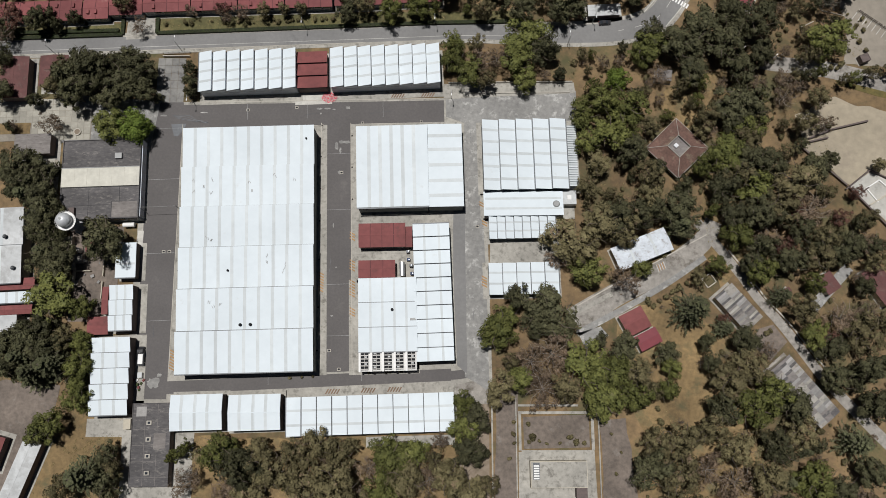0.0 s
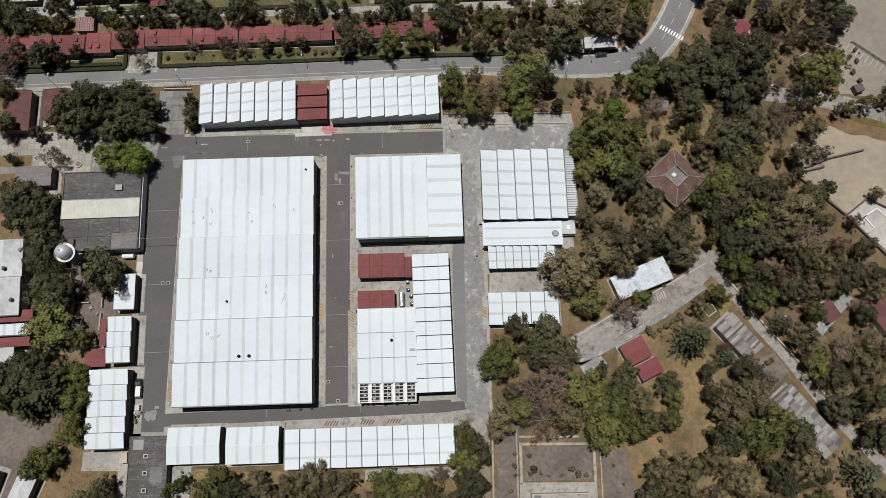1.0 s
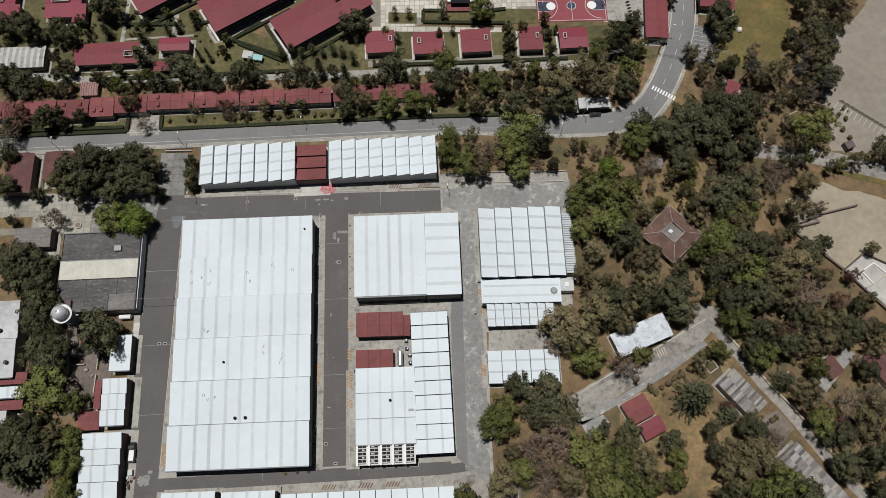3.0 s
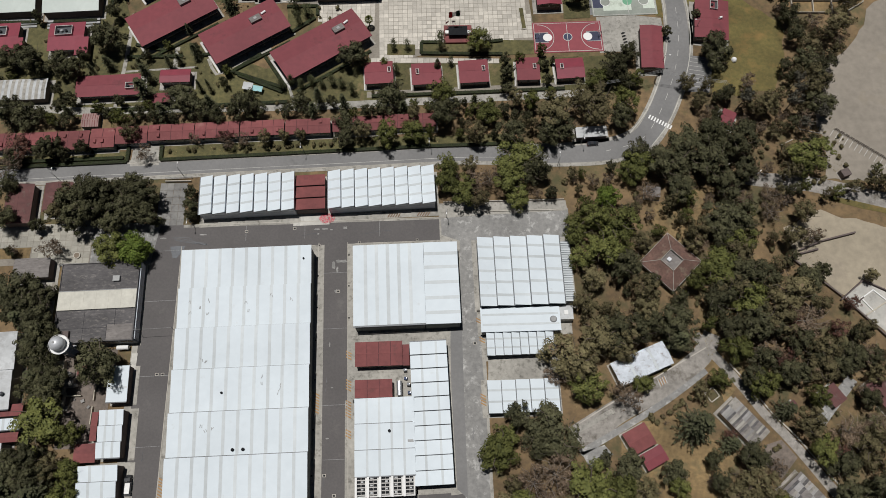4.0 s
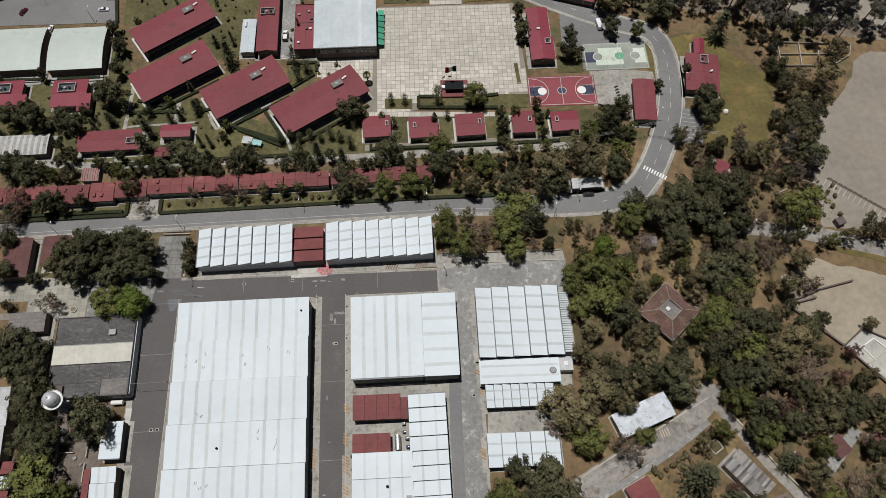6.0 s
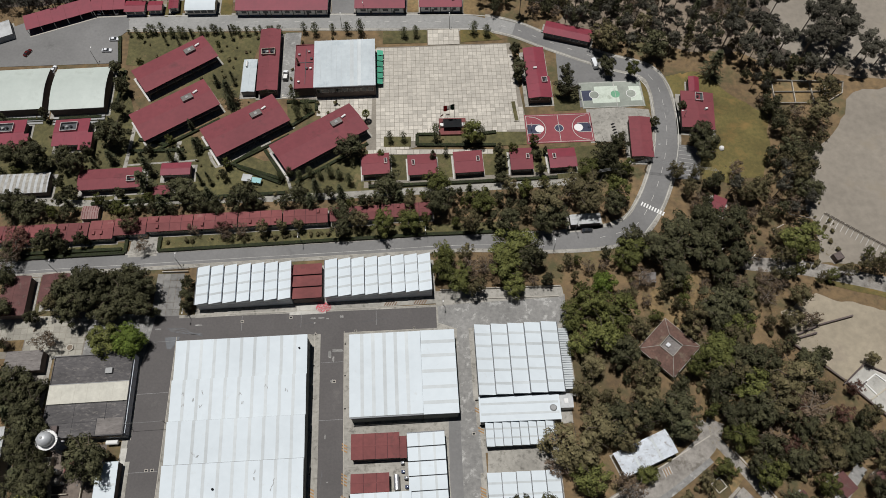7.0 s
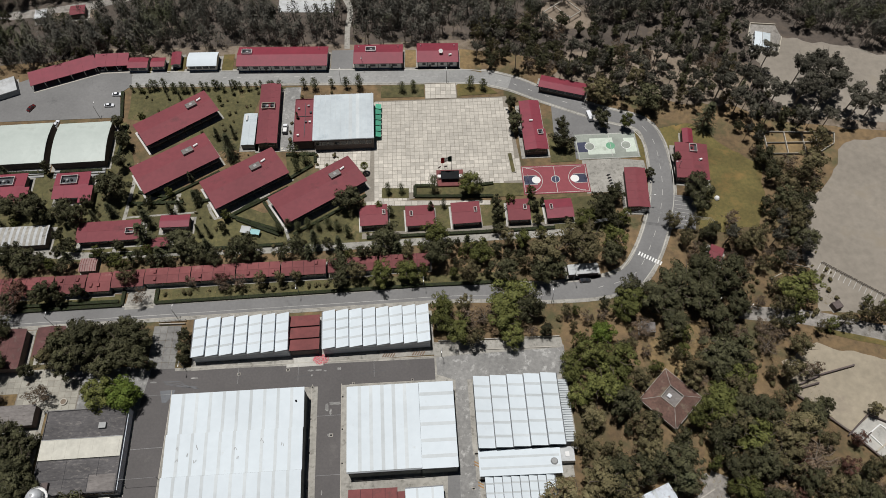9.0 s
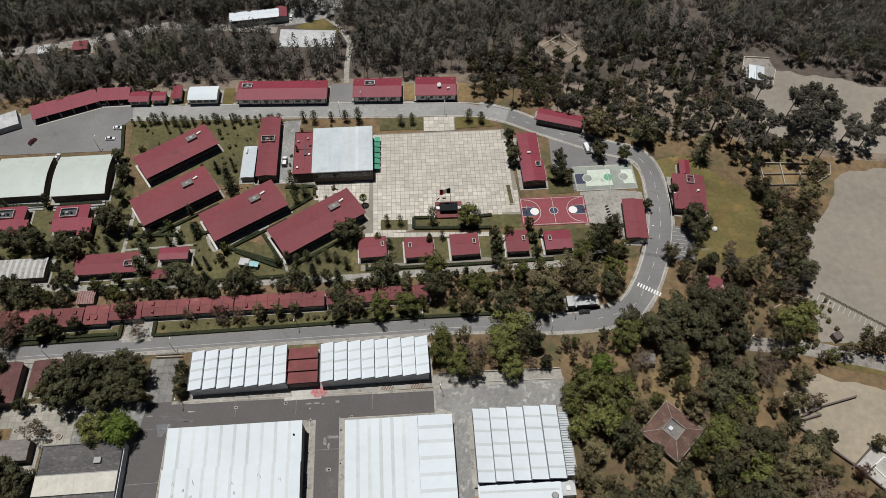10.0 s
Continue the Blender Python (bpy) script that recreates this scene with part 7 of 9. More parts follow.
car(-144.6, 240.9, 0, CARWHITE, "white saloon car parked beside a hedge")
car(-146.8, 234.2, 2, CARWHITE, "white saloon car parked beside a hedge")
car(-182.6, 233.8, 62, CARRED, "dark red car parked askew in the yard")
car(-199.0, 226.0, 10, CARWHITE, "white car parked behind a vaulted hall")
car(-168.6, 223.6, 80, CARWHITE, "white car between two vaulted halls", 0.05)
for k, x in enumerate((-154.6, -149.0, -146.4)):
    car(x, 258.6, 90, (CARWHITE, CARBLACK, STEEL)[k], "car parked under a red carport roof")
car(-69.2, 318.6, 80, CARWHITE, "white car in the woodland yard", 0.08)
car(61.0, 134.6, 4, CARBLACK, "dark car beside the road")


def truck(x, y, deg, label, cabm, load, z=0.1, ln=6.4):
    e = thing("truck", x, y, deg, label, "truck", "trucks", z=z)
    part("chassis", box(-ln / 2, ln / 2, -0.5, 0.5, 0.5, 0.75), CARBLACK, e)
    part("cab", loft([(ln / 2 - 2.0, 1.05, 0.6, 2.3), (ln / 2 - 1.0, 1.05, 0.55, 2.3), (ln / 2 - 0.5, 1.02, 0.55, 1.4), (ln / 2 + 0.1, 0.95, 0.55, 1.2)]), cabm, e)
    part("windscreen", sheet([(ln / 2 - 0.95, -0.85, 2.2), (ln / 2 - 0.55, -0.85, 1.45), (ln / 2 - 0.55, 0.85, 1.45), (ln / 2 - 0.95, 0.85, 2.2)], 0.04, 0.03), GLASS, e)
    bd = part("load_bed", box(-ln / 2, ln / 2 - 2.1, -1.1, 1.1, 0.75, 0.9), CARBLACK, e)
    for q in ((-ln / 2, ln / 2 - 2.1, -1.15, -1.08), (-ln / 2, ln / 2 - 2.1, 1.08, 1.15), (-ln / 2, -ln / 2 + 0.08, -1.08, 1.08)):
        part("side_board", box(*q, 0.9, 1.4), CARBLACK, bd)
    part("load", soft_box(-ln / 2 + 0.5, ln / 2 - 2.5, -0.85, 0.85, 0.9, 1.7, 0.08), load, e, "pale load on the bed")
    for wx in (-ln / 2 + 1.1, ln / 2 - 1.0):
        for wy in (-0.95, 0.95):
            wheel(e, wx, wy, 0.45, 0.3)


truck(-103.9, 10.0, 91, "dark flatbed truck with a pale load in the yard street", CARBLACK, CLEANWHITE)
truck(-64.0, 216.8, 88, "white delivery truck in the service lane", CARWHITE, CLEANWHITE, 0.12, 5.4)
vn = thing("minibus", 74.6, 219.6, 100, "white minibus parked beside the road", "minibus", z=0.1)
part("body", soft_box(-2.6, 2.6, -0.95, 0.95, 0.35, 2.3, 0.2), CARWHITE, vn)
part("side_glass", box(-2.2, 2.2, -0.97, 0.97, 1.35, 1.95), GLASS, vn)
part("windscreen", box(2.55, 2.62, -0.8, 0.8, 1.3, 2.0), GLASS, vn)
for wx in (-1.6, 1.7):
    for wy in (-0.85, 0.85):
        wheel(vn, wx, wy)
for k in range(5):
    mc = thing("motorcycle", 78.4 + 0.2 * k, 186.4 - 1.5 * k, 20, "dark motorcycle parked in a row", "motorcycle", "motorcycles", z=0.07)
    for wx in (-0.65, 0.65):
        part("wheel", tube(0.3, -0.06, 0.06, 12), RUBBER, mc, at=pose(wx, 0, 0.3, 90, 0, 0))
    part("frame_body", soft_box(-0.6, 0.5, -0.14, 0.14, 0.35, 0.75, 0.05), CARBLACK, mc)
    part("saddle", soft_box(-0.7, 0.0, -0.16, 0.16, 0.75, 0.88, 0.04), RUBBER, mc)
    part("handlebar", box(0.45, 0.52, -0.35, 0.35, 0.95, 1.02), STEEL, mc)
tp = thing("tarp_shelter", -74.2, 161.6, -12, "small shelter with pale aqua sheets", "shelter")
part("aqua_sheet", sheet([(0.4, -1.2, 1.9), (4.4, -1.2, 1.9), (4.4, 1.2, 2.2), (0.4, 1.2, 2.2)], 0.06), AQUA, tp)
part("pale_sheet", sheet([(-3.8, -1.2, 2.0), (0.2, -1.2, 2.0), (0.2, 2.0, 2.3), (-3.8, 2.0, 2.3)], 0.06), GREYWHITE, tp)
for x in (-3.6, 0.3, 4.2):
    for y in (-1.0, 1.0):
        part("post", box(x - 0.06, x + 0.06, y - 0.06, y + 0.06, 0, 1.85), GREYPAINT, tp)
# red scatter of petals or papers on the yard pavement
rng = random.Random(11)
bm = bmesh.new()
for k in range(620):
    q, r = rng.uniform(0, 6.283), 2.5 * math.sqrt(rng.random())
    x, y, s0 = -42.0 + r * 1.15 * math.cos(q), 104.9 + r * 0.85 * math.sin(q), rng.uniform(0.05, 0.13)
    t = rng.uniform(0, 3.14)
    bm.faces.new([bm.verts.new((x + s0 * math.cos(t + j * 1.5708), y + s0 * math.sin(t + j * 1.5708), 0.21 + rng.random() * 0.03)) for j in range(4)])
tagged(part("red_scatter", bm, PETALS, None), "scattered red scraps on the pale pavement", "litter", kind="stuff")
# junk at the yard corner
for k in range(9):
    j_ = thing("junk_heap", -104.6 + rng.uniform(-2, 2), 0.4 + rng.uniform(-1.8, 1.6), rng.uniform(0, 90), "small heap of scrap boxes at the yard corner", "scrap", "scrap", z=0.08)
    part("scrap_box", soft_box(-0.5, 0.5, -0.35, 0.35, 0, rng.uniform(0.3, 0.9), 0.05), rng.choice((OLDRED, GREYPAINT, CLEANWHITE, HEDGE)), j_)
cb = thing("cabinet_box", -103.8, 3.6, 2, "white metal cabinet standing in the street", "cabinet", z=0.08)
part("body", soft_box(-0.7, 0.7, -0.9, 0.9, 0, 1.3, 0.06), CLEANWHITE, cb)
part("lid", box(-0.75, 0.75, -0.95, 0.95, 1.3, 1.36), GREYWHITE, cb)


# ---- street lamps and utility poles ----
def street_lamp(x, y, deg, h=8.0):
    e = thing("street_lamp", x, y, deg, "slim grey street lamp with one arm", "street lamp", "street lamps")
    part("pole", tube(0.13, 0, h, 8, 0.07), GREYPAINT, e)
    part("arm", box(0, 1.6, -0.05, 0.05, h - 0.1, h), GREYPAINT, e)
    part("lamp_head", soft_box(1.4, 2.2, -0.16, 0.16, h - 0.12, h + 0.06, 0.04), CLEANWHITE, e)


for x, y, deg in ((-145, 122.0, 90), (-98, 123.5, 90), (-52, 132.9, -90), (-3, 134.4, -90), (46.6, 125.4, 90), (56.4, 134.8, -90), (-172, 121, 90), (108.4, 187, 180), (92, 170, 0), (-40, 245, 90), (10, 243.6, 90), (-150, 227.5, 90), (108.5, 120, 40), (120, 117, 40), (-92, 102.6, -90), (3.0, 104.6, -90), (-30, 254.8, -90)):
    street_lamp(x, y, deg)


def cable(p, q, sag=0.8):
    """A thin sagging wire between two points, on two slim poles."""
    e = thing("overhead_cable", 0, 0, 0, "thin pale overhead cable between two slim poles", "cable", "overhead cables")
    pts = [Vector(p).lerp(Vector(q), k / 12) - Vector((0, 0, sag * 4 * (k / 12) * (1 - k / 12))) for k in range(13)]
    bm = bmesh.new()
    rows = [[bm.verts.new(c + Vector(o)) for o in ((0, 0.05, 0), (0, 0, 0.05), (0, -0.05, 0), (0, 0, -0.05))] for c in pts]
    for a_, b_ in zip(rows, rows[1:]):
        for i in range(4):
            bm.faces.new((a_[i], a_[(i + 1) % 4], b_[(i + 1) % 4], b_[i]))
    part("wire", bm, GREYPAINT, e)
    for c in (p, q):
        part("pole", tube(0.1, 0, c[2] + 0.1, 8, 0.07, x=c[0], y=c[1]), GREYPAINT, e)


# ---- trees ----
def leaf_mesh(name, pts, normals, sizes, material, toss=0.24, droop=0.0):
    """Small three-cornered leaf clumps at pts, one mesh; with droop they hang as narrow upright sprays."""
    r = np.random.RandomState(len(pts) % 97)
    n = len(pts)
    nrm = normals + r.normal(0, toss, (n, 3))
    nrm /= np.linalg.norm(nrm, axis=1, keepdims=True) + 1e-9
    ref = r.normal(0, 1, (n, 3)) + (0, 0, droop)
    u = np.cross(nrm, ref)
    u /= np.linalg.norm(u, axis=1, keepdims=True) + 1e-9
    v = np.cross(nrm, u)
    s0 = sizes[:, None]
    k = r.uniform(0.6, 1.0, (n, 1))
    if droop:
        u, v = u * 0.6, v * 1.5
    co = np.stack([pts + u * s0, pts - u * s0 * 0.55 + v * s0 * k, pts - u * s0 * 0.55 - v * s0 * k], 1).reshape(-1, 3)
    me = bpy.data.meshes.new(name)
    me.vertices.add(3 * n)
    me.vertices.foreach_set("co", co.ravel())
    me.loops.add(3 * n)
    me.loops.foreach_set("vertex_index", np.arange(3 * n))
    me.polygons.add(n)
    me.polygons.foreach_set("loop_start", np.arange(0, 3 * n, 3))
    me.update(calc_edges=True)
    me.materials.append(material)
    return me


def crown_points(r, n, lobes, spread, flat_):
    """Points on many small leaf pads that fill a crown of radius 1 centred on height 0, round a denser heart that keeps the light out."""
    cs = []
    while len(cs) < lobes:
        p = r.uniform(-1, 1, 3)
        if np.linalg.norm(p) < 1 and p[2] > -0.85:
            p = p / (np.linalg.norm(p) + 1e-9) * r.uniform(0.5, 1.0) ** 0.7 * (1 - spread)
            cs.append(p * (1, 1, flat_))
    cs = np.array(cs)
    turn = np.arctan2(cs[:, 1], cs[:, 0])      # an uneven outline: bays and jutting boughs
    out = 1 + 0.16 * np.sin(2 * turn + r.uniform(0, 6)) + 0.12 * np.sin(5 * turn + r.uniform(0, 6)) + r.uniform(-0.14, 0.14, lobes)
    cs = cs * np.stack([out, out, np.ones(lobes)], 1)
    rad = r.uniform(0.5, 1.35, lobes) * spread
    k = int(n * 0.86)
    share = rad ** 2 / (rad ** 2).sum()
    idx = r.choice(lobes, k, p=share)
    d = r.normal(0, 1, (k, 3))
    d[:, 2] += 0.3
    d /= np.linalg.norm(d, axis=1, keepdims=True)
    q = r.uniform(0.35, 1.08, (k, 1)) ** 0.55
    pads = cs[idx] + d * q * rad[idx][:, None] * (1, 1, 0.62)
    lean = d * (1, 1, 0.8) + cs[idx] * 0.5
    e = r.normal(0, 1, (n - k, 3))
    e /= np.linalg.norm(e, axis=1, keepdims=True)
    heart = e * r.uniform(0.25, 0.62, (n - k, 1)) * (1, 1, flat_) + (0, 0, -0.12)
    return np.concatenate([pads, heart]), np.concatenate([lean / (np.linalg.norm(lean, axis=1, keepdims=True) + 1e-9), e])


def limb(bm, p, q, r0, r1, n=5):
    p, q = Vector(p), Vector(q)
    t = (q - p).normalized()
    a_ = t.orthogonal().normalized()
    b_ = t.cross(a_)
    rows = [[bm.verts.new(c + (a_ * math.cos(6.28319 * i / n) + b_ * math.sin(6.28319 * i / n)) * r) for i in range(n)] for c, r in ((p, r0), (q, r1))]
    for i in range(n):
        j = (i + 1) % n
        bm.faces.new((rows[0][i], rows[0][j], rows[1][j], rows[1][i]))


def trunk_mesh(r, height, spread, r0=0.22, limbs=6, bark=None, start=0.35):
    bm = bmesh.new()
    lean = (r.uniform(-0.3, 0.3), r.uniform(-0.3, 0.3))
    mid = (lean[0] * 0.5, lean[1] * 0.5, height * start)
    limb(bm, (0, 0, -0.2), mid, r0, r0 * 0.75, 7)
    limb(bm, mid, (lean[0], lean[1], height * 0.82), r0 * 0.75, r0 * 0.25, 6)
    for k in range(limbs):
        q = 6.28319 * (k + r.uniform(-0.3, 0.3)) / limbs
        z0 = height * (start + 0.08 * (k % 3))
        a_ = (mid[0], mid[1], z0)
        b_ = (spread * 0.55 * math.cos(q), spread * 0.55 * math.sin(q), z0 + height * r.uniform(0.15, 0.3))
        c_ = (spread * 0.85 * math.cos(q + 0.3), spread * 0.85 * math.sin(q + 0.3), z0 + height * r.uniform(0.25, 0.42))
        limb(bm, a_, b_, r0 * 0.5, r0 * 0.3)
        limb(bm, b_, c_, r0 * 0.3, r0 * 0.08, 4)
    me = bpy.data.meshes.new("trunk")
    bm.to_mesh(me)
    bm.free()
    me.materials.append(bark or BARK)
    return me


cable((-106.4, 61.2, 7.6), (-93.4, 61.7, 7.6), 0.4)
for k in range(3):
    cable((66.6 + 0.5 * k, 157.0 + 0.6 * k, 8.0), (88.6, 162.0 + 0.5 * k, 8.0))
    cable((88.6, 162.0 + 0.5 * k, 8.0), (115.4 - 0.4 * k, 156.4 + 0.6 * k, 8.0))
KINDS = dict(
    dark=("broad dark green leafy tree", "broadleaf_tree", 3900, 40, 0.22, 1.05, 11.6, 5.0, 0.272),
    green=("leafy mid-green broad tree", "tree", 3700, 38, 0.22, 1.02, 10.6, 4.8, 0.257),
    bright=("round bright green tree", "tree", 5600, 90, 0.2, 0.8, 8.4, 4.8, 0.26),
    olive=("loose olive-green dusty tree", "tree", 3200, 38, 0.2, 1.02, 11.6, 4.8, 0.245),
    russet=("russet-leaved half-dry broad tree", "tree", 2600, 40, 0.18, 0.9, 9.5, 4.7, 0.21),
    dry=("half-bare brown dry tree", "bare_tree", 1900, 40, 0.17, 0.8, 9.0, 4.7, 0.19),
    gum=("tall open grey-green gum tree", "gum_tree", 2600, 26, 0.22, 0.75, 15.0, 4.6, 0.25),
)
MODELS = {}
for kind, (label, name, n, lobes, spread, flat_, height, rad, size) in KINDS.items():
    MODELS[kind] = []
    for v in range(4):
        r = np.random.RandomState(100 + 7 * v + len(kind))
        pts, nrm = crown_points(r, n, lobes, spread, flat_)
        top = height - rad * flat_ * 0.95
        pts = pts * rad + (0, 0, top)
        leaves = leaf_mesh("crown", pts, nrm, r.uniform(0.5, 1.4, n) * size, LEAF[kind], 0.3)
        wood = trunk_mesh(r, height, rad, 0.17 if kind == "dry" else 0.24, 12 if kind == "dry" else 6, PALEBARK if kind in ("dry", "gum") else BARK, 0.5 if kind == "gum" else 0.33)
        MODELS[kind].append((wood, leaves, rad, height, label, name))
# conifers: whorls of drooping boughs, seen from above as a star
MODELS["conifer"] = []
for v in range(3):
    r = np.random.RandomState(300 + v)
    pts, nrm = [], []
    bm = bmesh.new()
    limb(bm, (0, 0, -0.2), (0, 0, 13.6), 0.26, 0.04, 7)
    for lv in range(11):
        z = 2.4 + lv * 1.02
        reach = 4.6 * (1 - (lv / 11.5)) ** 0.75
        for k in range(8):
            q = 6.28319 * (k + r.uniform(-0.25, 0.25) + lv * 0.37) / 8
            ln = reach * r.uniform(0.75, 1.1)
            limb(bm, (0, 0, z), (ln * math.cos(q), ln * math.sin(q), z - 0.22 * ln), 0.06, 0.015, 3)
            for j in range(34):
                u = 0.15 + 0.85 * j / 33
                s0 = (1 - u) * 0.7 + 0.12
                side = r.uniform(-1, 1) * s0 * 1.25
                pts.append((ln * u * math.cos(q) - side * math.sin(q), ln * u * math.sin(q) + side * math.cos(q), z - 0.22 * ln * u + r.uniform(-0.12, 0.12)))
                nrm.append((0.3 * math.cos(q), 0.3 * math.sin(q), 1))
    me = bpy.data.meshes.new("trunk")
    bm.to_mesh(me)
    bm.free()
    me.materials.append(BARK)
    pts = np.array(pts)
    MODELS["conifer"].append((me, leaf_mesh("crown", pts, np.array(nrm), r.uniform(0.11, 0.26, len(pts)), LEAF["conifer"]), 4.6, 13.6, "dark spreading star-shaped conifer", "conifer_tree"))
MODELS["cypress"] = []
for v in range(3):
    r = np.random.RandomState(400 + v)
    n = 420
    z = r.uniform(0, 1, n) ** 0.8
    q = r.uniform(0, 6.283, n)
    w = 0.85 * np.sin(np.clip(z * 2.6 + 0.35, 0, 3.1)) * r.uniform(0.55, 1.1, n)
    pts = np.stack([w * np.cos(q), w * np.sin(q), 0.5 + z * 5.2], 1)
    nrm = np.stack([np.cos(q), np.sin(q), np.full(n, 0.5)], 1)
    MODELS["cypress"].append((trunk_mesh(r, 5.2, 0.4, 0.1, 3), leaf_mesh("crown", pts, nrm, r.uniform(0.12, 0.28, n), LEAF["conifer"]), 0.95, 5.7, "slim young dark green cypress", "cypress_tree"))
MODELS["young"] = []
for v in range(4):
    r = np.random.RandomState(450 + v)
    n = 520
    z = r.uniform(0, 1, n) ** 0.9
    q = r.uniform(0, 6.283, n)
    w = (0.35 + 1.0 * np.sin(np.clip(z * 2.7 + 0.3, 0, 3.1))) * r.uniform(0.3, 1.1, n) * (1 + 0.25 * np.sin(3 * q + 5 * z + v))
    pts = np.stack([w * np.cos(q), w * np.sin(q), 1.0 + z * 4.4], 1)
    nrm = np.stack([np.cos(q), np.sin(q), np.full(n, 0.6)], 1)
    MODELS["young"].append((trunk_mesh(r, 5.0, 0.9, 0.09, 5), leaf_mesh("crown", pts, nrm, r.uniform(0.1, 0.24, n), LEAF["young"]), 1.35, 5.4, "slim young grey-green tree", "young_tree"))
MODELS["bare"] = []
for v in range(3):
    r = np.random.RandomState(480 + v)
    pts = r.normal(0, 1, (60, 3)) * (1.5, 1.5, 0.7) + (0, 0, 3.6)
    MODELS["bare"].append((trunk_mesh(r, 5.4, 2.8, 0.16, 9, BARK, 0.25), leaf_mesh("crown", pts, np.tile((0.0, 0.0, 1.0), (60, 1)), r.uniform(0.06, 0.14, 60), LEAF["dry"]), 2.6, 5.4, "small leafless tree with dark crooked limbs", "bare_tree"))
MODELS["shrub"] = []
for v in range(3):
    r = np.random.RandomState(500 + v)
    pts, nrm = crown_points(r, 420, 8, 0.4, 0.7)
    pts = pts * 1.1 + (0, 0, 0.9)
    MODELS["shrub"].append((trunk_mesh(r, 1.4, 0.6, 0.06, 4), leaf_mesh("crown", pts, nrm, r.uniform(0.1, 0.22, 420), LEAF["olive"]), 1.2, 1.9, "low dusty olive garden shrub", "shrub"))
MASTERS = {}
tree_rng = random.Random(21)


def tree_pose(kind, x, y, radius, stretch=None):
    v = tree_rng.randrange(len(MODELS[kind]))
    sx = radius / MODELS[kind][v][2]
    sz = (stretch or 1.0) * max(0.62, min(1.35, sx ** 0.55)) * tree_rng.uniform(0.9, 1.25) if kind not in ("shrub", "cypress", "young") else sx * tree_rng.uniform(0.9, 1.2)
    return v, pose(x, y, 0, tree_rng.uniform(-2, 2), tree_rng.uniform(-2, 2), tree_rng.uniform(0, 360)) @ Matrix.Diagonal((sx * tree_rng.uniform(0.85, 1.15), sx * tree_rng.uniform(0.9, 1.2), sz, 1))


def tree(kind, x, y, radius, stretch=None):
    """One tree of that kind with a crown of that radius."""
    v, m = tree_pose(kind, x, y, radius, stretch)
    wood, leaves, rad, height, label, name = MODELS[kind][v]
    key = (kind, v)
    if key not in MASTERS:
        e = new(name)
        tagged(e, label, "shrub" if kind == "shrub" else "tree", label + "s")
        part("trunk", wood, None, e)
        part("crown", leaves, None, e)
        e.matrix_basis = m
        MASTERS[key] = e
        return e
    made = copy_thing(MASTERS[key], Matrix.Identity(4))
    made.matrix_basis = m
    return made


# bright trees, yard and eastern wood
BRIGHT_YARD_1 = [
    (-111.2, 91.1, 7.5), (63.4, 109.8, 4.6),
]
# conifer trees, yard and eastern wood
CONIFER_YARD_1 = [
    (-144, 6.1, 5.8), (-136.3, 4.3, 5.8), (-115.3, -28.6, 8.3), (84, 25, 6.7), (136.1, -18, 5.4),
]
# dark trees, yard and eastern wood
DARK_YARD_1 = [
    (-134, 110.3, 7.4), (-124.7, 109.2, 8), (-116.3, 107, 6.3), (-109.5, 111.4, 6.7), (-107.9, 103.8, 5.9), (-147.9, 102.3, 3.0),
    (-159.6, 104.9, 5), (-160.8, 116.9, 5.1), (-157, 92.4, 1.9), (-130.3, 114.7, 5.9), (-120.1, 115.4, 5.9), (-112.4, 116.7, 5.1),
    (-132.3, 103.1, 5.4), (-121, 102.7, 5.9), (-92.6, 113.9, 2.5), (-91.9, 109.3, 2.7), (-92, 105.6, 2.5), (-148.6, 75.1, 7.2),
    (-141.3, 66.9, 7.4), (-140.4, 58.3, 6.6), (-137.4, 51.1, 5.8), (-138.4, 43.3, 5.6), (-131, 43.1, 4.8), (-134.9, 55.1, 4.4),
    (-140.3, 73.1, 5.1), (-147.5, 68.9, 6.4), (-138.2, 61.8, 5.8), (-140.8, 53.7, 5.0), (-136.4, 47.2, 4.6), (-137.3, 39.7, 4.4),
]
# dark trees, yard and eastern wood
DARK_YARD_2 = [
    (-132.9, 38.8, 5.6), (-116.9, 49.3, 8.4), (-136.7, 19.4, 5.9), (-141.8, 13.7, 6.9), (-132.1, 11.8, 5.9), (-134.8, -15.9, 4.6),
    (-110.8, -22.2, 5), (-109.3, -30.2, 5.7), (-67.2, -26.6, 6.8), (11.4, -10.4, 5), (8.9, -21.3, 5.9), (25.7, 29.8, 5.2),
    (36.9, 24.8, 9.1), (30.8, 20.3, 4.7), (61.1, 12.6, 6.1), (75.5, 10.9, 4.1), (89.2, 14.4, 3.1), (60.3, 56.7, 6.9),
    (68.2, 58.7, 6.9), (82.1, 59.7, 6.9), (84.7, 53.7, 4.8), (36.7, 119.8, 5.9), (42.8, 111.8, 2.9), (65.4, 81.4, 5.8),
    (75.9, 126.9, 6.4), (85.9, 121.3, 8), (94.5, 126.9, 8.1), (102.3, 120.2, 7.2), (107.9, 111.4, 6.3), (90.6, 113.6, 6.3),
]
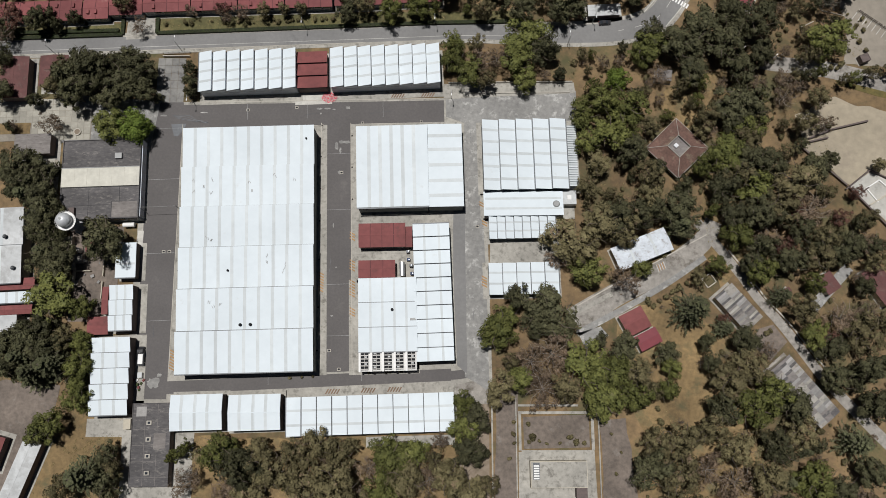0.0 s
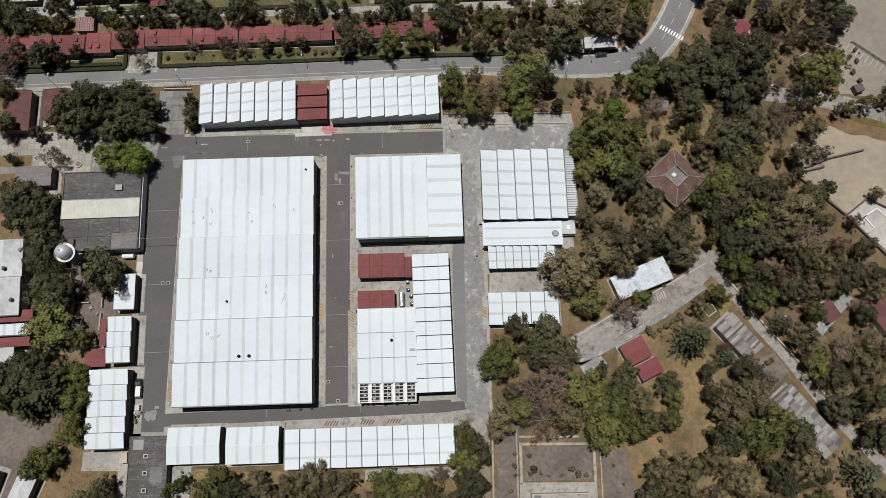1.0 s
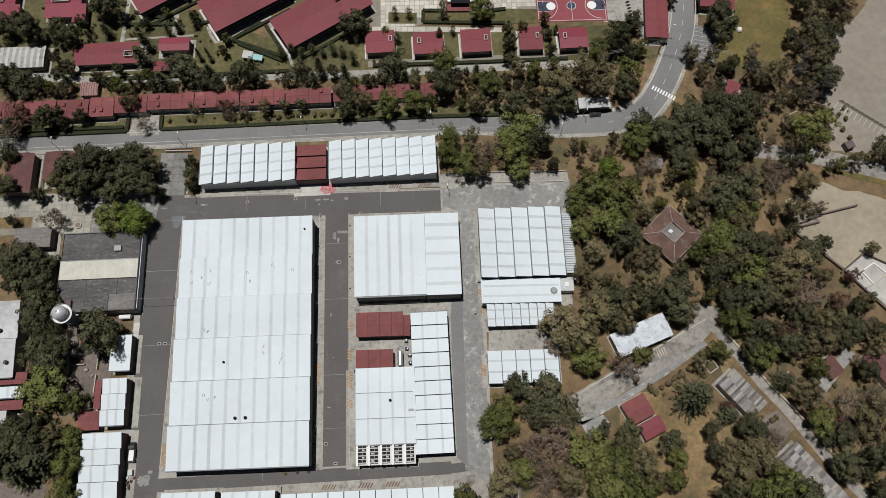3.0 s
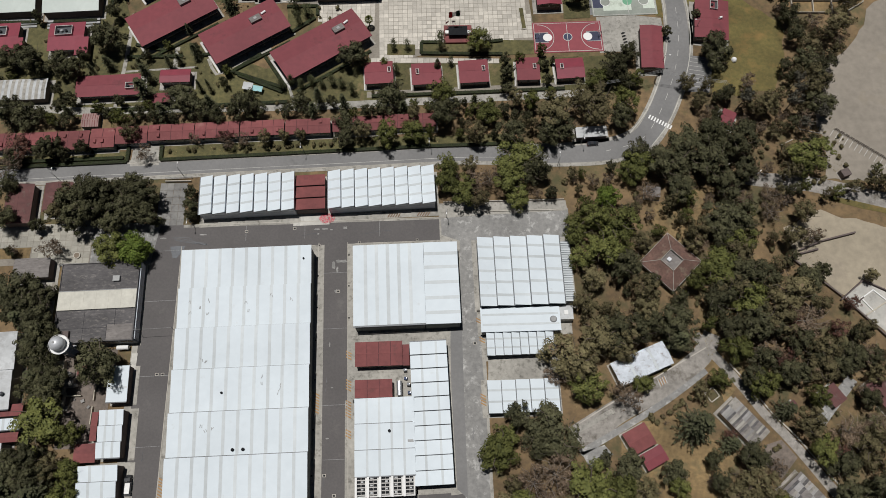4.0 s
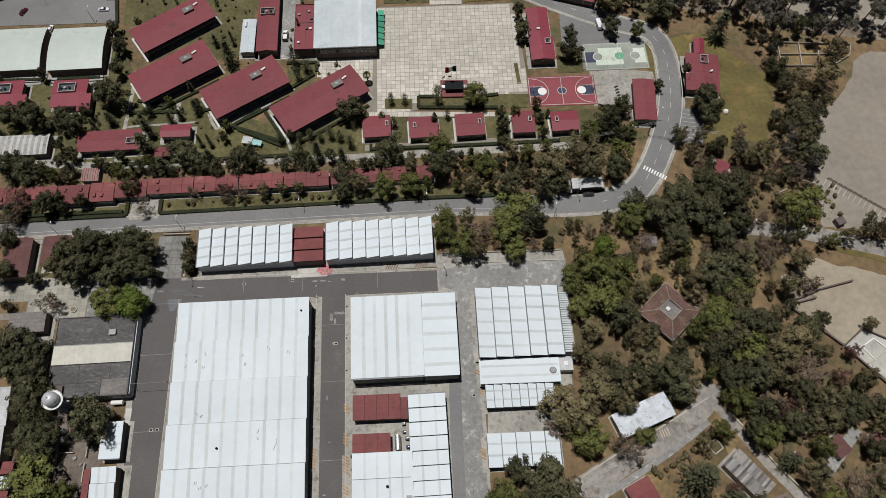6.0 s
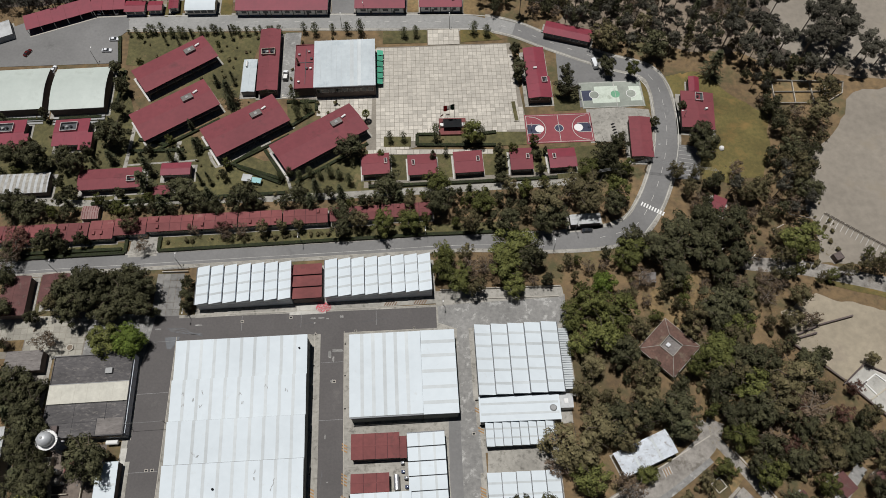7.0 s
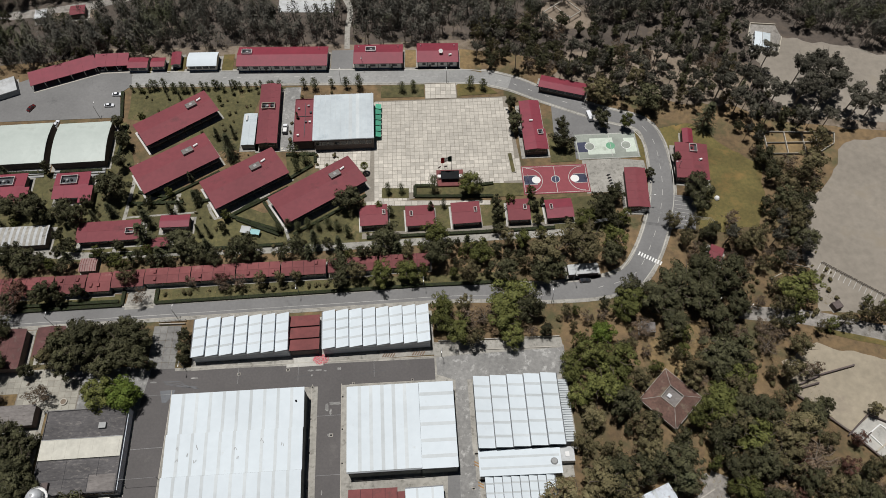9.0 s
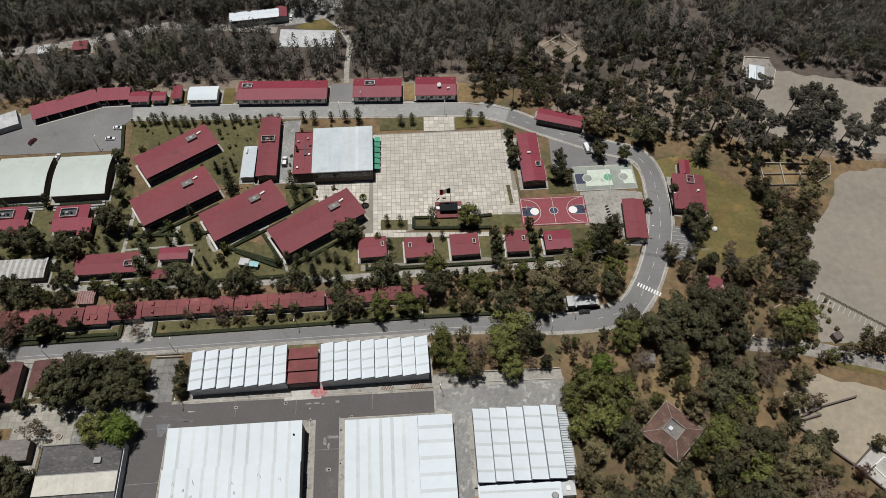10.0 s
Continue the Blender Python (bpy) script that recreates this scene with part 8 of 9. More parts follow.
# dark trees, yard and eastern wood
DARK_YARD_3 = [
    (113.6, 131.4, 7.3), (105.4, 133.7, 7.3), (115.7, 119.1, 5.3), (102.8, 98.4, 6.3), (104.3, 91.5, 5), (107.2, 77.2, 6.6),
    (115.2, 77.2, 5.7), (130.9, 74.7, 5.7), (109.8, 60.3, 6.5), (98.5, 68.5, 5.7), (101.9, 60.3, 5.7), (124.9, 52.7, 5.6),
    (140.2, 48.7, 4.8), (137.4, 79.3, 3.7), (107.2, 40.7, 5.6), (120, 42.7, 5.6), (137.8, 44.7, 5.6), (102.7, 15.6, 5.5),
    (90.3, 8, 4.7), (93, -7.2, 5.4), (115.5, -7.2, 6.2), (110.6, -19.8, 6.9), (67.5, -27, 7.2), (129.7, -32.8, 5.3),
    (130.5, 11.4, 5.5), (131.4, 2.1, 6.2), (143.2, 5.8, 6.6), (143.6, -7.2, 6.9), (140.2, -28.8, 6.4),
]
# green trees, yard and eastern wood
GREEN_YARD_1 = [
    (-122.8, 93.5, 3.3), (-118.6, 91.6, 5.8), (-132.7, 30.1, 9.1), (-123.6, 26.2, 4.9), (-121.5, 14.7, 4.3), (-121.7, 10.3, 4.7),
    (-122.2, 5.3, 4.9), (-122.6, 0.2, 4.8), (-122, -4.6, 4.6), (-119.8, -7.6, 3.1), (-131.2, -13.8, 7.3), (-73.4, -21.4, 7.4),
    (-17.5, -23.2, 7.4), (-10.1, -21.4, 5), (-19.2, -32.1, 7.4), (6.8, -5.9, 4.4), (6.7, -14.1, 5), (18.7, 18.9, 7.5),
    (21.4, 23.3, 5.1), (47.8, 7.3, 8.2), (57.6, 3.8, 7.8), (26, 2.8, 5.4), (77.3, 6.4, 3.9), (75.1, -1.5, 5),
    (63.5, -3.1, 6.6), (52.7, -4.1, 8.1), (49.8, 38.8, 6.8), (68.4, 40.1, 3.8), (3.3, 116.8, 5.5), (9.9, 112.4, 5.9),
]
# green trees, yard and eastern wood
GREEN_YARD_2 = [
    (4.4, 123.5, 4.2), (30.4, 125.8, 8.5), (27.1, 116.8, 6.8), (30, 109.8, 4.6), (51.8, 86, 5.8), (60, 88.2, 7),
    (50.1, 96.7, 5.8), (56.8, 101, 6.3), (65.5, 98.9, 7.5), (73.8, 119.7, 5.9), (109.2, 90.7, 5.8), (92.3, 102.1, 2.9),
    (141.7, 125.3, 7.2), (99.8, 79.7, 7), (109, 68.9, 7.3), (103.6, 50.5, 5.6), (109.5, 39, 6), (95, 40.9, 4),
    (109, -1.6, 7), (102.9, -7.2, 6.9), (121.3, -30.7, 7.2), (126, 17.2, 5.5),
]
# olive trees, yard and eastern wood
OLIVE_YARD_1 = [
    (-140.5, 106.8, 5.2), (-137.7, 113.3, 4.2), (-128.5, 17.4, 3.9), (-122.1, -32.2, 5.7), (-107.6, -26.2, 3.8), (-78.3, -23, 4.4),
    (-60, -19.4, 4.4), (-56, -26.6, 7.4), (-48.8, -21.2, 5.5), (-41.5, -18.5, 5.9), (-34, -23, 6.9), (-44.8, -30.1, 7.4),
    (-33.7, -31.8, 7.4), (-30.4, -19.4, 3.2), (-11.7, -30.1, 6.8), (2.9, -28.3, 6.4), (8.4, -34.5, 5.9), (13.9, -31.8, 4.3),
    (-63, -33.6, 5.9), (65.1, 4.7, 6.6), (19.5, -1.3, 6.6), (40.6, -1.3, 6.2), (68.8, -1.3, 4.3), (22.9, 8, 4.3),
    (43.3, 48.1, 8.4), (47.9, 45.6, 5.6), (54.7, 54.7, 8.1), (88.6, 37.1, 3.6), (72.3, 64.7, 5.7), (12, 122.6, 3.8),
]
# olive trees, yard and eastern wood
OLIVE_YARD_2 = [
    (15.5, 108.9, 3.8), (50.7, 68.8, 4.9), (55.1, 77, 4.9), (135.2, 101.4, 5), (128.2, 91.7, 5), (122.3, 70.4, 7.8),
    (117.6, 62.2, 6.9), (132.2, 50.5, 5.6), (129.6, 44.6, 6.8), (95.3, 2.1, 6.2), (103.2, 6.2, 6.2), (118.2, -14.9, 6.1),
    (104, -28.7, 7.2), (95.5, -19.8, 6.5), (88.5, -14.4, 5.4), (77.1, -18, 6.5), (69.7, -18, 5.4), (76.5, -28.7, 7.2),
    (122.1, 26, 5.5), (142.2, 17.1, 7.1),
]
# dry trees, yard and eastern wood
DRY_YARD_1 = [
    (-162.1, 127.2, 5.5), (-140.7, 92.6, 4.4), (-156, 92.9, 2.1), (-83.8, -30.2, 5.9), (-24.8, -26.7, 4.4), (-4.4, -30.2, 5.5),
    (-70.7, -33.8, 5.9), (37, 10.9, 8.2), (29.7, 8.1, 6.6), (33.2, -1.3, 6.6), (39.3, 43.2, 5.2), (62.4, 35.3, 5.6),
    (13.6, 117.2, 5.1), (19.8, 118.3, 4.6), (37.4, 111.9, 2.3), (79.3, 111.7, 4.6), (96.3, 90.1, 3.3), (123.8, 103, 4.2),
    (127.9, 60.5, 6.9), (113.2, 50.4, 5.6), (148.4, 48.8, 4), (86.2, -27.1, 6.1), (95.2, -30.6, 6.8), (135.8, 22.9, 6.7),
    (145.7, 24.8, 4.7),
]
# dark trees, round the tiled house
DARK_HOUSE_1 = [
    (106.8, 98.6, 7.2), (69, 82.5, 5),
]
# green trees, round the tiled house
GREEN_HOUSE_1 = [
    (99.5, 81.9, 7.1),
]
# olive trees, round the tiled house
OLIVE_HOUSE_1 = [
    (72.5, 73, 4.9), (93.5, 94.9, 5.1), (107.9, 86.2, 6.3), (102.6, 73.6, 6.2),
]
# conifer trees, beside the courts
CONIFER_COURTS_1 = [
    (124.8, 211.6, 6.7),
]
# dark trees, beside the courts
DARK_COURTS_1 = [
    (28.4, 171, 3.0), (44.4, 169.8, 2.4), (112.3, 173.8, 6.3),
]
# green trees, beside the courts
GREEN_COURTS_1 = [
    (43.2, 176.5, 2.9), (-21.2, 171.5, 2.4),
]
# olive trees, beside the courts
OLIVE_COURTS_1 = [
    (79, 227.7, 6.3),
]
# conifer trees, camp side
CONIFER_CAMP_1 = [
    (-114.9, 157.6, 6.5), (-46.7, 153.6, 3.7), (-86.7, 202.9, 4.3), (-97.7, 177.5, 3.6), (-86.1, 199.9, 3), (-102, 189.1, 2.2),
    (-57.7, 219, 1.6),
]
# dark trees, camp side
DARK_CAMP_1 = [
    (-147.5, 134.5, 4.6), (-136.7, 133.8, 3.3), (-162, 130.3, 4.4), (-142.9, 131.6, 2.6), (-17.8, 152.6, 7.4), (3.4, 144.5, 7.3),
    (28.6, 165, 3.4), (28.5, 158, 3.2), (44.6, 162, 2.4), (42.7, 136.1, 6.3), (48.6, 139.2, 6.3), (71, 142.7, 6.4),
    (70.9, 165.5, 6.7), (79, 173.3, 5.3), (28.4, 136.6, 6.3), (-34.4, 142.8, 5.9), (-36, 135.8, 4.9), (-26.7, 147.7, 4.1),
    (-160.4, 147.5, 6.6), (-148, 152.7, 3.2), (-100.7, 154.1, 7.8), (-93.3, 149.6, 5.9), (-86.3, 147.3, 4.1), (-75.1, 149.5, 7.3),
    (-71, 149.3, 4.1), (-53.9, 152.6, 4.1), (-162, 172.3, 6.6), (-150.7, 171.3, 6.2), (-171.1, 173.7, 5.7), (-143.5, 168.2, 5.2),
]
# dark trees, camp side
DARK_CAMP_2 = [
    (-131.7, 181.5, 7.2), (-134.1, 209.9, 4.6), (-139.3, 220.4, 3.4), (-132.7, 197.2, 4.5), (-33.7, 172.3, 6.7), (39.5, 214, 5.9),
    (38.5, 224.7, 3.4), (60, 202.6, 6.3), (61.2, 213.2, 3.6), (78.5, 215.2, 4.7), (100.9, 224.8, 8.5), (76.3, 171.4, 4.3),
    (75.6, 160, 5.2), (95, 184.2, 2.2), (114, 169.9, 5.8), (108.2, 192.2, 2.8), (114.6, 153.1, 4.2), (149.4, 168.6, 6.3),
    (146.5, 189.8, 5.5), (149.4, 146.4, 5.1), (106.2, 138.8, 4.2), (-98, 179.7, 2.4),
]
# green trees, camp side
GREEN_CAMP_1 = [
    (2.4, 155.3, 6.5), (-9, 138.7, 5.8), (-19.5, 136.6, 6), (19.8, 145.4, 6.8), (45.5, 155.1, 3.0), (74, 149.4, 6.5),
    (65, 161.2, 5.2), (79.4, 160.7, 4.7), (17.7, 179.4, 5.8), (75.4, 122, 6.6), (37.7, 151.3, 4.6), (89.9, 212.5, 3.6),
    (34, 171.8, 2.4),
]
# olive trees, camp side
OLIVE_CAMP_1 = [
    (-118.3, 139.8, 4), (-67, 137.4, 3.1), (-59.4, 137.8, 3.1), (-52.9, 138.3, 3.1), (31.5, 152.3, 4.6), (45.9, 144.6, 9.1),
    (59.6, 148, 9.7), (15.2, 136.8, 5.4), (-28.6, 138.4, 4.9), (-8.8, 146.6, 4.1), (78.2, 230.3, 6.4), (98, 237.9, 5.9),
    (99.5, 158.7, 4.7), (103.4, 150.4, 4.2), (148.3, 156.9, 6.1), (164, 185, 6.9), (169.7, 194.8, 5.5), (128.8, 146.8, 5.1),
    (125, 148.6, 4.8),
]
# dry trees, camp side
DRY_CAMP_1 = [
    (-112.3, 131.1, 3.5), (-81.4, 135.8, 4), (-74.5, 136.3, 4), (-93.9, 137.9, 3.1),
]
# gum trees, camp side
GUM_CAMP_1 = [
    (151.4, 229.7, 7.0), (140.3, 218.6, 6.6), (157.5, 221.5, 6.8), (171.3, 234.3, 7.4), (181.0, 239.5, 7.6), (188.5, 230.1, 7.8),
    (192.0, 218.6, 7.0), (177.9, 219.1, 7.4), (165.8, 208.3, 6.6), (160.0, 245.9, 6.4), (200.4, 215.5, 6.6), (211.8, 229.2, 6.8),
    (133.5, 226.8, 6.8), (175.0, 229.0, 6.4), (183.6, 224.4, 6.8), (169.4, 222.0, 6.2), (152.6, 211.4, 6.4), (186.0, 236.0, 6.2),
    (147.4, 235.6, 6.6), (153.2, 244.2, 6.2), (132.3, 259.5, 6.6), (178.6, 209.0, 5.8), (190.6, 211.7, 6.0), (206.0, 222.0, 5.8),
    (181.3, 231.7, 6.6), (181.6, 239.7, 6.6), (186.8, 226.3, 6.6), (171.7, 225.6, 6.6),
]
BRIGHT = [BRIGHT_YARD_1]
CONIFER = [CONIFER_YARD_1, CONIFER_COURTS_1, CONIFER_CAMP_1]
DARK = [DARK_YARD_1, DARK_YARD_2, DARK_YARD_3, DARK_HOUSE_1, DARK_COURTS_1, DARK_CAMP_1, DARK_CAMP_2]
GREEN = [GREEN_YARD_1, GREEN_YARD_2, GREEN_HOUSE_1, GREEN_COURTS_1, GREEN_CAMP_1]
OLIVE = [OLIVE_YARD_1, OLIVE_YARD_2, OLIVE_HOUSE_1, OLIVE_COURTS_1, OLIVE_CAMP_1]
DRY = [DRY_YARD_1, DRY_CAMP_1]
GUM = [GUM_CAMP_1]
PLACED = []
for kind, lists in (("dark", DARK), ("green", GREEN), ("bright", BRIGHT), ("olive", OLIVE), ("dry", DRY), ("conifer", CONIFER), ("gum", GUM)):
    for rows in lists:
        for x, y, radius in rows:
            tree(kind, x, y, radius * tree_rng.uniform(1.0, 1.2) * (0.86 if y > 128 and x < 110 else 1.0) * (0.78 if kind == "gum" else 1.0))
            PLACED.append((x, y, radius))


THICKET = {}


def scatter(n, x0, x1, y0, y1, kinds, r0, r1, gap, seed, stretch=None, inside=None):
    """Fills a stretch of ground with trees that keep clear of buildings, roads and each other."""
    r = random.Random(seed)
    tries = 0
    while n and tries < 4000:
        tries += 1
        x, y, rad = r.uniform(x0, x1), r.uniform(y0, y1), r.uniform(r0, r1)
        if inside and not inside(x, y):
            continue
        if blocked(x, y, 0.6) or any((x - px) ** 2 + (y - py) ** 2 < (gap * (rad + pr)) ** 2 for px, py, pr in PLACED):
            continue
        kind = r.choice(kinds)
        THICKET.setdefault(kind, []).append(tree_pose(kind, x, y, rad * 0.92, stretch))
        PLACED.append((x, y, rad))
        n -= 1


for p, q in zip(ROAD[:-1], ROAD[1:]):      # keep the roads free
    a_ = math.degrees(math.atan2(q[1] - p[1], q[0] - p[0]))
    FOOT.append(((p[0] + q[0]) / 2, (p[1] + q[1]) / 2, math.dist(p[:2], q[:2]) / 2 + 1, 5.5, a_))
FOOT += [(12, 45, 6, 60, 0), (7, 204, 36, 32, 2), (80, 203, 16, 9, 0), (55, 185, 16, 9, 0), (-172, 240, 36, 16, 0), (228, 190, 55, 62, 0), (172, 84, 30, 24, 0), (70, 36, 28, 5, 27), (108, 34, 20, 2.6, -53), (136, -3, 26, 3, -47), (86, 0, 11, 28, 20), (132, 186, 12, 20, 10), (70, 288, 12, 8, 0), (200, 234, 40, 20, -5), (-60, 304, 17, 12, 0), (166, 199, 17, 10, -2), (40, -24, 27, 20, 0), (-240, 292, 60, 5, 8), (-160, 307, 30, 5, 17), (-192, 294, 8, 8, 0)]
scatter(44, 50, 175, -60, 30, ["dark", "olive", "conifer", "olive", "dry"], 2.6, 5.0, 0.6, 1)
scatter(52, 96, 200, 20, 120, ["dark", "olive", "dry", "olive", "green"], 2.4, 4.8, 0.56, 2)
scatter(30, -90, 4, -52, -17, ["olive", "green", "dry", "olive"], 3.0, 5.0, 0.55, 3)
scatter(30, -230, -168, -40, 122, ["dark", "dark", "green", "conifer"], 4, 7, 0.7, 4)
scatter(22, 50, 108, 50, 120, ["olive", "dry", "green", "olive", "dark"], 2.2, 4.2, 0.6, 16)
scatter(24, 56, 150, 100, 160, ["dark", "green", "olive", "dry"], 2.6, 4.8, 0.58, 5, None, lambda x, y: x > 104 or y < 128)
scatter(44, 104, 172, 138, 222, ["olive", "dark", "dry", "gum", "dark"], 2.6, 4.8, 0.52, 6, None, lambda x, y: (x > 140 or y < 153) and x < 150 + max(0, (y - 152)) * 0.6)
scatter(112, 56, 160, 228, 288, ["gum", "dark", "gum", "dark", "gum", "dry"], 2.6, 4.6, 0.54, 7, 1.0)
scatter(34, 62, 152, 222, 264, ["gum", "dark", "gum", "conifer", "olive"], 2.8, 4.4, 0.44, 22, 1.0)
scatter(18, 184, 262, 250, 282, ["gum", "dark"], 3.2, 4.8, 0.5, 23, 1.0, lambda x, y: y > 269 - (x - 186) * 0.25)
scatter(14, 184, 250, 202, 214, ["gum"], 2.6, 4.4, 0.6, 8, 1.05)
scatter(20, 140, 190, 204, 236, ["gum", "dark"], 2.4, 4.0, 0.7, 13, 1.0)
scatter(34, 24, 60, 250, 285, ["dark", "olive", "gum", "dry"], 3.0, 4.8, 0.55, 9)
scatter(34, -170, 24, 145.5, 152.5, ["dark", "dark", "green", "conifer"], 2.4, 4.2, 0.5, 10)
scatter(16, -196, -112, 150, 180, ["dark", "dark", "conifer"], 2.4, 3.8, 0.72, 21)
scatter(16, -190, -84, 158, 204, ["dark", "green", "conifer"], 1.4, 2.6, 0.75, 14)
scatter(10, -140, -82, 205, 240, ["green", "conifer"], 1.2, 2.2, 0.8, 15)
scatter(12, -30, 80, 138, 153, ["dark", "olive", "green"], 2.2, 3.6, 0.7, 12)
scatter(40, -262, -132, 262, 302, ["dark", "dark", "conifer"], 2.6, 4.4, 0.6, 17)
scatter(130, 48, 170, -40, 120, ["shrub"], 0.5, 2.2, 0.6, 18)
scatter(46, 100, 160, 120, 240, ["shrub"], 0.5, 1.8, 0.7, 19, None, lambda x, y: x > 145 or y < 152 or y > 222)
scatter(60, -186, -30, 150, 240, ["shrub"], 0.6, 1.3, 0.8, 20)
for kind, rows in THICKET.items():      # undergrowth trees that cannot be told apart, joined kind by kind
    cos, trunks = [], bmesh.new()
    for v, m in rows:
        wood, leaves = MODELS[kind][v][:2]
        co = np.empty(len(leaves.vertices) * 3)
        leaves.vertices.foreach_get("co", co)
        keep = co.reshape(-1, 3, 3)
        step = 2 if kind == "gum" else 3 if len(keep) > 3000 else 2 if len(keep) > 1500 else 1
        keep = keep[::step]
        mm = np.array(m)
        c = keep.mean(1, keepdims=True)
        keep = (keep - c) * (1.1 if step == 1 else 1.3 if kind == "gum" else 1.45) + c
        cos.append(keep.reshape(-1, 3) @ mm[:3, :3].T + mm[:3, 3])
        n0 = len(trunks.verts)
        trunks.from_mesh(wood)
        trunks.verts.ensure_lookup_table()
        for vert in trunks.verts[n0:]:
            vert.co = m @ vert.co
    co = np.concatenate(cos)
    me = bpy.data.meshes.new("crowns")
    me.vertices.add(len(co))
    me.vertices.foreach_set("co", co.ravel())
    me.loops.add(len(co))
    me.loops.foreach_set("vertex_index", np.arange(len(co)))
    me.polygons.add(len(co) // 3)
    me.polygons.foreach_set("loop_start", np.arange(0, len(co), 3))
    me.update(calc_edges=True)
    me.materials.append(LEAF["olive" if kind == "shrub" else kind])
    tk = thing("thicket", 0, 0, 0, "close-grown thicket of " + KINDS[kind][0].split(" ", 1)[1] + "s" if kind in KINDS else "dusty olive undergrowth bushes on dry ground" if kind == "shrub" else "close-grown thicket of dark conifers", "thicket", kind="stuff")
    part("trunks", trunks, PALEBARK if kind in ("dry", "gum") else BARK, tk)
    part("crowns", me, None, tk)
for x, y, r in ((0.6, 168.6, 1.3), (47.6, 171.8, 1.1)):
    tree("cypress", x, y, r)
for k in range(25):
    tree("young", -136 + k * 2.8 + tree_rng.uniform(-1.4, 1.4), 242.6 + tree_rng.uniform(-1.2, 1.6), tree_rng.uniform(1.0, 1.7))
for x, y, r in ((-57, 242.6, 1.4), (-52, 241.6, 1.8), (-44, 242.4, 1.2), (-37, 242, 1.6), (-31, 241.4, 2.0), (-11, 238.6, 1.6), (-5.6, 239, 1.4), (21, 240, 1.8), (27, 238.6, 1.6), (6.0, 172.2, 1.3), (22, 181.4, 1.6), (-16, 168.6, 1.4), (-62, 161.6, 1.5), (-58.2, 163, 1.6), (-54.4, 162.4, 1.5), (-50, 163.8, 1.7), (-46, 162.6, 1.4), (-41.6, 163.4, 1.6), (-37.8, 162.2, 1.5), (-33.6, 159.6, 1.6), (42, 169.8, 1.3), (-58.4, 200.3, 2.2), (-53.6, 197.9, 1.8), (-57.0, 193.6, 1.7), (2.2, 180.4, 2.2), (-17.0, 180.0, 1.5), (-11.6, 180.2, 1.3)):
    tree("young", x, y, r * 1.1)
for kind, x, y, r in (("green", 91.8, 76.0, 5.0), ("dark", 75.4, 76.2, 4.6), ("olive", 93.4, 90.4, 4.6), ("olive", 74.6, 91.0, 4.2), ("dark", 84.6, 69.4, 4.0),
                      ("olive", 62.8, 50.2, 4.6), ("conifer", 82.4, 54.6, 5.6), ("green", 70.8, 41.0, 2.4), ("dark", -150.0, 132.2, 4.6), ("olive", 155.6, 77.4, 3.0), ("dark", -166.5, 150.4, 5.0), ("dark", -143.8, 8.6, 6.6), ("dark", -136.0, 14.6, 6.2), ("conifer", -129.5, 7.2, 6.4), ("dark", -142.4, 17.4, 5.6), ("conifer", -137.2, 3.0, 6.2), ("olive", -128.6, 14.6, 4.2),
                      ("russet", -160.5, 134.6, 6.4), ("russet", -117.8, 139.2, 3.4), ("russet", -82.4, 137.6, 3.0), ("russet", 118.6, 48.2, 4.6), ("russet", 131.0, 15.6, 4.8), ("russet", 104.0, 86.0, 3.2), ("russet", 113.2, 104.4, 3.6), ("russet", 96.4, 22.4, 2.6), ("russet", 124.4, 63.0, 4.4), ("conifer", 116.0, 30.6, 4.6), ("green", 127.4, 34.6, 5.0), ("dark", 144.6, 33.0, 4.4), ("olive", 149.0, 41.6, 4.2),
                      ("olive", 66.4, 56.6, 5.4), ("dark", 73.6, 61.4, 4.8), ("dark", 110.5, 47.3, 5.4), ("dark", 117.4, 57.7, 5.0), ("olive", 106.7, 61.6, 4.0), ("dark", 129.0, 47.1, 4.8), ("russet", 139.8, 57.5, 4.6), ("dark", 141.7, 47.6, 4.8), ("dark", 150.4, 47.0, 4.4), ("olive", 135.4, 66.4, 4.0), ("russet", 146.0, 66.6, 3.4), ("olive", 148.6, 57.4, 4.2),
                      ("conifer", -146.6, 66.0, 5.2), ("dark", -141.4, 55.4, 5.0), ("conifer", -138.8, 45.4, 4.4), ("conifer", -140.5, 9.6, 5.4), ("dark", -147.4, 15.0, 5.2), ("dark", -150.2, 72.6, 5.4)):      # round the tiled house, the lanes and the range
    tree(kind, x, y, r)
for x, y, r in ((84, 21, 2.6), (88, 8, 3.0), (93, -4, 2.8), (97, 10, 2.4), (80, -12, 2.6), (101, -16, 3.0), (86, 30, 2.2), (105, 2, 2.4), (91, -22, 2.8), (76, 27, 2.0), (99, 24, 2.2), (60, 12, 2.0), (108, -28, 2.6), (-120, -26, 2.2), (-112, -30, 2.0), (52, 118, 2.0), (96, 106, 2.6), (100, 58, 2.4)):
    tree("bare", x, y, r)
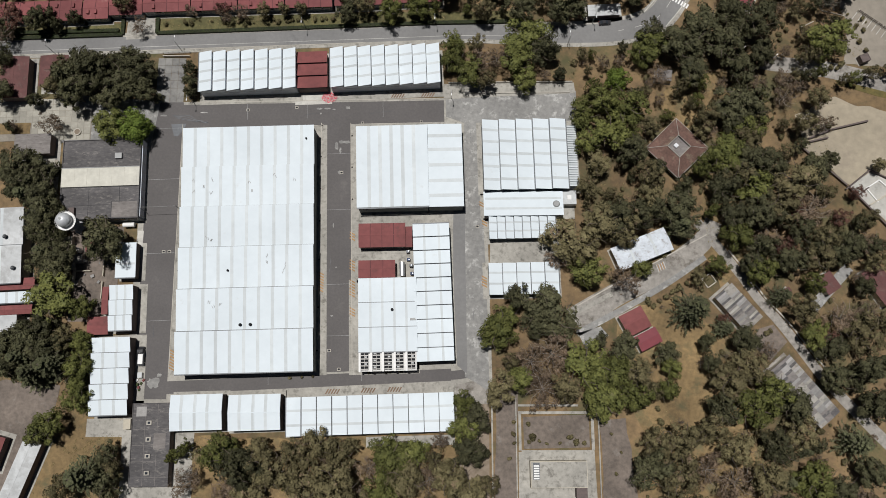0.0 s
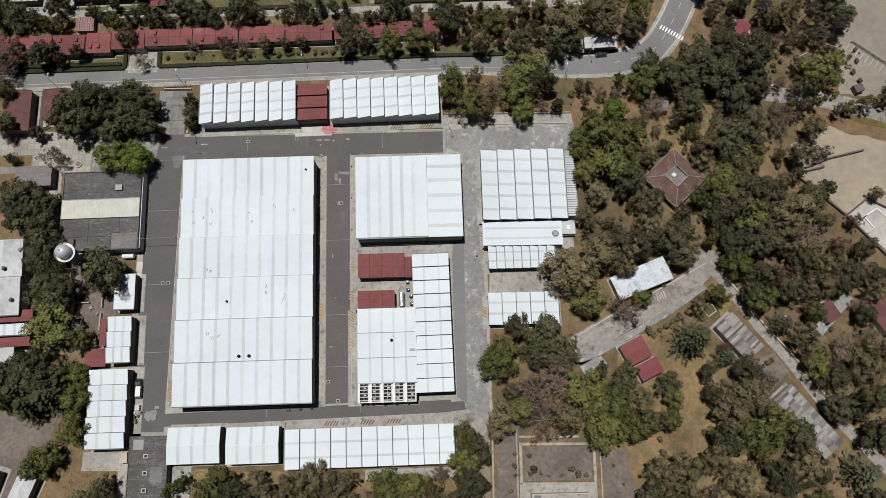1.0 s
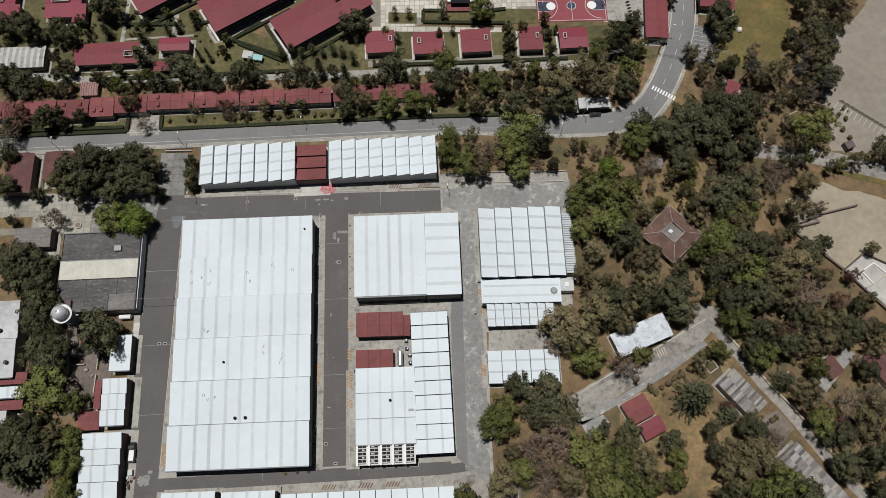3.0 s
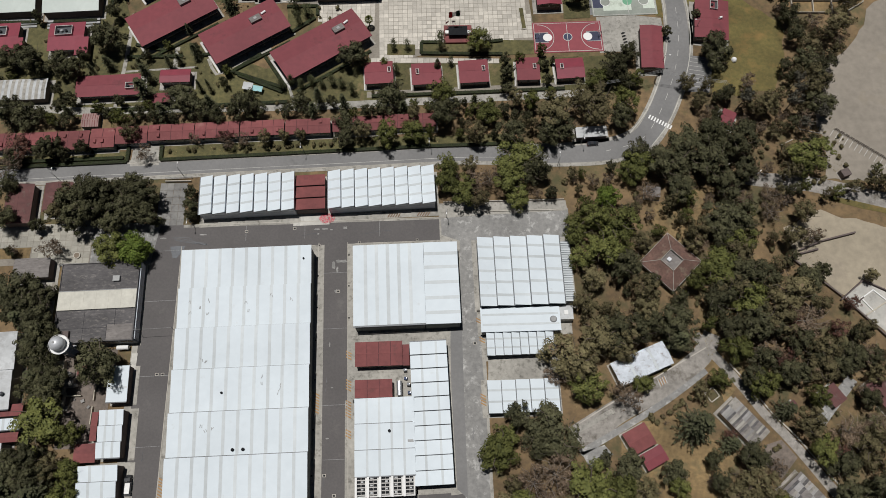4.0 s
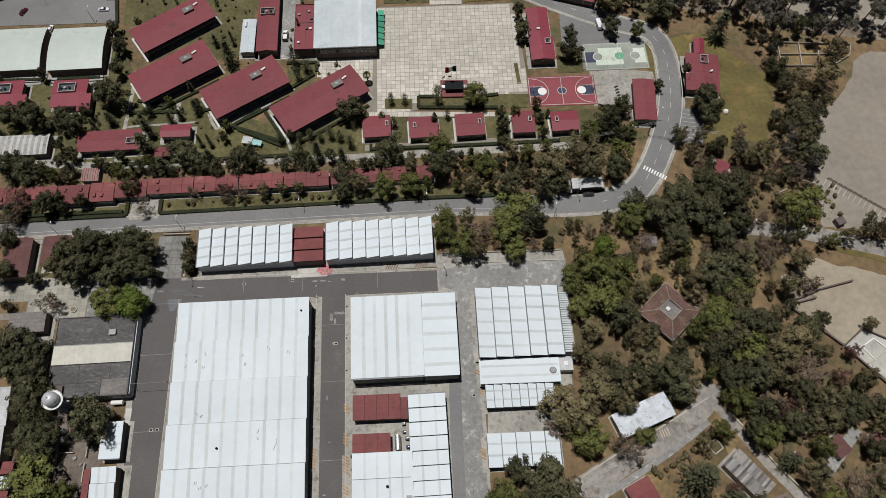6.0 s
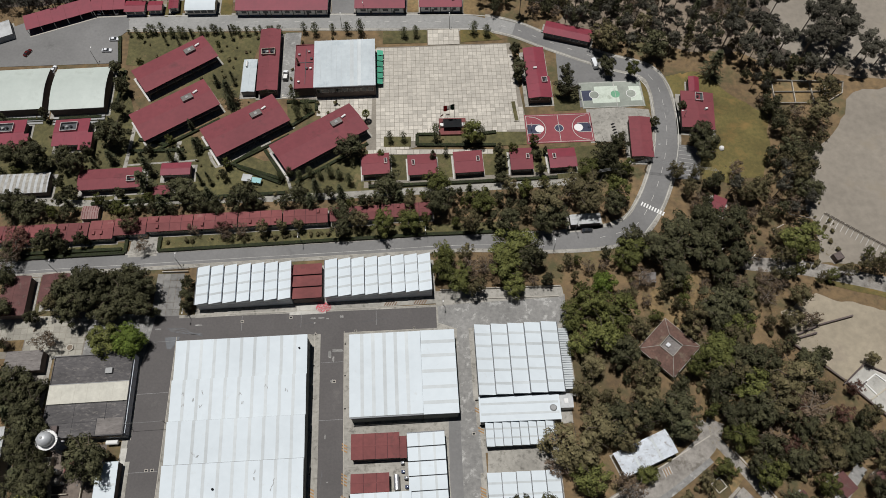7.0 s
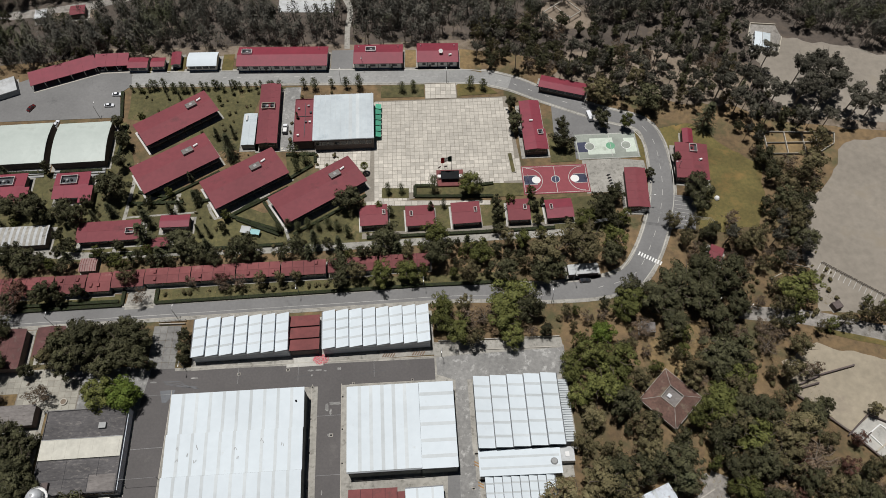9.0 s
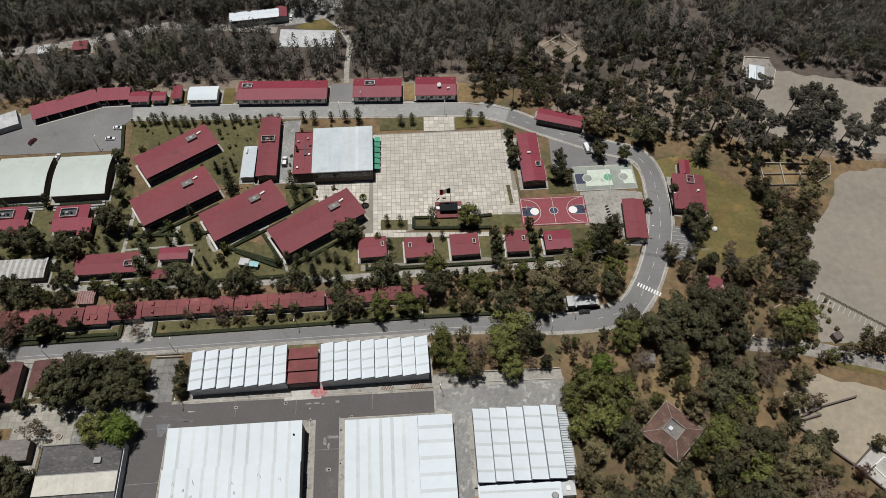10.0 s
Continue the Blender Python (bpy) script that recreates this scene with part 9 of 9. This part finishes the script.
for x, y, r in ((73.4, 27.2, 1.5), (75.6, 29.2, 1.2), (77.8, 30.6, 1.6), (80.4, 32.4, 1.4), (83.0, 34.0, 1.7), (85.6, 35.4, 1.3), (88.8, 37.4, 1.6), (67.6, 37.6, 1.5), (72.6, 41.8, 1.4), (78.4, 45.4, 1.3), (28.9, -12.6, 1.3), (30.2, -16.8, 1.9), (29.0, -18.6, 1.2), (32.4, -18.2, 1.0), (35.0, -19.2, 0.8), (39.4, -19.0, 0.9), (43.0, -17.0, 1.5), (44.8, -18.6, 1.7), (47.6, -18.8, 1.2), (24.0, -12, 1.1), (23.8, -16, 1.3), (24.0, -19, 1.0), (22.2, -24, 1.2), (57, -16, 0.9), (60, -22, 0.8), (58, -29, 1.0)):
    tree("shrub", x, y, r)
for x, y in ((-52.7, 2.6), (-48.4, 3.0), (-44.7, 3.2), (-25.5, 4.4), (-19.3, 4.7), (-18.2, 4.7), (-14.4, 4.8)):
    tree("shrub", x, y, 0.8)
shrub_rng = random.Random(31)
made = 0
while made < 150:
    x, y = shrub_rng.choice(((shrub_rng.uniform(-180, -20), shrub_rng.uniform(150, 232)), (shrub_rng.uniform(-105, 4), shrub_rng.uniform(130, 137)), (shrub_rng.uniform(60, 170), shrub_rng.uniform(-40, 70)), (shrub_rng.uniform(17, 66), shrub_rng.uniform(-40, -5))))
    if not blocked(x, y, 0.8):
        tree("shrub", x, y, shrub_rng.uniform(0.7, 1.6))
        made += 1


# a fan palm at the edge of the parade ground
pm = thing("fan_palm", -27.4, 191.6, 0, "fan palm with a round head beside the parade ground", "palm tree")
tb = bmesh.new()
for k in range(6):
    limb(tb, (0.05 * math.sin(k), 0, -0.1 + k * 0.85), (0.05 * math.sin(k + 1), 0, 0.75 + k * 0.85), 0.24 - 0.01 * k, 0.22 - 0.01 * k, 8)
part("trunk", tb, PALEBARK, pm)
pr = random.Random(8)
for k in range(46):
    q, up = k * 2.39996, 1.5 - 2.1 * (k / 45)
    d_ = Vector((math.cos(q) * math.cos(up), math.sin(q) * math.cos(up), math.sin(up)))
    fb = bmesh.new()
    tip = Vector((0, 0, 5.1)) + d_ * 1.0
    limb(fb, (0, 0, 5.0), tip, 0.04, 0.025, 4)
    side = d_.cross(Vector((0, 0, 1))).normalized()
    for j in range(-4, 5):
        e_ = (d_ + side * j * 0.24).normalized() * pr.uniform(0.8, 1.05) - Vector((0, 0, 0.12 * abs(j)))
        wv = e_.cross(d_.cross(side)).normalized() * 0.07
        fb.faces.new([fb.verts.new(p) for p in (tip, tip + e_ * 0.5 + wv, tip + e_, tip + e_ * 0.5 - wv)])
    part("frond", fb, LEAF["green"], pm)

# ---- hedges ----
def hedge(pts, w=1.3, h=1.1):
    e = thing("hedge", 0, 0, 0, "clipped dark green hedge", "hedge", "hedges")
    core = bmesh.new()
    ps, ns = [], []
    r = np.random.RandomState(int(abs(pts[0][0] * 7 + pts[0][1])) % 9999)
    for p, q in zip(pts, pts[1:]):
        p, q = Vector((*p, 0)), Vector((*q, 0))
        t = (q - p).normalized()
        nn = Vector((-t.y, t.x, 0)) * (w / 2)
        hexa(core, [tuple(v) for v in (p - nn, q - nn, q + nn, p + nn)] + [tuple(v + Vector((0, 0, h * 0.92))) for v in (p - nn, q - nn, q + nn, p + nn)])
        k = int((q - p).length * 26)
        u, s0 = r.uniform(0, 1, k), r.uniform(-1, 1, k)
        side = r.uniform(0, 1, k) < 0.35
        for i in range(k):
            a_ = float(np.sign(s0[i])) if side[i] else float(s0[i])
            z = h * r.uniform(0.2, 1.0) if side[i] else h * r.uniform(0.94, 1.05)
            c = p + (q - p) * float(u[i]) + nn * a_
            ps.append((c.x, c.y, z))
            ns.append((nn.x * a_ if side[i] else 0, nn.y * a_ if side[i] else 0, 0.4 if side[i] else 1))
    # dark solid below the leaves paints the shade seen between them
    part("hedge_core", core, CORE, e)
    part("foliage", leaf_mesh("foliage", np.array(ps), np.array(ns), r.uniform(0.12, 0.26, len(ps)), HEDGE), None, e)


for pts in ([(-172, 127.9), (-120.6, 129.8), (-120.6, 136.4)], [(-107.6, 136.6), (-107.6, 130.4), (-60, 132.3), (-4, 134.6), (28, 135.2)], [(-172, 130.2), (-122, 131.5)],
            [(-138, 152.6), (-112, 153.6), (-60, 155.6)], [(-26, 157.6), (20, 158.8), (52, 160)], [(-139.6, 226.6), (-142.2, 242.6)], [(-137, 200), (-136, 222)],
            [(-127, 178), (-104, 178)], [(-96, 178.4), (-86, 180)], [(-82.1, 171.0), (-71.8, 178.6)], [(-70.0, 177.0), (-60.8, 162.4)], [(-82.6, 170.0), (-60.8, 161.8)], [(-80.6, 168.6), (-62.0, 160.2)],
            [(-62.6, 202.2), (-49.6, 202.2), (-49.4, 197.4)], [(-61.4, 191.4), (-59.8, 189.2), (-50.4, 196.2)], [(-5.8, 183.2), (3.0, 183.0)], [(15.6, 182.8), (19.5, 182.6), (28, 183.6)], [(-5.8, 183.2), (-5.9, 177.8), (11.4, 177.2), (27.6, 176.9)],
            [(-124, 184), (-112, 181)], [(-144, 182), (-141, 194)], [(-160, 196), (-142, 196.6)], [(-188, 196), (-166, 196)], [(-205, 238), (-196, 243)]):
    hedge(pts)
for x, y, w, d, deg in ((-109.0, 195.8, 34.8, 16.6, 32.5), (-78.2, 186.8, 34.2, 16.8, 31.8), (-46.6, 179.6, 39.0, 16.2, 32.8)):      # along the barracks
    c, s0 = math.cos(radians(deg)), math.sin(radians(deg))
    for k in (3.0,):
        hedge([(x + u * c + (d / 2 + k) * s0, y + u * s0 - (d / 2 + k) * c) for u in (-w / 2 + 1, w / 2 - 3)], 1.1, 1.0)

# ---- the wood behind the camp ----
r = np.random.RandomState(77)
tops, norms, sizes = [], [], []
wood = bmesh.new()
count = 0
while count < 4300:
    x, y = (r.uniform(-262, -60), r.uniform(300, 362)) if count % 8 == 0 else (r.uniform(-262, 285), r.uniform(250, 362))
    if y < 270 + 8 * noise.noise((x * 0.02, 0, 3)) and -134 < x < 40:
        continue
    if x < -134 and (y < 266.5 + 0.3 * min(0, x + 150) or x < -205 and y < 256):
        continue
    if x > 30 and y < 276 + 0.08 * (x - 30) - max(0, (x - 172) * 0.7):
        continue
    if blocked(x, y, 0.5) or (x > 158 and y < 266.5 - max(0, x - 186) * 0.25) or abs(x - 168.0) < 12 and y < 282:
        continue
    if abs(x + 38) < 3 and y < 300 or -9.5 < y - (304 + 0.25 * (x + 175)) < 4.6 and x < -130 or -130 < x < -44 and 304 < y < 313.5 or -76 < x < -44 and 287 < y < 300 or -102 < x < -72 and 300 < y < 314 or abs(x + 192.4) < 6 and 282 < y < 300 or abs(x + 174.7) < 6 and 284 < y < 300 or -215 < x < -165 and 288 < y < 304 + 0.25 * (x + 175) and r.uniform() < 0.6:
        continue
    if noise.noise((x * 0.03, y * 0.03, 0)) < -0.42:
        continue
    h = r.uniform(10, 18)
    rad = r.uniform(1.6, 3.3)
    limb(wood, (x, y, -0.2), (x + r.uniform(-0.6, 0.6), y + r.uniform(-0.6, 0.6), h * 0.9), 0.17, 0.05, 3)
    k = 112 if y < 330 else 70
    d = r.normal(0, 1, (k, 3))
    d /= np.linalg.norm(d, axis=1, keepdims=True)
    q = r.uniform(0.55, 1.0, (k, 1)) * (1 + 0.3 * np.sin(3 * np.arctan2(d[:, 1:2], d[:, 0:1]) + x) * np.sin(4 * d[:, 2:3] + y))
    tops.append(np.array((x, y, h * 0.68)) + d * q * np.concatenate([rad * (1 - 0.4 * d[:, 2:3]), rad * (1 - 0.4 * d[:, 2:3]), np.full((k, 1), h * 0.4)], 1))
    norms.append(d + (0, 0, 0.35))
    sizes.append(r.uniform(0.28, 0.6, k))
    count += 1
wd = thing("wood", 0, 0, 0, "dense brown-green dry wood with bare trunks", "wood", kind="stuff")
part("trunks", wood, PALEBARK, wd)
part("canopy", leaf_mesh("canopy", np.concatenate(tops), np.concatenate(norms), np.concatenate(sizes), WOODS, 0.3, 2.0), None, wd)

# ---- dry weeds and tufts on the bare ground ----
r = np.random.RandomState(5)
ps, ns = [], []
while len(ps) < 30000:
    x0, x1, y0, y1 = ((-150, -106, -42, -4), (-94, 4, -42, -17), (46, 170, -42, 120), (46, 170, -42, 120), (46, 170, -42, 120), (17, 52, -42, -2), (-186, 60, 150, 244), (100, 158, 120, 236), (-230, 160, 262, 276), (-170, 40, 129, 140))[r.randint(10)]
    x, y = r.uniform(x0, x1), r.uniform(y0, y1)
    if noise.noise((x * 0.11, y * 0.11, 4)) + 0.5 * noise.noise((x * 0.4, y * 0.4, 2)) < 0.0 or blocked(x, y, 0.3) or on_paving(x, y):
        continue
    for k in range(4):
        ps.append((x + r.normal(0, 0.35), y + r.normal(0, 0.35), 0.1 + r.uniform(0, 0.14)))
        ns.append((r.normal(0, 0.3), r.normal(0, 0.3), 0.9))
wt = thing("weeds", 0, 0, 0, "dry yellow-brown weeds and tufts on bare ground", "weeds", kind="stuff")
part("tufts", leaf_mesh("tufts", np.array(ps), np.array(ns), r.uniform(0.07, 0.22, len(ps)), TUFT), None, wt)

# ---- slabs of the parade ground and the paved court ----
bed = patch("parade_ground", [(-23.6, 233.0), (37.6, 234.0), (41.8, 183.2), (32, 183), (20, 180), (-3, 178), (-12, 175.2), (-25.2, 175.4)], 0.07, SLABGAP, "parade ground of square pale stone slabs", "parade ground")
bed2 = patch("parade_walk", [(-66, 204.6), (-66, 208), (-23.4, 207.4), (-24, 175), (-27.5, 175.6), (-27.0, 190), (-36.6, 200.6), (-46.4, 192.6), (-49.0, 196.2), (-49.2, 203.4)], 0.065, SLABGAP, "paved walk of pale stone slabs", "pavement")
bed3 = patch("parade_walk", [(-0.4, 233.6), (14.6, 233.8), (14.4, 243.6), (-0.4, 243.4)], 0.155, SLABGAP, "paved walk of pale stone slabs", "pavement")
bed4 = patch("paved_court", [(-172, 87.4), (-144.2, 88.4), (-144, 76), (-140, 76), (-140, 88.4), (-129.0, 88.6), (-129, 96), (-134, 104), (-172, 103.4)], 0.07, SLABGAP, "court of square pale slabs", "pavement")
patch("parade_walk", [(-28, 157.2), (52, 160.6), (52, 163.2), (-28, 160)], 0.09, SLABGAP, "narrow walk of pale slabs", "pavement")

bed6 = patch("parade_walk", [(-26.4, 173.6), (26, 172.6), (26, 175.0), (6.4, 175.6), (-26.4, 176.8)], 0.09, SLABGAP, "narrow walk of pale slabs", "pavement")
patch("lawn", [(-20.0, 177.4), (-8.5, 177.2), (-8.4, 182.4), (-20.0, 182.8)], 0.16, LAWN, "square lawn bed set in the parade ground", "lawn")
patch("lawn", [(-6.0, 177.4), (28.0, 176.6), (40.6, 177.0), (41.0, 183.6), (28.2, 184.0), (19.4, 182.8), (11.6, 183.0), (-6.0, 183.4)], 0.16, LAWN, "hedged lawn bed beside the podium", "lawn")
patch("lawn", [(-62.6, 202.4), (-49.6, 202.4), (-49.4, 197.0), (-59.8, 188.8), (-61.4, 191.2)], 0.16, LAWN, "small hedged garden bed with young trees", "lawn")
patch("lawn", [(55.0, 208.0), (65.9, 207.6), (65.5, 194.6), (54.2, 194.2)], 0.1, LAWN, "lawn between a house and a sports court", "lawn")


def slab_field(bed, x0, y0, nx, ny, sx, sy, deg, limit, inside, stone=None):
    """Square slabs, laid one by one; the first ones are pieces of their own, the rest one joined piece."""
    one = bpy.data.meshes.new("slab")
    top = bed.data.vertices[0].co.z + 0.035
    b = box(-sx / 2 + 0.07, sx / 2 - 0.07, -sy / 2 + 0.07, sy / 2 - 0.07, -0.04, 0.0)
    b.to_mesh(one)
    b.free()
    one.materials.append(stone or SLAB)
    c, s0 = math.cos(radians(deg)), math.sin(radians(deg))
    rest = bmesh.new()
    k = 0
    r = random.Random(int(x0))
    for j in range(ny):
        for i in range(nx):
            u, v = i * sx, j * sy
            x, y = x0 + u * c - v * s0, y0 + u * s0 + v * c
            if not inside(x, y):
                continue
            z = top + r.uniform(-0.008, 0.008)
            if k < limit:
                part("slab", one, None, bed, at=pose(x, y, z, r.uniform(-0.25, 0.25), r.uniform(-0.25, 0.25), deg))
            else:
                p = [(x + a_ * c - b_ * s0, y + a_ * s0 + b_ * c) for a_, b_ in ((-sx / 2 + 0.07, -sy / 2 + 0.07), (sx / 2 - 0.07, -sy / 2 + 0.07), (sx / 2 - 0.07, sy / 2 - 0.07), (-sx / 2 + 0.07, sy / 2 - 0.07))]
                sheet([(*q, z) for q in p], 0.04, 0, rest)
            k += 1
    if k > limit:
        tagged(part("slabs", rest, stone or SLAB, bed), kind="stuff")
    else:
        rest.free()


slab_field(bed, -22.2, 176.8, 32, 28, 2.0, 2.02, 1.0, 300, lambda x, y: y < 232.6 and x < 40.6 - (y - 184) * 0.085 and (y > 184 or x < -10 or (y > 181 and x < 33)))
slab_field(bed2, -64.4, 193.8, 20, 7, 2.0, 2.0, -1.0, 90, lambda x, y: x < -25.4 and y < 207.4 and (y > 203.8 or x > -48.4) and (y > 198.6 or x < -40.5 or x > -33.0))
slab_field(bed6, -25.4, 174.9, 22, 1, 2.4, 2.3, -1.2, 30, lambda x, y: True)
slab_field(bed3, 1.0, 234.9, 6, 4, 2.4, 2.3, 0, 30, lambda x, y: True)
slab_field(bed4, -171.2, 77.4, 19, 12, 2.4, 2.3, 1.0, 110, lambda x, y: (y > 94.6 or (y > 89 and -151 < x)) and x < -130.4 and y < 104 - max(0, x + 135) or -143.4 < x < -140.4 and y < 89, COURTSLAB)
